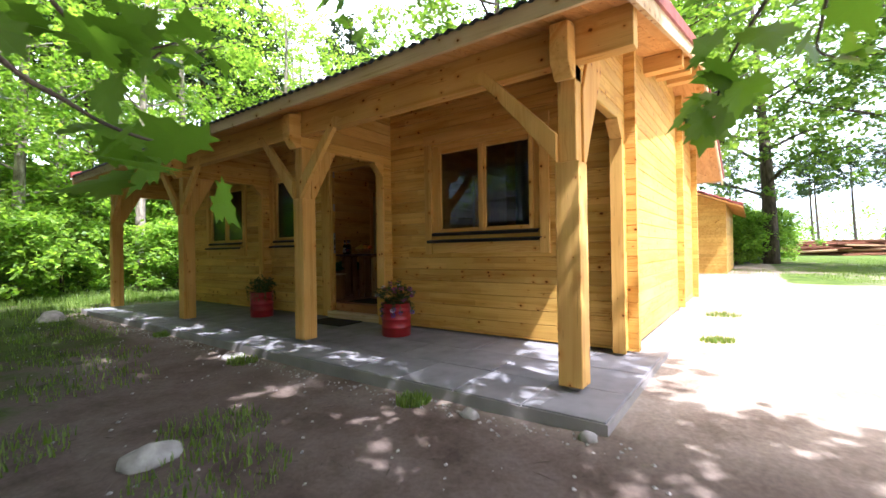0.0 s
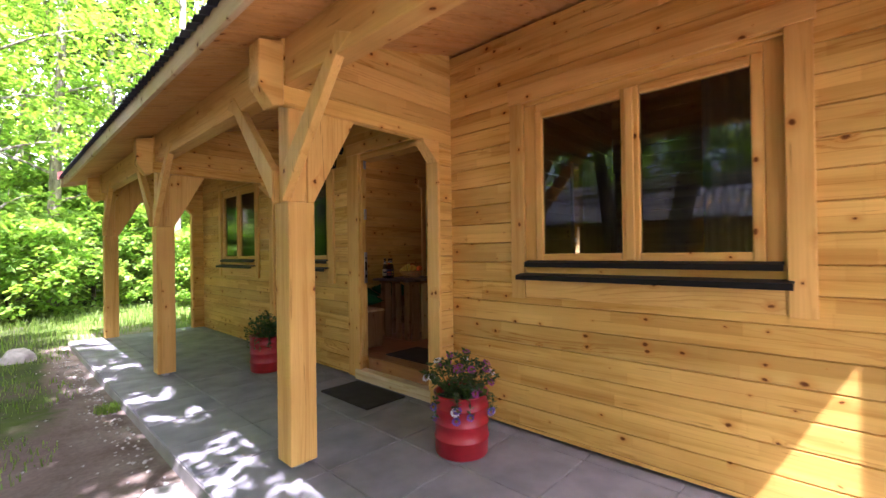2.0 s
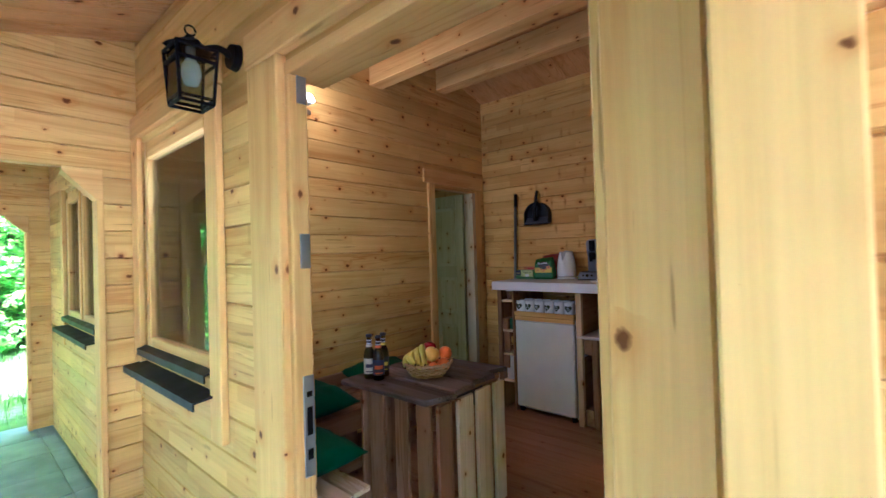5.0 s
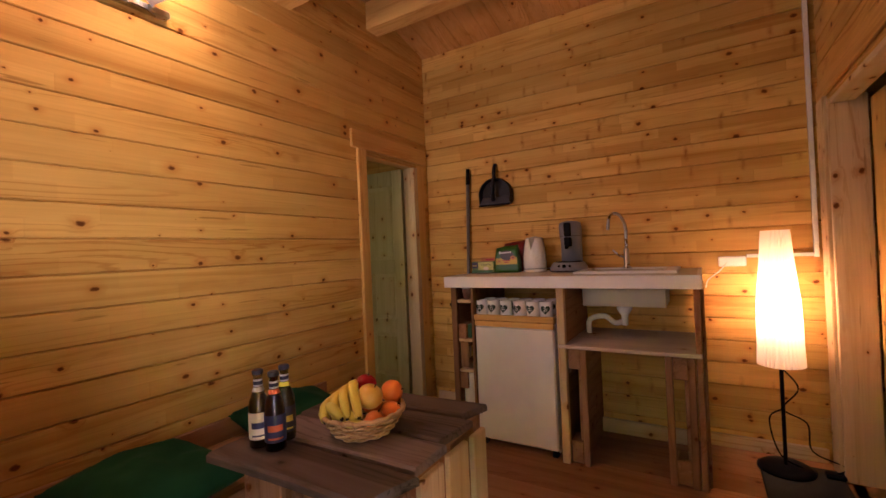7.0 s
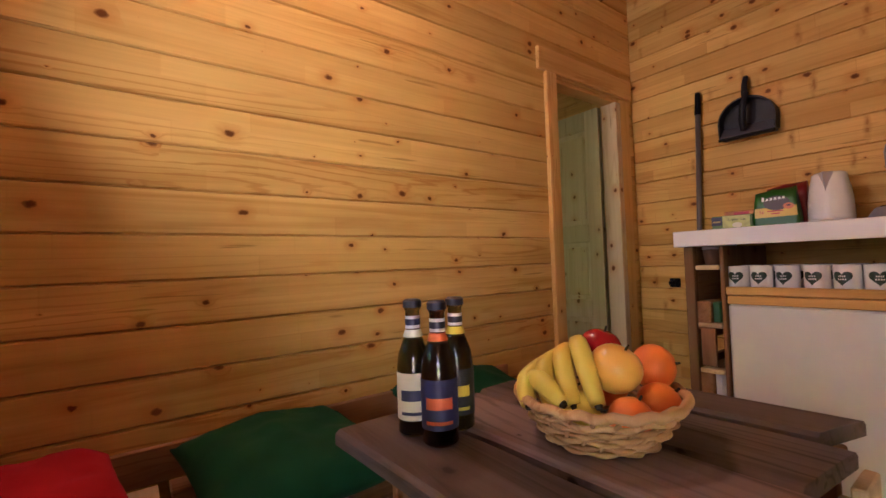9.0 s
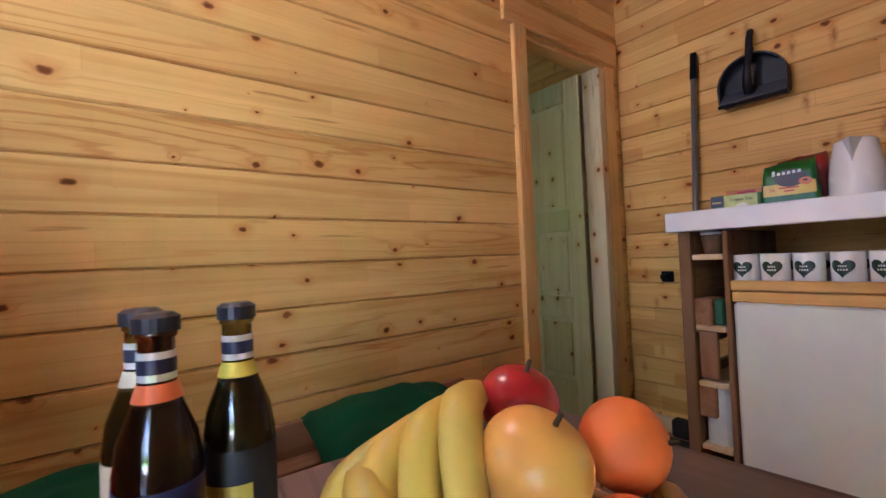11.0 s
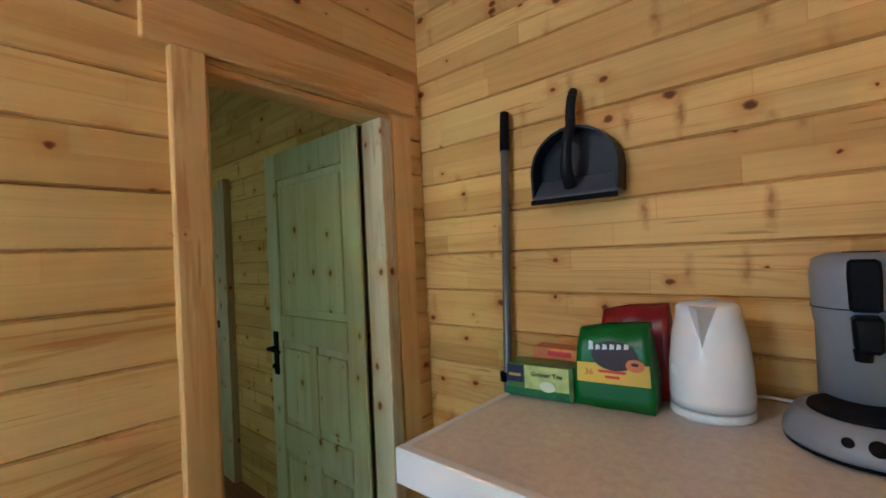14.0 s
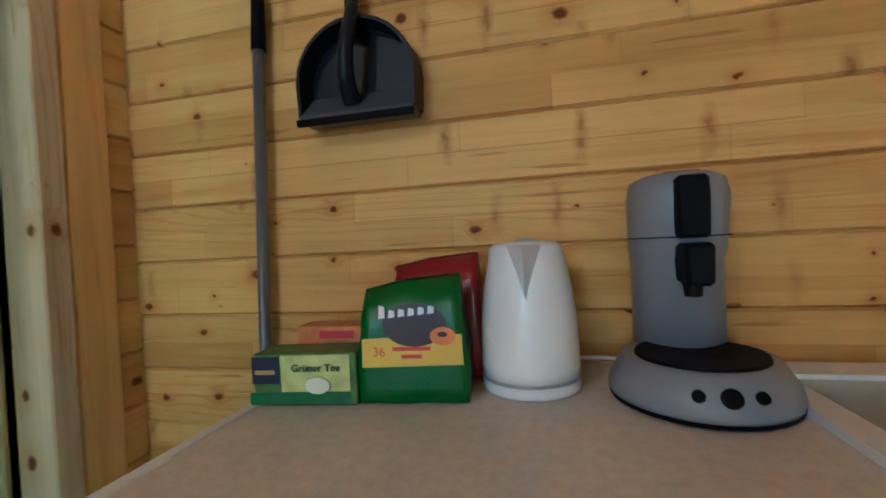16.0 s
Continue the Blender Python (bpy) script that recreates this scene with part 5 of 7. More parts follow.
# three spot lights on the partition
bar = empty("spot_bar", "wall bar with three small lit spot lamps", "spot lights", at=(0.78, 2.58, 2.33))
part("rail", bx(0.55, 1.01, 2.545, 2.589, 2.265, 2.295, 0.004), STEEL, bar)
BULB = emit("spot_bulb", (1.0, 0.80, 0.55), 4.0)
for sx_ in (0.622, 0.78, 0.938):
    dirv = Vector((0.15, -0.75, 0.25)).normalized()
    q = dirv.to_track_quat("Z", "Y").to_matrix().to_4x4()
    bm = lathe([(0, -0.05), (0.02, -0.05), (0.03, 0.0), (0.036, 0.05), (0.033, 0.05), (0.026, 0.0), (0, -0.02)], (0, 0, 0), 18)
    bmesh.ops.transform(bm, matrix=Matrix.Translation((sx_, 2.50, 2.325)) @ q, verts=bm.verts)
    sh = part("spot_shade", bm, WHITE, bar, "white spot shade", smooth=True)
    bm = lathe([(0, -0.01), (0.02, 0.0), (0.027, 0.025), (0.02, 0.05), (0, 0.058)], (0, 0, 0), 14)
    bmesh.ops.transform(bm, matrix=Matrix.Translation((sx_, 2.50, 2.325)) @ q, verts=bm.verts)
    part("bulb", bm, BULB, sh, smooth=True)
    bm = bmesh.new()
    tube(bm, [(sx_, 2.55, 2.29), (sx_, 2.525, 2.31)], 0.008)
    part("arm", bm, STEEL, bar)
    point_lamp("spot_light", (sx_ + 0.02, 2.42, 2.36), 0.17, (1.0, 0.74, 0.45), 0.03)


# pallet table
TT = 0.62
tbl = empty("pallet_table", "low table of dark weathered planks on pallet crates", "table", at=(1.05, 1.52, FZ))
PLANKS = ((0.722, 0.885, 1.222, 1.865, GREY["y"], 0.0, 0.05), (0.900, 1.062, 1.246, 1.850, GREYWARM, 0.003, 0.0), (1.078, 1.262, 1.262, 1.872, GREY["y"], -0.002, 0.02), (1.280, 1.402, 1.275, 1.858, GREY["y"], 0.004, 0.035))
for k, (a, b, ya, yb, m_, up, slant) in enumerate(PLANKS):
    bm = bmesh.new()
    cols = []
    for j in range(13):
        t_ = j / 12
        yy = ya + (yb - ya) * t_
        row = []
        for u, dz in ((0, -0.026), (0, -0.007), (0.05, 0.0), (0.35, 0.0012), (0.65, 0.001), (0.95, 0.0), (1, -0.007), (1, -0.026)):
            wob = 0.004 * noise.noise(Vector((k * 3.1, yy * 7, u * 2)))
            skew = slant * (1 - u) * (1 if j == 0 else 0.4 if j == 1 else 0)
            row.append(bm.verts.new((a + (b - a) * u + wob - 0.03 * (yy - 1.52), yy + skew, TT + up + dz + 0.002 * math.sin(yy * 9 + k))))
        cols.append(row)
    for p_, q_ in zip(cols, cols[1:]):
        for i in range(8):
            bm.faces.new((p_[i], p_[(i + 1) % 8], q_[(i + 1) % 8], q_[i]))
    bm.faces.new(cols[0][::-1])
    bm.faces.new(cols[-1])
    bmesh.ops.recalc_face_normals(bm, faces=bm.faces)
    part("plank", bm, m_, tbl)
for k, yy in enumerate((1.29, 1.73)):
    part("cross_batten", bx(0.77, 1.36, yy, yy + 0.09, TT - 0.05, TT - 0.026, 0.003), PALLET["x"], tbl)
for (xa, xb, ya, yb) in ((0.80, 0.90, 1.255, 1.275), (0.94, 1.06, 1.25, 1.27), (1.10, 1.22, 1.255, 1.275), (1.25, 1.34, 1.25, 1.27),
                         (0.80, 0.90, 1.80, 1.82), (0.97, 1.09, 1.80, 1.82), (1.22, 1.34, 1.80, 1.82)):
    part("leg_board", bx(xa, xb, ya, yb, FZ, TT - 0.05, 0.003), PALE["z"] if xa > 0.93 and ya < 1.5 else PALLET["z"], tbl)
for (xa, ya, yb) in ((0.78, 1.29, 1.38), (0.78, 1.44, 1.53), (0.78, 1.62, 1.72), (1.34, 1.30, 1.40), (1.34, 1.62, 1.72)):
    part("leg_board", bx(xa, xa + 0.018, ya, yb, FZ, TT - 0.05, 0.003), PALLET["z"], tbl)
part("low_rail", bx(0.80, 1.34, 1.275, 1.295, 0.02, 0.10, 0.003), PALLET["x"], tbl)

# slatted pallet bench along the partition
BZ = 0.33
bench = empty("pallet_bench", "long pallet bench of brown boards along the wall", "bench", at=(1.2, 2.35, FZ))
for k in range(5):
    ya = 2.10 + 0.097 * k
    part("seat_board", bx(0.50, 1.85, ya, ya + 0.082, BZ - 0.022, BZ, 0.003), PALLET["x"], bench)
part("back_rail", bx(0.12, 1.85, 2.566, 2.588, BZ + 0.0, BZ + 0.10, 0.003), PALLET["x"], bench)
part("front_board", bx(0.50, 1.85, 2.085, 2.10, BZ - 0.12, BZ + 0.002, 0.003), PALLET["x"], bench)
part("low_front_board", bx(0.50, 1.85, 2.085, 2.10, FZ + 0.04, FZ + 0.14, 0.003), PALLET["x"], bench)
for xa in (0.52, 1.15, 1.74):
    part("block_leg", bx(xa, xa + 0.10, 2.102, 2.20, FZ, BZ - 0.024, 0.004), PALLET["z"], bench)
    part("block_leg", bx(xa, xa + 0.10, 2.44, 2.54, FZ, BZ - 0.024, 0.004), PALLET["z"], bench)
bench2 = empty("pallet_bench", "short pallet bench of pale boards under the window", "bench", at=(0.3, 2.0, FZ))
for k in range(4):
    part("seat_board", bx(0.115 + 0.093 * k, 0.195 + 0.093 * k, 1.35, 2.56, BZ - 0.022, BZ, 0.003), PALE["y"], bench2)
for ya in (1.37, 1.9, 2.44):
    part("block_leg", bx(0.13, 0.47, ya, ya + 0.10, FZ, BZ - 0.024, 0.004), PALLET["z"], bench2)


def cushion(at, w, d, h, rot, material, label, seed):
    bm = bmesh.new()
    n = 22
    top_, bot = [], []
    for j in range(n + 1):
        for i in range(n + 1):
            u, v = -1 + 2 * i / n, -1 + 2 * j / n
            pin = 1 - 0.07 * (1 - abs(u)) * abs(v) ** 3 - 0.0
            fat = max(0.0, (1 - abs(u) ** 2.6) * (1 - abs(v) ** 2.6)) ** 0.55
            wr = noise.noise(Vector((u * 2.2 + seed, v * 2.2, seed))) * 0.022 * fat + noise.noise(Vector((u * 6 + seed, v * 6, 3))) * 0.006
            x = u * w / 2 * (1 - 0.06 * (1 - v * v) * abs(u) ** 4)
            y_ = v * d / 2 * (1 - 0.06 * (1 - u * u) * abs(v) ** 4)
            top_.append(bm.verts.new((x, y_, fat * h * 0.6 + wr + 0.004)))
            bot.append(bm.verts.new((x, y_, -fat * h * 0.4 - 0.004)))
    k = n + 1
    for j in range(n):
        for i in range(n):
            a = j * k + i
            bm.faces.new((top_[a], top_[a + 1], top_[a + k + 1], top_[a + k]))
            bm.faces.new((bot[a], bot[a + k], bot[a + k + 1], bot[a + 1]))
    edge = [j * k for j in range(k)], [j * k + n for j in range(k)], list(range(k)), [n * k + i for i in range(k)]
    for e in edge:
        for a, b in zip(e, e[1:]):
            bm.faces.new((top_[a], top_[b], bot[b], bot[a]))
    bmesh.ops.recalc_face_normals(bm, faces=bm.faces)
    bmesh.ops.transform(bm, matrix=pose(*at, *rot), verts=bm.verts)
    return tagged(link("cushion", bm, material, None, "", True), label, "cushion", "bench cushions")


cushion((0.75, 2.30, BZ + 0.075), 0.47, 0.47, 0.15, (4, 2, 4), GREENCLOTH, "dark green square cushion lying on the bench", 1.3)
cushion((1.43, 2.335, BZ + 0.07), 0.49, 0.46, 0.15, (7, 0, -10), GREENCLOTH, "dark green square cushion lying on the bench", 4.1)
cushion((0.245, 2.29, BZ + 0.09), 0.335, 0.48, 0.16, (3, -4, 10), REDCLOTH, "bright red square cushion lying on the bench", 7.7)
cushion((0.33, 1.70, BZ + 0.075), 0.46, 0.46, 0.15, (0, 3, 3), GREENCLOTH, "dark green square cushion under the window", 9.2)


# bottles
CAP = plain("dark_crown_cap", (0.02, 0.02, 0.03), 0.4, metal=0.4)


def bottle(x, y, glass_m, paper, band, label, drink, ink):
    o = empty("bottle", label, "bottle", "bottles on the table", at=(x, y, TT + 0.003))
    K = 0.913
    prof_ = [(0, 0.002), (0.026, 0.0), (0.030, 0.005), (0.030, 0.125), (0.027, 0.150), (0.016, 0.182), (0.0125, 0.20), (0.0125, 0.232), (0.0145, 0.234), (0.0145, 0.240), (0, 0.240)]
    part("glass", lathe([(r_, h_ * K) for r_, h_ in prof_], (x, y, TT + 0.003), 28), glass_m, o, smooth=True)
    part("drink", lathe([(r_, h_ * K) for r_, h_ in [(0, 0.006), (0.026, 0.006), (0.0265, 0.125), (0.014, 0.175), (0, 0.175)]], (x, y, TT + 0.003), 20), drink, o, smooth=True)
    part("cap", lathe([(r_, h_ * K) for r_, h_ in [(0, 0.240), (0.0165, 0.238), (0.0165, 0.250), (0.012, 0.2535), (0, 0.254)]], (x, y, TT + 0.003), 20), CAP, o)
    part("body_label", lathe([(r_, h_ * K) for r_, h_ in [(0.0304, 0.03), (0.0306, 0.032), (0.0306, 0.115), (0.0304, 0.117)]], (x, y, TT + 0.003), 28), paper, o, "printed paper label", smooth=True)
    part("neck_label", lathe([(r_, h_ * K) for r_, h_ in [(0.0131, 0.198), (0.0131, 0.222)]], (x, y, TT + 0.003), 20), WHITEINK, o, smooth=True)
    part("neck_stripe", lathe([(r_, h_ * K) for r_, h_ in [(0.0134, 0.204), (0.0134, 0.216)]], (x, y, TT + 0.003), 20), plain("navy_label", (0.01, 0.012, 0.04), 0.4), o, smooth=True)
    part("neck_band", lathe([(r_, h_ * K) for r_, h_ in [(0.0175, 0.182), (0.0135, 0.196)]], (x, y, TT + 0.003), 20), band, o, smooth=True)
    th0, th1 = math.radians(190), math.radians(275)
    bm = bmesh.new()
    seg = 8
    for z0, z1 in ((0.066, 0.086), (0.040, 0.046)):
        for k in range(seg):
            a, b = th0 + (th1 - th0) * k / seg, th0 + (th1 - th0) * (k + 1) / seg
            bm.faces.new([bm.verts.new((x + 0.0312 * math.cos(t), y + 0.0312 * math.sin(t), TT + 0.003 + z * K)) for t, z in ((a, z0), (b, z0), (b, z1), (a, z1))])
    part("brand_bar", bm, ink, o)
    return o


bottle(0.815, 1.753, GREENGLASS, plain("cream_label", (0.66, 0.60, 0.42), 0.6), plain("cream_band", (0.7, 0.66, 0.5), 0.5), "tall glass lemonade bottle with a cream label", plain("pale_drink", (0.08, 0.055, 0.015), 0.3), plain("navy_brand", (0.012, 0.015, 0.06), 0.4))
bottle(0.822, 1.688, BROWNGLASS, plain("navy_paper", (0.02, 0.022, 0.07), 0.5), plain("orange_band", (0.75, 0.16, 0.02), 0.5), "tall brown glass bottle with navy label and orange stripes", plain("cola_drink", (0.02, 0.006, 0.004), 0.3), plain("orange_brand", (0.65, 0.12, 0.02), 0.4))
bottle(0.886, 1.722, GREENGLASS, plain("black_label", (0.02, 0.02, 0.02), 0.5), plain("yellow_neck", (0.75, 0.62, 0.02), 0.5), "tall olive glass bottle with a black label", plain("amber_drink", (0.06, 0.045, 0.01), 0.3), plain("yellow_brand", (0.65, 0.5, 0.03), 0.4))

# fruit basket
bxc, byc, bz0 = 1.03, 1.53, TT + 0.004
WICKER = wood("wicker", "x", (0.50, 0.32, 0.14), (0.34, 0.19, 0.07), knots=0, rough=0.6)
basket = empty("wicker_basket", "round pale wicker basket heaped with fruit", "basket", at=(bxc, byc, bz0))
part("bottom", lathe([(0, 0), (0.085, 0), (0.088, 0.006), (0, 0.006)], (bxc, byc, bz0), 32), WICKER, basket)


def bk_r(h):
    return 0.086 + 0.052 * (h / 0.075) ** 0.8


for lay in range(6):
    bm = bmesh.new()
    pts = []
    for i in range(121):
        a = 2 * math.pi * i / 120
        h = 0.008 + 0.0105 * lay + 0.002 * math.sin(a * 5 + lay)
        r = bk_r(h) + 0.0045 * math.sin(a * 12 + math.pi * lay)
        pts.append((bxc + r * math.cos(a), byc + r * math.sin(a), bz0 + h))
    tube(bm, pts, 0.0048, seg=6, caps=False)
    part("weave", bm, WICKER, basket, smooth=True)
for k in range(24):
    a = 2 * math.pi * k / 24
    bm = bmesh.new()
    tube(bm, [(bxc + bk_r(h) * math.cos(a + 0.3 * h / 0.075), byc + bk_r(h) * math.sin(a + 0.3 * h / 0.075), bz0 + h) for h in (0.002, 0.03, 0.055, 0.078)], 0.0036, seg=6)
    part("stake", bm, WICKER, basket)
bm = bmesh.new()
tube(bm, [(bxc + 0.141 * math.cos(2 * math.pi * i / 60), byc + 0.141 * math.sin(2 * math.pi * i / 60), bz0 + 0.079 + 0.003 * math.sin(i * 1.9)) for i in range(61)], 0.0085, seg=8, caps=False)
part("rim", bm, WICKER, basket, smooth=True)


def peel(name, col, col2, scale=90.0, rough=0.42, strength=0.25):
    m, t, p = mat(name)
    n = nd(t, "ShaderNodeTexNoise", Scale=7.0, Detail=3.0)
    t.links.new(coords(t, (1, 1, 1)), n.inputs["Vector"])
    t.links.new(ramp(t, n.outputs[0], [(0.35, col), (0.65, col2)]).outputs[0], p.inputs["Base Color"])
    p.inputs["Roughness"].default_value = rough
    v = nd(t, "ShaderNodeTexVoronoi", Scale=scale * 4)
    bump(t, p, v.outputs["Distance"], strength, 0.001)
    return m


ORANGE = peel("orange_peel", (0.76, 0.165, 0.004), (0.82, 0.22, 0.008))
APPLE = peel("yellow_apple_skin", (0.78, 0.56, 0.05), (0.74, 0.38, 0.05), strength=0.03, rough=0.3)
REDAPPLE = peel("red_apple_skin", (0.26, 0.004, 0.008), (0.36, 0.012, 0.012), strength=0.03, rough=0.25)
BANANA = peel("banana_skin", (0.66, 0.47, 0.03), (0.60, 0.50, 0.06), strength=0.03)
BTIP = plain("banana_tip", (0.05, 0.04, 0.015), 0.7)


def fruit(name, at, r, material, label, dent=0.0, sq=0.95, turn=0):
    o = empty(name, label, name.split("_")[-1], "fruit in the basket", at=at)
    bm = bmesh.new()
    bmesh.ops.create_uvsphere(bm, u_segments=24, v_segments=16, radius=r)
    for v in bm.verts:
        d = max(0.0, 1 - math.hypot(v.co.x, v.co.y) / (r * 0.55))
        v.co.z = v.co.z * sq - math.copysign(dent * r * d * d, v.co.z)
        if dent:
            v.co.x *= 1 + 0.10 * v.co.z / r
            v.co.y *= 1 + 0.10 * v.co.z / r
    bmesh.ops.transform(bm, matrix=pose(*at, turn, turn * 0.6, 0), verts=bm.verts)
    part("flesh", bm, material, o, smooth=True)
    bm = lathe([(0, 0), (0.0025, 0), (0.002, 0.008 + dent * 0.03), (0, 0.009 + dent * 0.03)], (0, 0, r * (sq - dent)), 8)
    bmesh.ops.transform(bm, matrix=pose(*at, turn, turn * 0.6, 0), verts=bm.verts)
    part("stalk", bm, BTIP, o)


fb = bz0


def seat_at(right, near, up):
    """A place in the basket: metres to the window's side, towards the door, and up."""
    return (bxc + 0.804 * right - 0.595 * near, byc - 0.595 * right - 0.804 * near, fb + up)


fruit("orange", seat_at(0.088, 0.042, 0.066), 0.037, ORANGE, "ripe orange in the wicker basket", turn=40)
fruit("orange", seat_at(0.022, 0.082, 0.058), 0.036, ORANGE, "ripe orange in the wicker basket", turn=20)
fruit("orange", seat_at(0.114, -0.028, 0.112), 0.041, ORANGE, "large ripe orange on top of the basket", turn=70)
fruit("orange", seat_at(0.05, -0.085, 0.060), 0.037, ORANGE, "ripe orange in the wicker basket", turn=10)
fruit("yellow_apple", seat_at(0.020, 0.030, 0.125), 0.044, APPLE, "yellow apple with a red blush on top", dent=0.12, turn=25)
fruit("red_apple", seat_at(0.024, -0.048, 0.146), 0.038, REDAPPLE, "shiny dark red apple at the top", dent=0.12, turn=15)
fruit("lemon", seat_at(-0.048, 0.050, 0.066), 0.031, BANANA, "small yellow lemon in the basket", sq=1.15, turn=80)
fruit("pear", seat_at(-0.05, -0.06, 0.058), 0.036, APPLE, "yellow pear low in the basket", dent=0.05, sq=1.1, turn=50)


def banana(p0, p1, p2, label):
    at = p1
    o = empty("banana", label, "banana", "fruit in the basket", at=at)
    pts = bent([p0, p1, p2], 9)
    n = len(pts)
    bm = bmesh.new()
    rings = []
    for i, p in enumerate(pts):
        d = (pts[min(i + 1, n - 1)] - pts[max(i - 1, 0)]).normalized()
        a = d.cross(Vector((0, 0, 1))).normalized()
        b = d.cross(a)
        s = i / (n - 1)
        r = 0.0175 * (0.32 + 0.68 * math.sin(math.pi * (0.10 + 0.82 * s)) ** 0.5)
        rings.append([bm.verts.new(p + (a * math.cos(2 * math.pi * k / 10) + b * math.sin(2 * math.pi * k / 10)) * r * (1.06 if k % 2 else 0.98)) for k in range(10)])
    for a, b in zip(rings, rings[1:]):
        for k in range(10):
            bm.faces.new((a[k], a[(k + 1) % 10], b[(k + 1) % 10], b[k]))
    bm.faces.new(rings[0][::-1])
    bm.faces.new(rings[-1])
    bmesh.ops.recalc_face_normals(bm, faces=bm.faces)
    part("skin", bm, BANANA, o, smooth=True)
    bm = bmesh.new()
    d = (pts[-1] - pts[-2]).normalized()
    tube(bm, [pts[-1] - d * 0.004, pts[-1] + d * 0.006], 0.0085, 0.005)
    part("tip", bm, BTIP, o, "dark brown tip")


for k in range(4):
    banana(seat_at(-0.012 - 0.014 * k, -0.065, 0.150 - 0.006 * k), seat_at(-0.034 - 0.030 * k, 0.015 - 0.006 * k, 0.158 - 0.018 * k), seat_at(-0.030 - 0.034 * k, 0.085 - 0.016 * k, 0.082 - 0.004 * k), "yellow banana of a bunch on the basket")
banana(seat_at(-0.118, -0.03, 0.098), seat_at(-0.108, 0.03, 0.108), seat_at(-0.085, 0.078, 0.085), "yellow banana of a bunch on the basket")

for o in [q for q in scene.objects if q.parent is None and q.name.split(".")[0] in ("wicker_basket", "orange", "yellow_apple", "red_apple", "lemon", "pear", "banana")]:
    o.scale = (0.92, 0.92, 0.92)
    o.location = basket.location + (o.location - basket.location) * 0.92

# next room, seen through the inner doorway
heater = empty("wall_cabinet", "white box cabinet hung on the far wall", "cabinet", at=(2.82, 5.45, 1.48))
part("body", bx(2.56, 3.085, 5.30, 5.469, 1.48, 1.87, 0.006), WHITE, heater)
part("front", bx(2.565, 3.08, 5.288, 5.299, 1.485, 1.865, 0.004), WHITE, heater)
far_door = empty("panel_door", "pale pine panel door at the end of the next room", "door", at=(3.06, 4.6, FZ))
part("leaf", bx(3.055, 3.085, 4.45, 5.05, FZ, 1.90, 0.003), PALE["z"], far_door)
part("casing", bx(3.05, 3.099, 4.36, 4.449, FZ, 1.95, 0.003), PALE["z"], far_door)
part("casing", bx(3.05, 3.099, 5.051, 5.14, FZ, 1.95, 0.003), PALE["z"], far_door)
part("handle", bx(3.02, 3.054, 4.50, 4.53, 0.95, 1.0, 0.004), BLACK, far_door)
# curtain behind the large window
bm = bmesh.new()
rings = []
for z in (0.55, 1.2, 1.95):
    rings.append([bm.verts.new((0.16 + 0.02 * math.sin(i * 1.1), -2.02 + 0.0125 * i, z)) for i in range(26)])
for a, b in zip(rings, rings[1:]):
    for i in range(25):
        bm.faces.new((a[i], a[i + 1], b[i + 1], b[i]))
bmesh.ops.solidify(bm, geom=bm.faces[:], thickness=0.003)
cu_ = empty("curtain", "grey-green curtain hanging behind the window", "curtain", at=(0.16, -1.85, 1.95))
part("cloth", bm, CURTAIN, cu_, smooth=True)
bm = bmesh.new()
tube(bm, [(0.16, -2.15, 1.965), (0.16, -0.65, 1.965)], 0.012)
part("rod", bm, STEEL, cu_)

# ---- porch things ----
def barrel(x, y, label):
    o = empty("barrel_planter", label, "planter", "barrel planters", at=(x, y, SZ))
    r, h = 0.158, 0.355
    prof_ = [(0, 0.0), (r - 0.006, 0.0), (r, 0.008)]
    for c in (0.10, 0.19, 0.28):
        prof_ += [(r, c - 0.012), (r + 0.007, c - 0.004), (r + 0.007, c + 0.004), (r, c + 0.012)]
    prof_ += [(r, h - 0.01), (r + 0.008, h - 0.005), (r + 0.008, h + 0.005), (r - 0.004, h), (r - 0.008, h - 0.04), (0, h - 0.04)]
    part("drum", lathe(prof_, (x, y, SZ), 40), REDPAINT, o, "red painted steel drum", smooth=True)
    part("soil", lathe([(0, h - 0.038), (r - 0.009, h - 0.038), (0, h - 0.03)], (x, y, SZ), 24), SOIL, o)
    return o, h


PETAL = plain("magenta_petal", (0.34, 0.04, 0.26), 0.6)
PETALW = plain("white_petal", (0.75, 0.74, 0.76), 0.6)
PETALB = plain("violet_petal", (0.10, 0.06, 0.34), 0.6)
BEDD = plain("flower_eye", (0.25, 0.12, 0.02), 0.8)


def daisy(o, material, label, c, nrm, r):
    q = nrm.to_track_quat("Z", "Y").to_matrix()
    n = 11
    bm = bmesh.new()
    for i in range(n):
        a, da = 2 * math.pi * i / n, 0.24
        vs = [(0.25 * r * math.cos(a), 0.25 * r * math.sin(a), 0.003), (r * 0.8 * math.cos(a - da), r * 0.8 * math.sin(a - da), 0.006), (r * math.cos(a), r * math.sin(a), 0.002), (r * 0.8 * math.cos(a + da), r * 0.8 * math.sin(a + da), 0.006)]
        bm.faces.new([bm.verts.new(c + q @ Vector(v)) for v in vs])
    fl = part("flower", bm, material, o, label)
    bm = bmesh.new()
    bm.faces.new([bm.verts.new(c + q @ Vector((0.3 * r * math.cos(2 * math.pi * i / 8), 0.3 * r * math.sin(2 * math.pi * i / 8), 0.007))) for i in range(8)])
    part("flower_eye", bm, BEDD, fl)


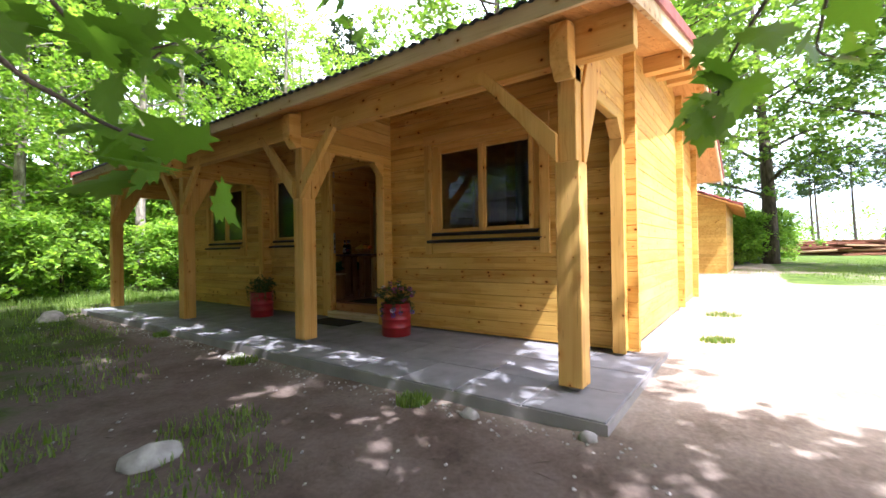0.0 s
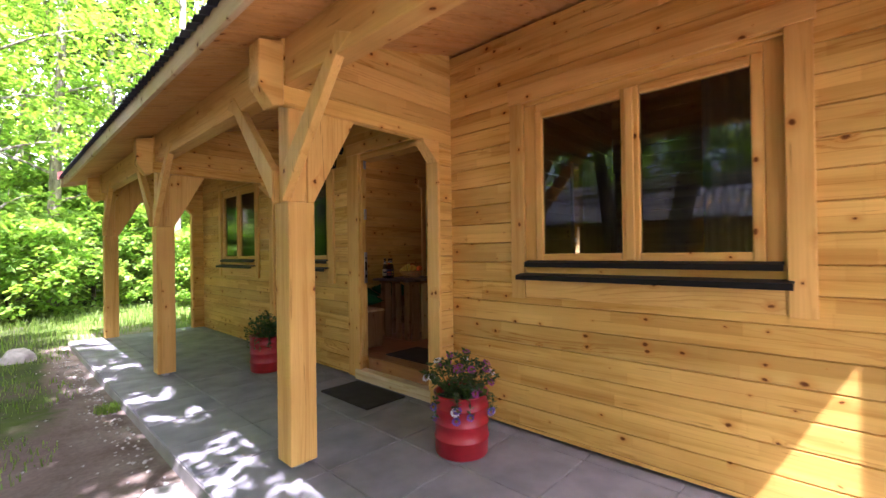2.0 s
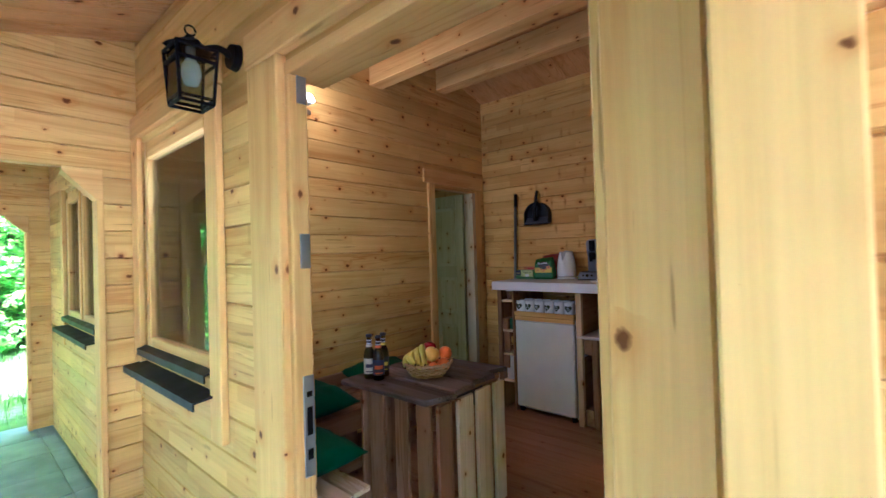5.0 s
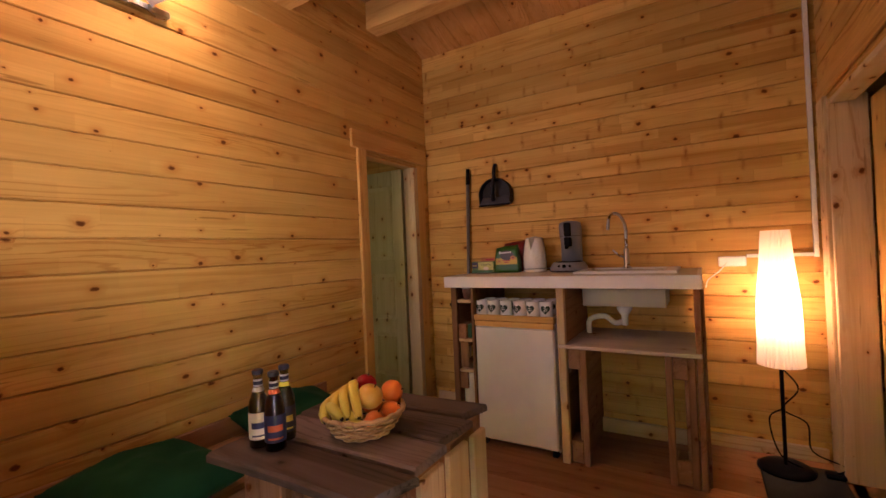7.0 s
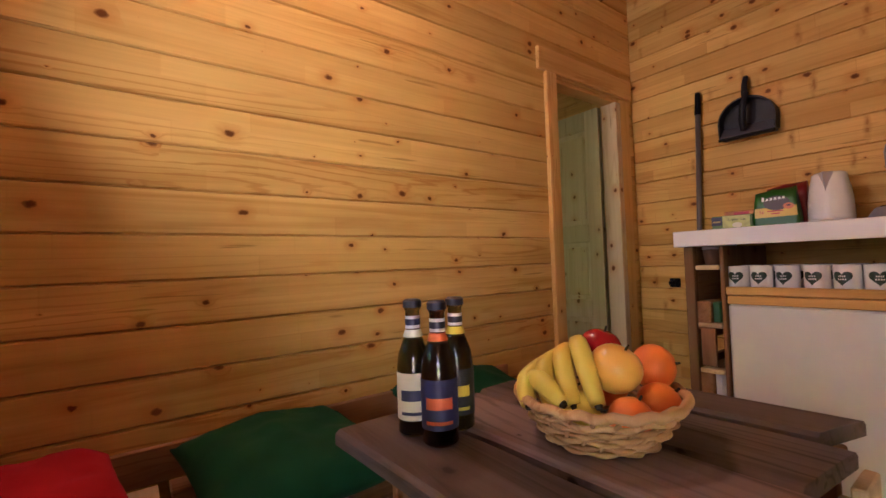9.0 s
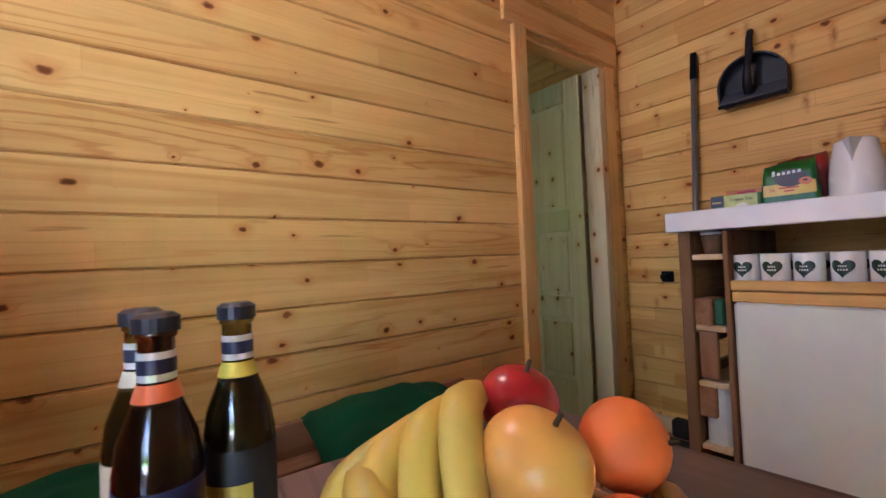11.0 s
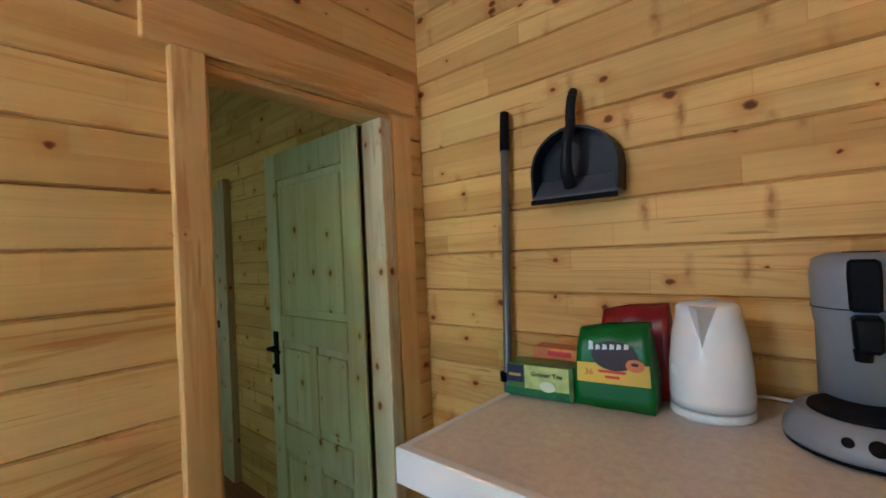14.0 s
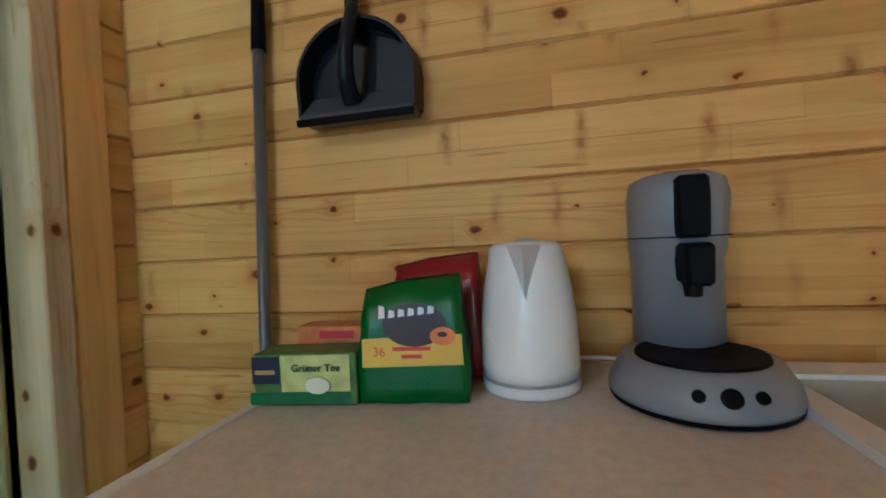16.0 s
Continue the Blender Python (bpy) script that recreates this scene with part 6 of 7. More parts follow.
def plant(x, y, z, label, seed, flowers):
    rn = random.Random(seed)
    o = empty("potted_plant", label, "plant", "potted plants", at=(x, y, z))
    stems, leaves = bmesh.new(), bmesh.new()
    for i in range(75):
        a = rn.uniform(0, 2 * math.pi)
        rr = rn.uniform(0.02, 0.19) ** 0.9
        hh = rn.uniform(0.10, 0.27) * (1.15 - rr * 2.2)
        tip = Vector((x + rr * math.cos(a), y + rr * math.sin(a), z + hh))
        if i % 6 == 0:
            tip = Vector((x + 0.19 * math.cos(a), y + 0.19 * math.sin(a), z - rn.uniform(0.0, 0.10)))
        p0 = Vector((x + 0.05 * math.cos(a), y + 0.05 * math.sin(a), z))
        mid = (p0 + tip) / 2 + Vector((0.3 * (tip.x - x), 0.3 * (tip.y - y), 0.06))
        line = bent([p0, mid, tip], 4)
        tube(stems, line, 0.0022, 0.0014, seg=4, caps=False)
        for p in line[1:]:
            for _ in range(3):
                d = Vector((rn.uniform(-1, 1), rn.uniform(-1, 1), rn.uniform(-0.3, 0.8))).normalized()
                s = d.cross(Vector((rn.uniform(-1, 1), rn.uniform(-1, 1), 1))).normalized()
                L = rn.uniform(0.02, 0.042)
                leaves.faces.new([leaves.verts.new(v) for v in (p, p + d * L * 0.5 + s * L * 0.22, p + d * L, p + d * L * 0.5 - s * L * 0.22)])
        if flowers and i % 2 == 0:
            nrm = (tip - Vector((x, y, z))).normalized() + Vector((-0.5, -0.5, 0.5))
            kind = "white" if (i % 10 == 0) else ("violet" if tip.z < z + 0.02 else "magenta")
            daisy(o, {"white": PETALW, "violet": PETALB, "magenta": PETAL}[kind], kind + " daisy flower", tip, nrm.normalized(), rn.uniform(0.019, 0.029))
    part("stems", stems, HERB, o)
    part("foliage", leaves, HERB, o)
    return o


_, hh_ = barrel(-0.47, -0.55, "red steel barrel used as a flower pot by the door")
plant(-0.47, -0.55, SZ + hh_ - 0.03, "bushy plant with magenta and white daisies in the barrel", 3, True)
barrel(-0.45, 2.14, "red steel barrel used as a flower pot on the porch")
plant(-0.45, 2.14, SZ + hh_ - 0.03, "dark green leafy plant in the red barrel", 5, False)
tagged(link("doormat", bx(-0.47, -0.08, 0.40, 1.06, SZ + 0.002, SZ + 0.016, 0.004), BLACKMATT), "black rubber doormat on the porch paving", "doormat")

tagged(link("doormat", bx(0.20, 0.62, 0.34, 1.0, FZ + 0.0005, FZ + 0.013, 0.004), BLACKMATT), "black rubber doormat just inside the entrance", "doormat")

# lantern beside the door
lan = empty("wall_lantern", "black metal wall lantern with clear glass and a bulb", "lantern", at=(0, 1.41, 1.910))
bm = bmesh.new()
tube(bm, [(0.0, 1.41, 1.910), (-0.025, 1.41, 1.910)], 0.045, 0.04, seg=20)
tube(bm, bent([(-0.02, 1.41, 1.910), (-0.06, 1.41, 1.925), (-0.105, 1.41, 1.905)], 4), 0.011)
part("bracket", bm, BLACK, lan)
lc, lw = Vector((-0.145, 1.41, 0)), 0.058
part("roof", lathe([(lw * 1.35, 1.885), (lw * 1.1, 1.900), (0.02, 1.925), (0.012, 1.935), (0, 1.935)], (lc.x, lc.y, 0), 4), BLACK, lan)
bm = bmesh.new()
tube(bm, [(lc.x + 0.016 * math.cos(a / 10 * 2 * math.pi), lc.y, 1.952 + 0.016 * math.sin(a / 10 * 2 * math.pi)) for a in range(11)], 0.003, seg=6)
part("ring", bm, BLACK, lan)
for sx_, sy_ in ((-1, -1), (-1, 1), (1, -1), (1, 1)):
    bm = bmesh.new()
    tube(bm, [(lc.x + sx_ * lw, lc.y + sy_ * lw, 1.885), (lc.x + sx_ * lw * 0.82, lc.y + sy_ * lw * 0.82, 1.715)], 0.0055, seg=6)
    part("cage_bar", bm, BLACK, lan)
for s0, z in ((1.0, 1.885), (0.97, 1.845), (0.84, 1.730), (0.82, 1.715)):
    c4 = [(lc.x + s0 * lw * a, lc.y + s0 * lw * b, z) for a, b in ((-1, -1), (-1, 1), (1, 1), (1, -1), (-1, -1))]
    for p, q in zip(c4, c4[1:]):
        bm = bmesh.new()
        tube(bm, [p, q], 0.0055, seg=6)
        part("cage_rail", bm, BLACK, lan)
part("bulb", lathe([(0, 1.775), (0.02, 1.780), (0.03, 1.810), (0.026, 1.840), (0.014, 1.860), (0.014, 1.895), (0, 1.895)], (lc.x, lc.y, 0), 18), WHITE, lan, "white unlit bulb", smooth=True)
for a, b in ((-1, 0), (0, -1), (0, 1)):
    x0, y0 = lc.x + a * lw * 0.9, lc.y + b * lw * 0.9
    bm = bx(x0 - (0.001 if a else lw * 0.8), x0 + (0.001 if a else lw * 0.8), y0 - (0.001 if b else lw * 0.8), y0 + (0.001 if b else lw * 0.8), 1.725, 1.880, 0)
    part("glass_pane", bm, PANE, lan).visible_shadow = False


lan.location.z += 0.045


# ---- ground ----
def ground_h(x, y):
    h = -0.35 + 0.03 * noise.noise(Vector((x * 0.25, y * 0.25, 0))) + 0.018 * noise.noise(Vector((x * 1.7, y * 1.7, 3)))
    k = min(1.0, max(0.0, (-2.6 - y) / 1.2)) * min(1.0, max(0.0, (x + 2.2) / 1.2))
    h += 0.04 * k
    d = math.hypot(x + 2, y)
    return h if d < 30 else h - 0.0


def turf(x, y):
    n = noise.noise(Vector((x * 0.5, y * 0.5, 9)))
    v = 0.0
    if x < -1.9 and y > -1.0:
        v = max(v, min(0.52, 0.16 + 0.06 * (y + 1) + 0.07 * (-2.2 - x)) + 0.28 * n)
    if y > 5.6:
        v = max(v, 0.55 + 0.3 * n)
    if x > 9 and y < -4.5:
        v = max(v, 0.5 + 0.3 * n)
    if math.hypot(x, y) > 26:
        v = max(v, 0.6)
    if x > 5 and -4.2 < y < -2.9:
        v = max(v, 0.28 + 0.3 * n)
    return v


axis_v = [-900, -300, -120, -60, -36, -24, -18] + [-14 + 0.35 * i for i in range(66)] + [10 + 0.8 * i for i in range(20)] + [28, 34, 45, 60, 90, 150, 350, 900]
gv, gf_ = [], []
for yy in axis_v:
    for xx in axis_v:
        gv.append((xx, yy, ground_h(xx, yy)))
nA = len(axis_v)
for j in range(nA - 1):
    for i in range(nA - 1):
        a = j * nA + i
        gf_.append((a, a + 1, a + nA + 1, a + nA))
me = bpy.data.meshes.new("ground")
me.from_pydata(gv, [], gf_)
at_ = me.attributes.new("turf", "FLOAT", "POINT")
at_.data.foreach_set("value", [turf(v[0], v[1]) for v in gv])
# where soil tone and painted tree shade darken the ground before the porch
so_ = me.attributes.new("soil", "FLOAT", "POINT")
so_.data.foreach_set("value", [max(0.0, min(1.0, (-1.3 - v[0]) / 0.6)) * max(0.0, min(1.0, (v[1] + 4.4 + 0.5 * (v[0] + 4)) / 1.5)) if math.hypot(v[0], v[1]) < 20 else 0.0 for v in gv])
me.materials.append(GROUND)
for f in me.polygons:
    f.use_smooth = True
tagged(new("ground", me), "trodden sandy ground with grass at the edges", "ground", kind="structure")


def soup(name, verts, faces, material, parent=None, smooth=False):
    m = bpy.data.meshes.new(name)
    m.from_pydata(verts, [], faces)
    m.materials.append(material)
    if smooth:
        for f in m.polygons:
            f.use_smooth = True
    o = new(name, m)
    if parent is not None:
        o.parent = parent
        o.matrix_parent_inverse = Matrix.Translation(-parent.location)
    return o


def blades(spots_, n, rn, h0, h1):
    V, F = [], []
    for _ in range(n):
        x, y, r = spots_[rn.randrange(len(spots_))]
        a, d = rn.uniform(0, 6.283), r * math.sqrt(rn.random())
        px, py = x + d * math.cos(a), y + d * math.sin(a)
        if -1.68 < px < 5.2 and -3.15 < py < 5.78:
            continue
        z, h, w = ground_h(px, py) - 0.01, rn.uniform(h0, h1), rn.uniform(0.003, 0.007)
        b, l = rn.uniform(0, 6.283), rn.uniform(0.1, 0.5) * h
        cx_, sx_ = math.cos(b), math.sin(b)
        k = len(V)
        V += [(px - w * sx_, py + w * cx_, z), (px + w * sx_, py - w * cx_, z), (px + l * 0.4 * cx_ + w * 0.6 * sx_, py + l * 0.4 * sx_ - w * 0.6 * cx_, z + h * 0.6), (px + l * 0.4 * cx_ - w * 0.6 * sx_, py + l * 0.4 * sx_ + w * 0.6 * cx_, z + h * 0.6), (px + l * cx_, py + l * sx_, z + h)]
        F += [(k, k + 1, k + 2, k + 3), (k + 3, k + 2, k + 4)]
    return V, F


rg = random.Random(21)
patches = [(-3.05, -1.75, 0.35), (-2.75, -1.2, 0.3), (-1.85, 0.15, 0.14), (-2.9, 0.6, 0.5), (-2.6, 1.6, 0.5), (-3.4, 2.2, 0.7), (-2.4, 3.2, 0.6), (-3.0, 4.2, 0.9), (-2.1, 5.2, 0.5), (-3.6, -0.6, 0.35), (-1.8, -1.9, 0.12), (-1.75, 2.2, 0.1), (-4.4, 1.0, 0.9), (-5.0, 3.5, 1.2)]
V, F = blades(patches + [(1.2, -3.45, 0.16), (3.2, -3.4, 0.22)], 5500, rg, 0.02, 0.085)
tagged(soup("grass_tufts", V, F, GRASS), "tufts of bright grass on the shaded soil", "grass", kind="stuff")
lawn = [(rg.uniform(-6, 6), rg.uniform(6.0, 12), 0.9) for _ in range(60)]
V, F = blades(lawn, 16000, rg, 0.05, 0.2)
tagged(soup("lawn_grass", V, F, GRASS), "sunlit rough grass beyond the porch", "grass", kind="stuff")
lawn = [(18, -10, 5.0), (24, -10, 5.0), (13, -9, 4.0), (30, -11, 5.5)] * 8 + [(15.5, -5.2, 3.0)] * 3
V, F = blades(lawn, 22000, rg, 0.04, 0.10)
tagged(soup("lawn_grass", V, F, GRASS), "sunlit lawn beside the sandy track", "grass", kind="stuff")

# pebbles and rubble along the slab edge
V, F = [], []
for _ in range(800):
    if rg.random() < 0.6:
        px, py = -1.72 - abs(rg.gauss(0, 0.10)), rg.uniform(-3.3, 5.6)
    else:
        px, py = rg.uniform(-4.5, -1.8), rg.uniform(-3.6, 5)
    r = rg.uniform(0.004, 0.015)
    z = ground_h(px, py) + r * 0.3
    k = len(V)
    o6 = [(1, 0, 0), (0, 1, 0), (-1, 0, 0), (0, -1, 0), (0, 0, 0.7), (0, 0, -0.7)]
    V += [(px + a * r * rg.uniform(0.7, 1.3), py + b * r * rg.uniform(0.7, 1.3), z + c * r) for a, b, c in o6]
    F += [(k, k + 1, k + 4), (k + 1, k + 2, k + 4), (k + 2, k + 3, k + 4), (k + 3, k, k + 4), (k + 1, k, k + 5), (k + 2, k + 1, k + 5), (k + 3, k + 2, k + 5), (k, k + 3, k + 5)]
tagged(soup("pebbles", V, F, STONE), "grey pebbles and rubble along the slab edge", "pebbles", kind="stuff")
V, F = [], []
for _ in range(260):
    px, py, a = rg.uniform(-4.3, -1.75), rg.uniform(-3.4, 4.5), rg.uniform(0, 3.14)
    L, w, z = rg.uniform(0.03, 0.16), rg.uniform(0.002, 0.005), ground_h(px, py) + 0.006
    c_, s_ = math.cos(a), math.sin(a)
    k = len(V)
    V += [(px - L * c_ / 2, py - L * s_ / 2, z), (px - w * s_, py + w * c_, z + 0.004), (px + L * c_ / 2, py + L * s_ / 2, z + 0.002), (px + w * s_, py - w * c_, z + 0.004)]
    F.append((k, k + 1, k + 2, k + 3))
tagged(soup("twigs", V, F, BARK), "dry twigs and litter on the bare soil", "twigs", kind="stuff")


def rock(x, y, rx, ry, rz, label, seed, flat_top=False):
    bm = bmesh.new()
    bmesh.ops.create_icosphere(bm, subdivisions=3, radius=1.0)
    for v in bm.verts:
        n = 1 + 0.28 * noise.noise(v.co * 1.3 + Vector((seed, 0, 0))) + 0.10 * noise.noise(v.co * 4 + Vector((0, seed, 0)))
        v.co = Vector((v.co.x * rx * n, v.co.y * ry * n, max(-0.6, min(0.35 if flat_top else 9, v.co.z)) * rz * n))
    z = ground_h(x, y)
    bmesh.ops.translate(bm, verts=bm.verts, vec=(x, y, z + rz * 0.2))
    return tagged(link("field_stone", bm, STONE, None, "", True), label, "stone", "stones beside the porch")


rock(-3.15, -1.35, 0.14, 0.09, 0.07, "grey rounded field stone in the grass", 1.0)
rock(-1.80, 0.40, 0.11, 0.13, 0.028, "flat grey stone slab beside the porch", 5.0, True)
rock(-2.2, 5.1, 0.16, 0.14, 0.13, "pale rounded field stone on the grass", 8.0)
rock(-1.8, -2.35, 0.05, 0.06, 0.04, "small chipped stone at the slab edge", 3.0)
rock(-1.75, -3.05, 0.04, 0.05, 0.035, "small chipped stone at the slab edge", 4.0)


# ---- trees ----
def limbs(rn, x, y, z, h, r, n, spread, lean=(0, 0), z_first=0.35):
    """A tapered trunk with limbs; returns the mesh and the limb ends."""
    bm = bmesh.new()
    pts = [Vector((x + lean[0] * t * h + 0.10 * h * 0.1 * math.sin(3 * t + x), y + lean[1] * t * h + 0.008 * h * math.sin(5 * t + y), z + h * t)) for t in [i / 8 for i in range(9)]]
    pts[0].z -= 0.15
    tube(bm, pts, r, r * 0.25, seg=10)
    ends = [pts[-1]]
    for i in range(n):
        t = z_first + (0.95 - z_first) * (i + rn.random()) / n
        k = min(7, int(t * 8))
        p = pts[k].lerp(pts[k + 1], t * 8 - k)
        a = i * 2.4 + rn.uniform(-0.4, 0.4)
        L = spread * (1.15 - 0.7 * abs(t - 0.55)) * rn.uniform(0.75, 1.1)
        q1 = p + Vector((math.cos(a) * L * 0.5, math.sin(a) * L * 0.5, L * 0.22))
        q2 = p + Vector((math.cos(a + 0.2) * L, math.sin(a + 0.2) * L, L * rn.uniform(0.25, 0.55)))
        tube(bm, bent([p, q1, q2], 4), r * 0.30 * (1.1 - t * 0.6), r * 0.05, seg=6)
        ends += [q1, q2, (q1 + q2) / 2]
        for s in (-1, 1):
            q3 = q1 + Vector((math.cos(a + s * 0.9) * L * 0.45, math.sin(a + s * 0.9) * L * 0.45, L * rn.uniform(0.0, 0.3)))
            tube(bm, [q1, (q1 + q3) / 2 + Vector((0, 0, 0.1)), q3], r * 0.10, r * 0.03, seg=5)
            ends.append(q3)
    return bm, ends


def crown(rn, ends, per, rad, size, squash=0.7, tight=0.5):
    """Leaves in loose clumps round the limb ends."""
    V, F = [], []
    for e in ends:
        for c in range(per[0]):
            cc = Vector((rn.gauss(0, 1), rn.gauss(0, 1), rn.gauss(0, squash))) * rad * 0.55 + e
            cr = rad * rn.uniform(0.16, 0.42)
            for _ in range(per[1]):
                p = cc + Vector((rn.gauss(0, 1), rn.gauss(0, 1), rn.gauss(0, 0.6))) * cr * tight
                u = Vector((rn.uniform(-1, 1), rn.uniform(-1, 1), rn.uniform(-0.7, 0.5))).normalized()
                w = u.cross(Vector((rn.uniform(-0.6, 0.6), rn.uniform(-0.6, 0.6), 1))).normalized()
                s = size * rn.uniform(0.6, 1.25)
                k = len(V)
                V += [p[:], (p + u * s * 0.45 + w * s * 0.36)[:], (p + u * s)[:], (p + u * s * 0.45 - w * s * 0.36)[:]]
                F.append((k, k + 1, k + 2, k + 3))
    return V, F


def tree(name, x, y, h, r, n, spread, per, rad, size, leaf_m, bark_m, label, seed, lean=(0, 0), z_first=0.35, squash=0.7):
    rn = random.Random(seed)
    z = ground_h(x, y)
    o = empty(name, label, "tree", "trees around the cabin", at=(x, y, z))
    bm, ends = limbs(rn, x, y, z, h, r, n, spread, lean, z_first)
    part("trunk", bm, bark_m, o, smooth=True)
    V, F = crown(rn, ends, per, rad, size, squash, 0.36 if name == "maple_tree" else 0.5)
    soup("crown", V, F, leaf_m, o)
    return o


def again(o, x, y, turn, s):
    c = copy_thing(o, pose(x, y, ground_h(x, y), 0, 0, turn))
    c.scale = (s, s, s * (0.92 + 0.16 * ((x * 7 + y * 3) % 1)))
    return c


# maples behind the walker: unseen copies are added to shade the porch front
maple = tree("maple_tree", -7.3, -6.0, 8.2, 0.26, 16, 4.2, (3, 62), 1.5, 0.18, LEAFM, BARK, "large leafy maple shading the porch and yard, mostly out of view", 31, (0.16, 0.12), 0.5, 0.5)
again(maple, -6.2, -3.0, 70, 1.0)
again(maple, -9.0, 2.2, 130, 1.0)
again(maple, -6.6, 0.4, 250, 0.95)
again(maple, -5.2, -4.4, 310, 0.66)
# more unseen maples, added to cut low daylight from the west yard
for x, y, tn, s in ((-11.2, -3.4, 20, 1.15), (-12.4, 3.6, 95, 1.2), (-11.6, -9.5, 160, 1.15), (-8.6, 5.4, 280, 1.0), (-13.0, 9.8, 40, 1.2)):
    again(maple, x, y, tn, s)
again(maple, -9.5, 8.5, 200, 1.1)
LEAF_OUT = [(0, 0), (0.10, 0.02), (0.22, -0.10), (0.26, 0.06), (0.44, 0.02), (0.38, 0.16), (0.52, 0.34), (0.36, 0.34), (0.34, 0.46), (0.20, 0.42), (0.22, 0.62), (0.10, 0.66), (0, 0.92)]
LEAF_POLY = LEAF_OUT + [(-a, b) for a, b in LEAF_OUT[-2:0:-1]]
lm = bpy.data.meshes.new("leaf")
b5 = bmesh.new()
ctr_ = b5.verts.new((0, 0.25, 0.012))
rim_ = [b5.verts.new((a, b, -0.06 * abs(a) - 0.05 * b * b)) for a, b in LEAF_POLY]
for a, b in zip(rim_, rim_[1:] + rim_[:1]):
    b5.faces.new((ctr_, a, b))
b5.to_mesh(lm)
b5.free()
lm.materials.append(LEAFM)
rl = random.Random(77)
MB = maple.location


def spray(start, points, n, size):
    """A hanging maple twig with single leaves."""
    bm = bmesh.new()
    line = bent([start, *points], 8)
    tube(bm, line, 0.012, 0.003, seg=6)
    tw = part("twig", bm, BARK, maple, smooth=True)
    tail = line[len(line) // 3:]
    for i in range(n):
        p = tail[rl.randrange(len(tail))] + Vector((rl.gauss(0, 0.07), rl.gauss(0, 0.07), rl.gauss(-0.02, 0.06)))
        lo = new("leaf", lm)
        lo.parent = tw
        s = size * rl.uniform(0.7, 1.2)
        lo.matrix_basis = pose(*p, rl.uniform(-75, 30), rl.uniform(-40, 40), rl.uniform(0, 360)) @ Matrix.Diagonal((s, s, s, 1))


spray((-6.2, -5.2, 4.4), [(-4.8, -3.4, 2.4), (-3.85, -2.5, 1.4), (-3.55, -2.25, 1.28), (-3.3, -2.1, 1.42)], 34, 0.17)
spray((-6.0, -4.8, 4.2), [(-4.6, -3.0, 2.2), (-3.95, -2.6, 1.2), (-3.7, -2.56, 0.98), (-3.5, -2.6, 0.92)], 17, 0.17)
spray((-5.8, -5.2, 4.6), [(-3.4, -4.6, 2.6), (-2.5, -3.95, 1.6), (-2.38, -3.72, 1.25), (-2.42, -3.68, 1.1)], 26, 0.17)
spray((-5.6, -5.2, 4.6), [(-3.2, -4.8, 2.5), (-2.3, -4.1, 1.7), (-2.12, -3.95, 1.35), (-2.0, -4.0, 1.3)], 12, 0.15)
spray((-6.0, -4.6, 4.6), [(-4.4, -2.3, 3.0), (-3.2, -1.2, 1.85), (-2.95, -1.1, 1.8), (-2.6, -1.05, 1.98)], 30, 0.15)
spray((-5.8, -4.4, 4.6), [(-3.6, -2.2, 3.4), (-2.2, -1.5, 2.6), (-1.75, -1.3, 2.36)], 12, 0.15)

birch = tree("birch_tree", -1.2, 13.0, 12.5, 0.17, 15, 2.3, (4, 26), 1.1, 0.16, LEAF, BIRCH, "tall slender tree with bright spring leaves", 41, (0.01, 0.0), 0.2)
oak = tree("oak_tree", 16.5, 1.2, 15.0, 0.42, 18, 5.0, (5, 38), 1.9, 0.26, LEAFD, BARK, "old spreading oak with dark limbs", 42, (0.02, -0.07), 0.22)
bush = tree("hazel_bush", -4.2, 10.5, 2.0, 0.05, 14, 1.0, (4, 34), 0.75, 0.13, LEAF, BARK, "dense bright green hazel bush", 43, (0, 0), 0.05)
pine = tree("pine_tree", 5.5, 17.0, 15.0, 0.19, 13, 2.0, (4, 34), 0.9, 0.20, NEEDLE, BARK, "tall thin pine with a bare trunk", 44, (0.01, 0.0), 0.55)
for x, y, tn, s in ((1.2, 11.2, 40, 0.9), (3.6, 14.0, 120, 1.05), (-3.4, 15.5, 200, 1.1), (-6.2, 12.2, 250, 0.95), (0.6, 17.5, 310, 1.15), (6.5, 12.0, 15, 0.9),
                    (9.5, 15.5, 80, 1.05), (-9.0, 16.5, 140, 1.1), (-5.5, 19.0, 30, 1.2), (3.0, 21.0, 170, 1.25), (8.0, 21.5, 220, 1.2), (-1.5, 22.5, 290, 1.3),
                    (12.5, 11.0, 60, 1.0), (-12, 13.5, 10, 1.0), (12.5, 19.5, 330, 1.2), (-2.4, 10.2, 75, 0.75), (-25, -4, 20, 0.9), (-27, 2, 120, 1.0), (-26, 8, 220, 1.0), (-25, -10, 300, 0.95)):
    again(birch, x, y, tn, s)
for x, y, tn, s in ((11.5, 5.0, 75, 0.85), (13.2, -0.2, 215, 0.75), (-27, -9, 15, 0.8), (-28, -1, 110, 0.85), (-27, 7, 200, 0.8), (-31, -16, 260, 0.95), (-30, 14, 320, 0.95), (-34, 3, 60, 1.1), (21.5, 8.0, 130, 0.95), (12.0, 25.5, 230, 1.0), (-8.0, 26.0, 20, 1.0), (1.5, 28.5, 300, 1.05), (24.0, -4.4, 100, 0.9), (18.5, -9.8, 40, 0.95), (31, 5.5, 250, 1.0)):
    again(oak, x, y, tn, s)
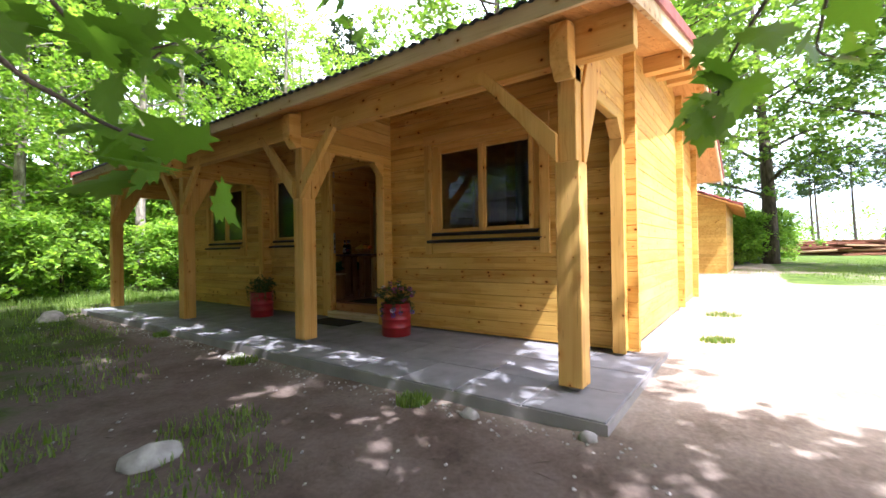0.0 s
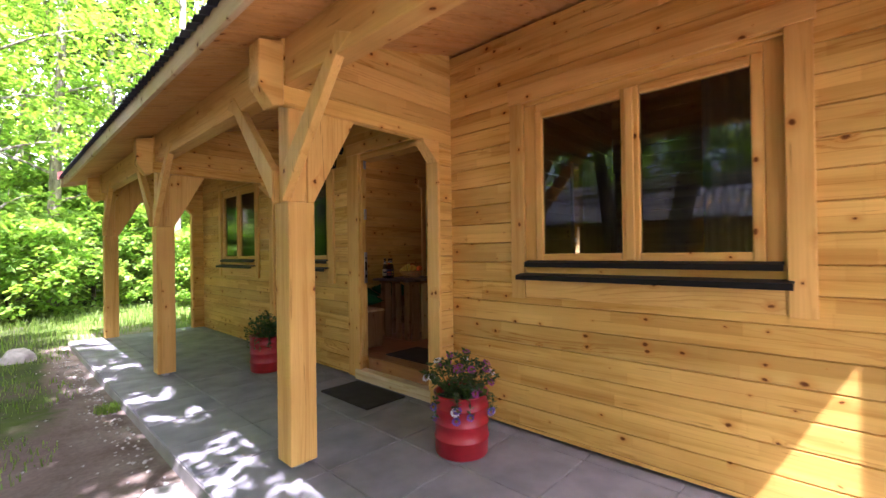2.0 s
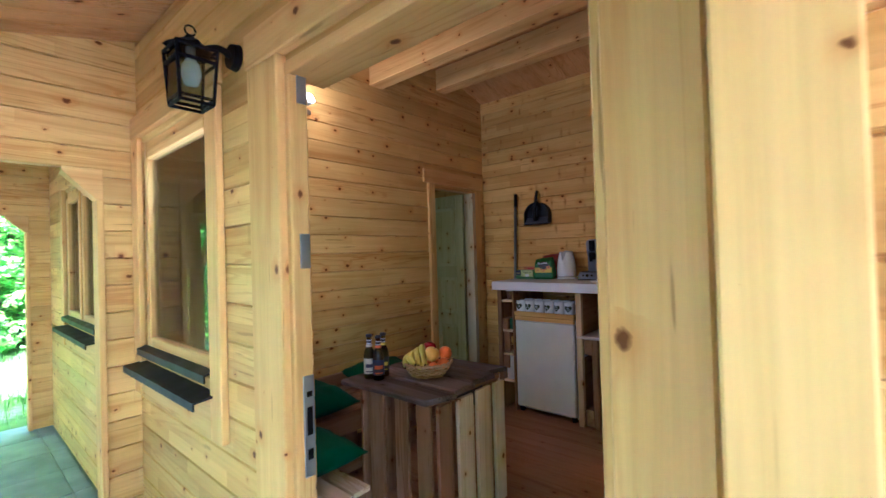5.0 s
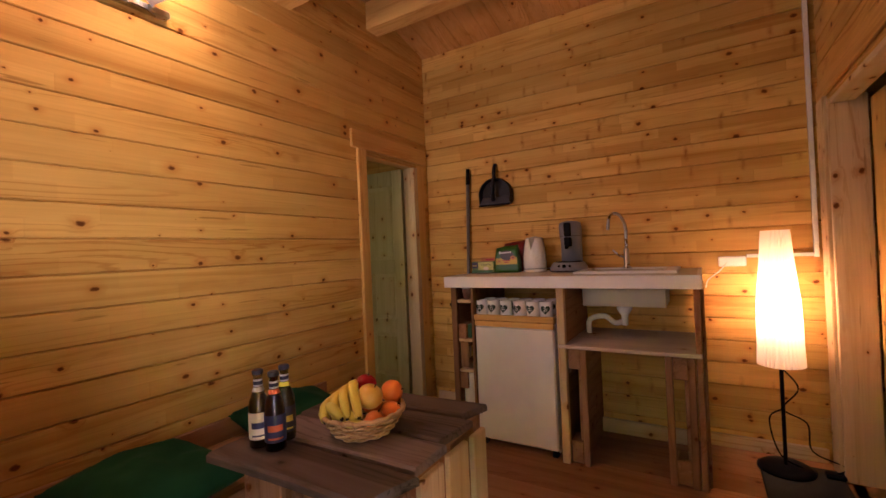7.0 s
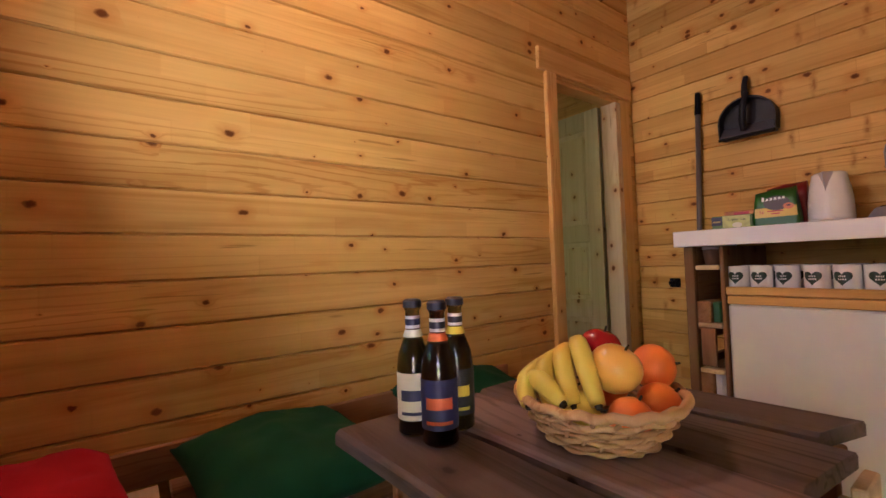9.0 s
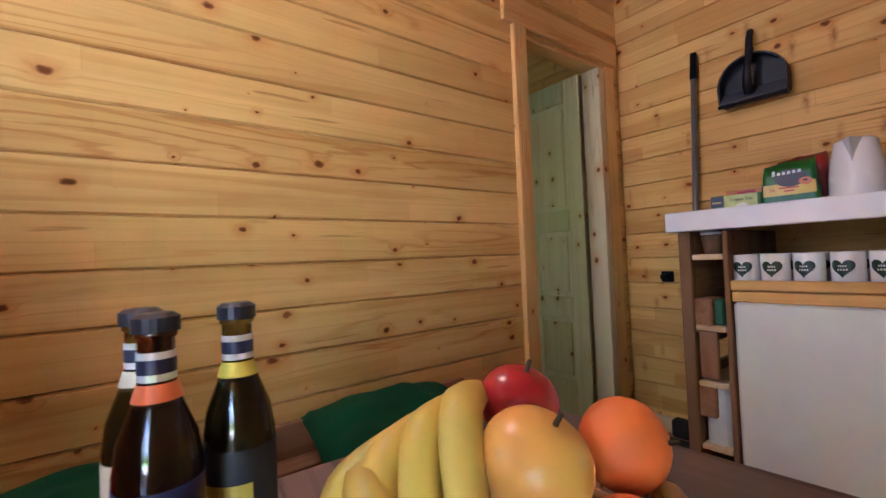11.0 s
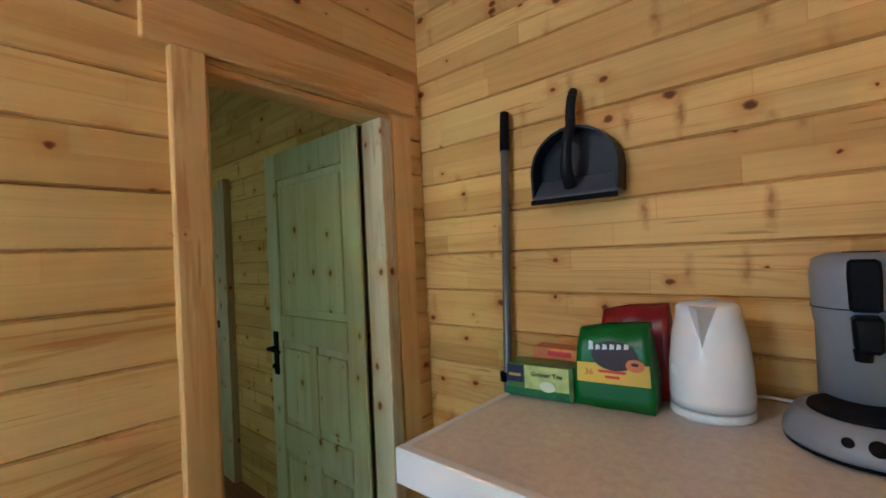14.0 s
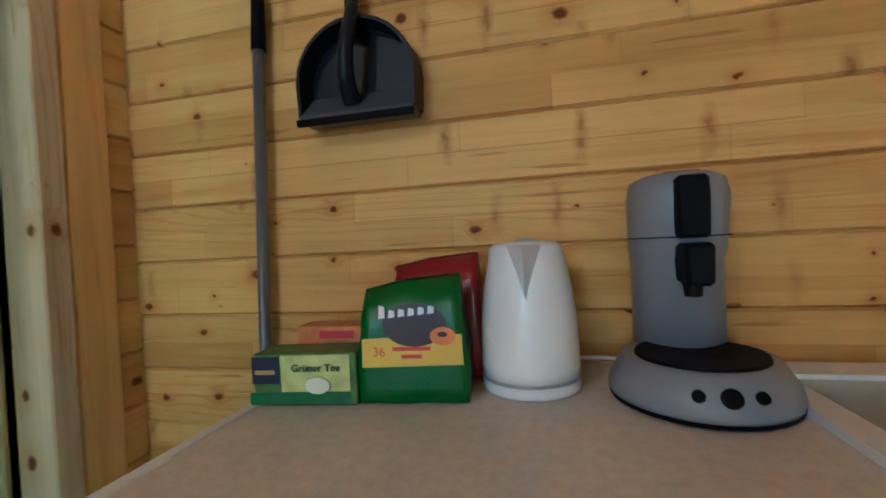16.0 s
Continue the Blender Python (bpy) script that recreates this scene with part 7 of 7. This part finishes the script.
for x, y, tn, s in ((-2.2, 9.6, 90, 0.9), (-6.4, 9.2, 200, 1.1), (-0.6, 11.8, 300, 1.1), (1.6, 10.0, 30, 0.9), (-8.4, 11.5, 160, 1.2), (3.5, 11.5, 270, 1.2), (-4.6, 13.6, 60, 1.4), (0.6, 14.2, 10, 1.4),
                    (5.8, 13.2, 120, 1.3), (-3.2, 17.2, 340, 1.8), (3.0, 17.2, 200, 1.8), (-7.5, 15.5, 80, 1.7), (8.5, 16.5, 10, 1.9), (-0.5, 20.0, 45, 2.0), (-6.0, 22.0, 45, 2.1), (5.5, 20.0, 100, 2.1), (-11, 18, 20, 2.0), (11.5, 14.5, 10, 1.6),
                    (23.5, -3.0, 10, 1.2), (27, -4.2, 100, 1.35), (31, -4.6, 190, 1.2), (25, 1.5, 250, 1.6), (29.5, 0.0, 20, 1.9), (36, -3.0, 100, 1.7)):
    again(bush, x, y, tn, s)
for x, y, tn, s in ((9.0, 19.5, 40, 1.0), (13.5, 15.0, 140, 0.95), (2.0, 19.0, 200, 1.05), (58, -9, 10, 0.8), (62, -13, 80, 0.9), (66, -6, 150, 0.85), (70, -17, 220, 0.95), (60, -19, 290, 0.8), (75, -11, 20, 1.0), (68, -25, 60, 0.9), (64, -1.5, 100, 0.85)):
    again(pine, x, y, tn, s)
# far woods
V, F = [], []
rw = random.Random(5)
for _ in range(8200):
    a = rw.uniform(-0.75, 2.4) if rw.random() < 0.8 else rw.uniform(2.4, 5.5)
    d = rw.uniform(46, 70) if a > 0.05 else rw.uniform(95, 125)
    hmax = (8 if a > 0.05 else 9) + 3 * math.sin(a * 17) + 2.5 * math.sin(a * 41 + 1)
    px, py, pz = d * math.cos(a), d * math.sin(a), -0.4 + hmax * rw.random() ** 1.2
    for _ in range(8):
        q = Vector((px + rw.gauss(0, 0.8), py + rw.gauss(0, 0.8), max(0.0, pz + rw.gauss(0, 0.6))))
        u = Vector((rw.uniform(-1, 1), rw.uniform(-1, 1), rw.uniform(-0.6, 0.6))).normalized()
        w = u.cross(Vector((rw.uniform(-0.6, 0.6), rw.uniform(-0.6, 0.6), 1))).normalized()
        s, k = rw.uniform(0.3, 0.75), len(V)
        V += [q[:], (q + u * s * 0.5 + w * s * 0.35)[:], (q + u * s)[:], (q + u * s * 0.5 - w * s * 0.35)[:]]
        F.append((k, k + 1, k + 2, k + 3))
tagged(soup("far_woods", V, F, LEAF), "leafy woods in the distance", "woods", kind="stuff")


# bright white haze of the sky behind the woods
bm = bmesh.new()
cols_ = [[bm.verts.new((420 * math.cos(a), 420 * math.sin(a), z)) for z in (-2, 120, 330)] for a in [math.radians(-75 + 8 * i) for i in range(28)]]
for a, b in zip(cols_, cols_[1:]):
    for k in range(2):
        bm.faces.new((a[k], b[k], b[k + 1], a[k + 1]))
tagged(link("backdrop", bm, emit("white_sky_haze", (0.90, 0.96, 1.0), 0.5), None, "", True), "bright white hazy sky behind the trees", "sky", kind="structure")


# ---- other buildings ----
def log_cabin(x0, x1, y0, y1, eave, ridge, axis, tile, label, over=0.5):
    """A small cabin: log courses, a tiled gable roof, a dark door and corner posts."""
    cxm, cym = (x0 + x1) / 2, (y0 + y1) / 2
    o = empty("log_cabin", label, "cabin", "other cabins", at=(cxm, cym, -0.4))
    part("wall_core", bx(x0 + 0.01, x1 - 0.01, y0 + 0.01, y1 - 0.01, -0.42, eave, 0), PINE["x"], o)
    k = 0
    while -0.42 + k * LOG < eave:
        z0 = -0.42 + k * LOG
        part("log_course", bx(x0, x1, y0, y1, z0, z0 + LOG - 0.006, 0), PINE["x"], o)
        k += 1
    if axis == "y":
        gab = prism([(x0, eave), (x1, eave), (cxm, ridge - 0.1)], "y", y0 + 0.02, y1 - 0.02)
        runs = [((x0 - over, y0 - over), (cxm, y1 + over), 1), ((x1 + over, y0 - over), (cxm, y1 + over), -1)]
    else:
        gab = prism([(y0, eave), (y1, eave), (cym, ridge - 0.1)], "x", x0 + 0.02, x1 - 0.02)
        runs = [((x0 - over, y0 - over), (x1 + over, cym), 1), ((x0 - over, y1 + over), (x1 + over, cym), -1)]
    part("gable", gab, PINE["z"], o)
    tilt = random.Random(int(abs(x0) * 10))
    for (a0, b0), (a1, b1), s in runs:
        bm = bmesh.new()
        long0, long1 = (b0, b1) if axis == "y" else (a0, a1)
        c0, c1 = (a0, a1) if axis == "y" else (b0, b1)
        nrow = 9
        for j in range(nrow):
            t0, t1 = j / nrow, (j + 1.15) / nrow
            u0, u1 = c0 + (c1 - c0) * t0, c0 + (c1 - c0) * min(1, t1)
            z0 = eave - 0.15 + (ridge - eave + 0.15) * t0 + 0.05
            z1 = eave - 0.15 + (ridge - eave + 0.15) * min(1, t1) + 0.015
            m_ = int(abs(long1 - long0) / 0.3)
            for i in range(m_):
                l0, l1 = long0 + (long1 - long0) * i / m_, long0 + (long1 - long0) * (i + 0.97) / m_
                lm_ = (l0 + l1) / 2
                z0, z1 = z0 + tilt.uniform(-0.02, 0.02), z1 + tilt.uniform(-0.006, 0.006)
                pts = [(u0, l0, z0), (u0, lm_, z0 + 0.05), (u0, l1, z0), (u1, l1, z1), (u1, lm_, z1 + 0.05), (u1, l0, z1)]
                vs = [bm.verts.new((u, l, z) if axis == "y" else (l, u, z)) for u, l, z in pts]
                bm.faces.new((vs[0], vs[1], vs[4], vs[5]))
                bm.faces.new((vs[1], vs[2], vs[3], vs[4]))
        part("roof", bm, tile, o)
        bm = prism([(c0, eave - 0.17), (c1, ridge - 0.02), (c1, ridge - 0.06), (c0, eave - 0.21)], axis, min(long0, long1), max(long0, long1))
        part("roof_boards", bm, CEIL, o)
    return o


log_cabin(14.0, 20.0, -3.0, 2.4, 2.15, 3.4, "x", REDTILE, "pine log cabin with a red tiled roof beyond the track", 0.5)
nb = log_cabin(-21.0, -15.5, -9.0, 9.0, 2.0, 4.0, "y", plain("dark_glazed_tile", (0.03, 0.03, 0.032), 0.22, var=0.4), "log cabin with a dark tiled roof across the yard", 0.6)

# stack of sawn timber far off
stack = empty("timber_stack", "long stack of reddish sawn boards on the lawn", "timber stack", at=(46, -10.5, -0.4))
rs = random.Random(9)
TIMB = wood("sawn_timber", "y", (0.30, 0.14, 0.09), (0.18, 0.07, 0.05), knots=0, rough=0.8, vary=0.5)
TIMB2 = wood("pale_sawn_timber", "y", (0.46, 0.33, 0.2), (0.33, 0.22, 0.12), knots=0, rough=0.8, vary=0.5)
for L in range(9):
    for q in range(9):
        half = max(1.0, 5.6 - 0.55 * L + rs.uniform(-0.9, 0.9))
        ln = rs.uniform(1.6, 3.4)
        yc = -10.2 + rs.uniform(-half, half)
        xc = 44.5 + q * 0.4 * (1 - 0.05 * L) + 0.1 * L
        bm = bx(-0.16, 0.16, -ln, ln, 0, 0.13, 0)
        bmesh.ops.transform(bm, matrix=pose(xc, yc, -0.36 + L * 0.145 + rs.uniform(0, 0.05), rs.uniform(-3, 3), rs.uniform(-8, 8), rs.uniform(-16, 16)), verts=bm.verts)
        part("board", bm, TIMB2 if rs.random() < 0.25 else TIMB, stack)
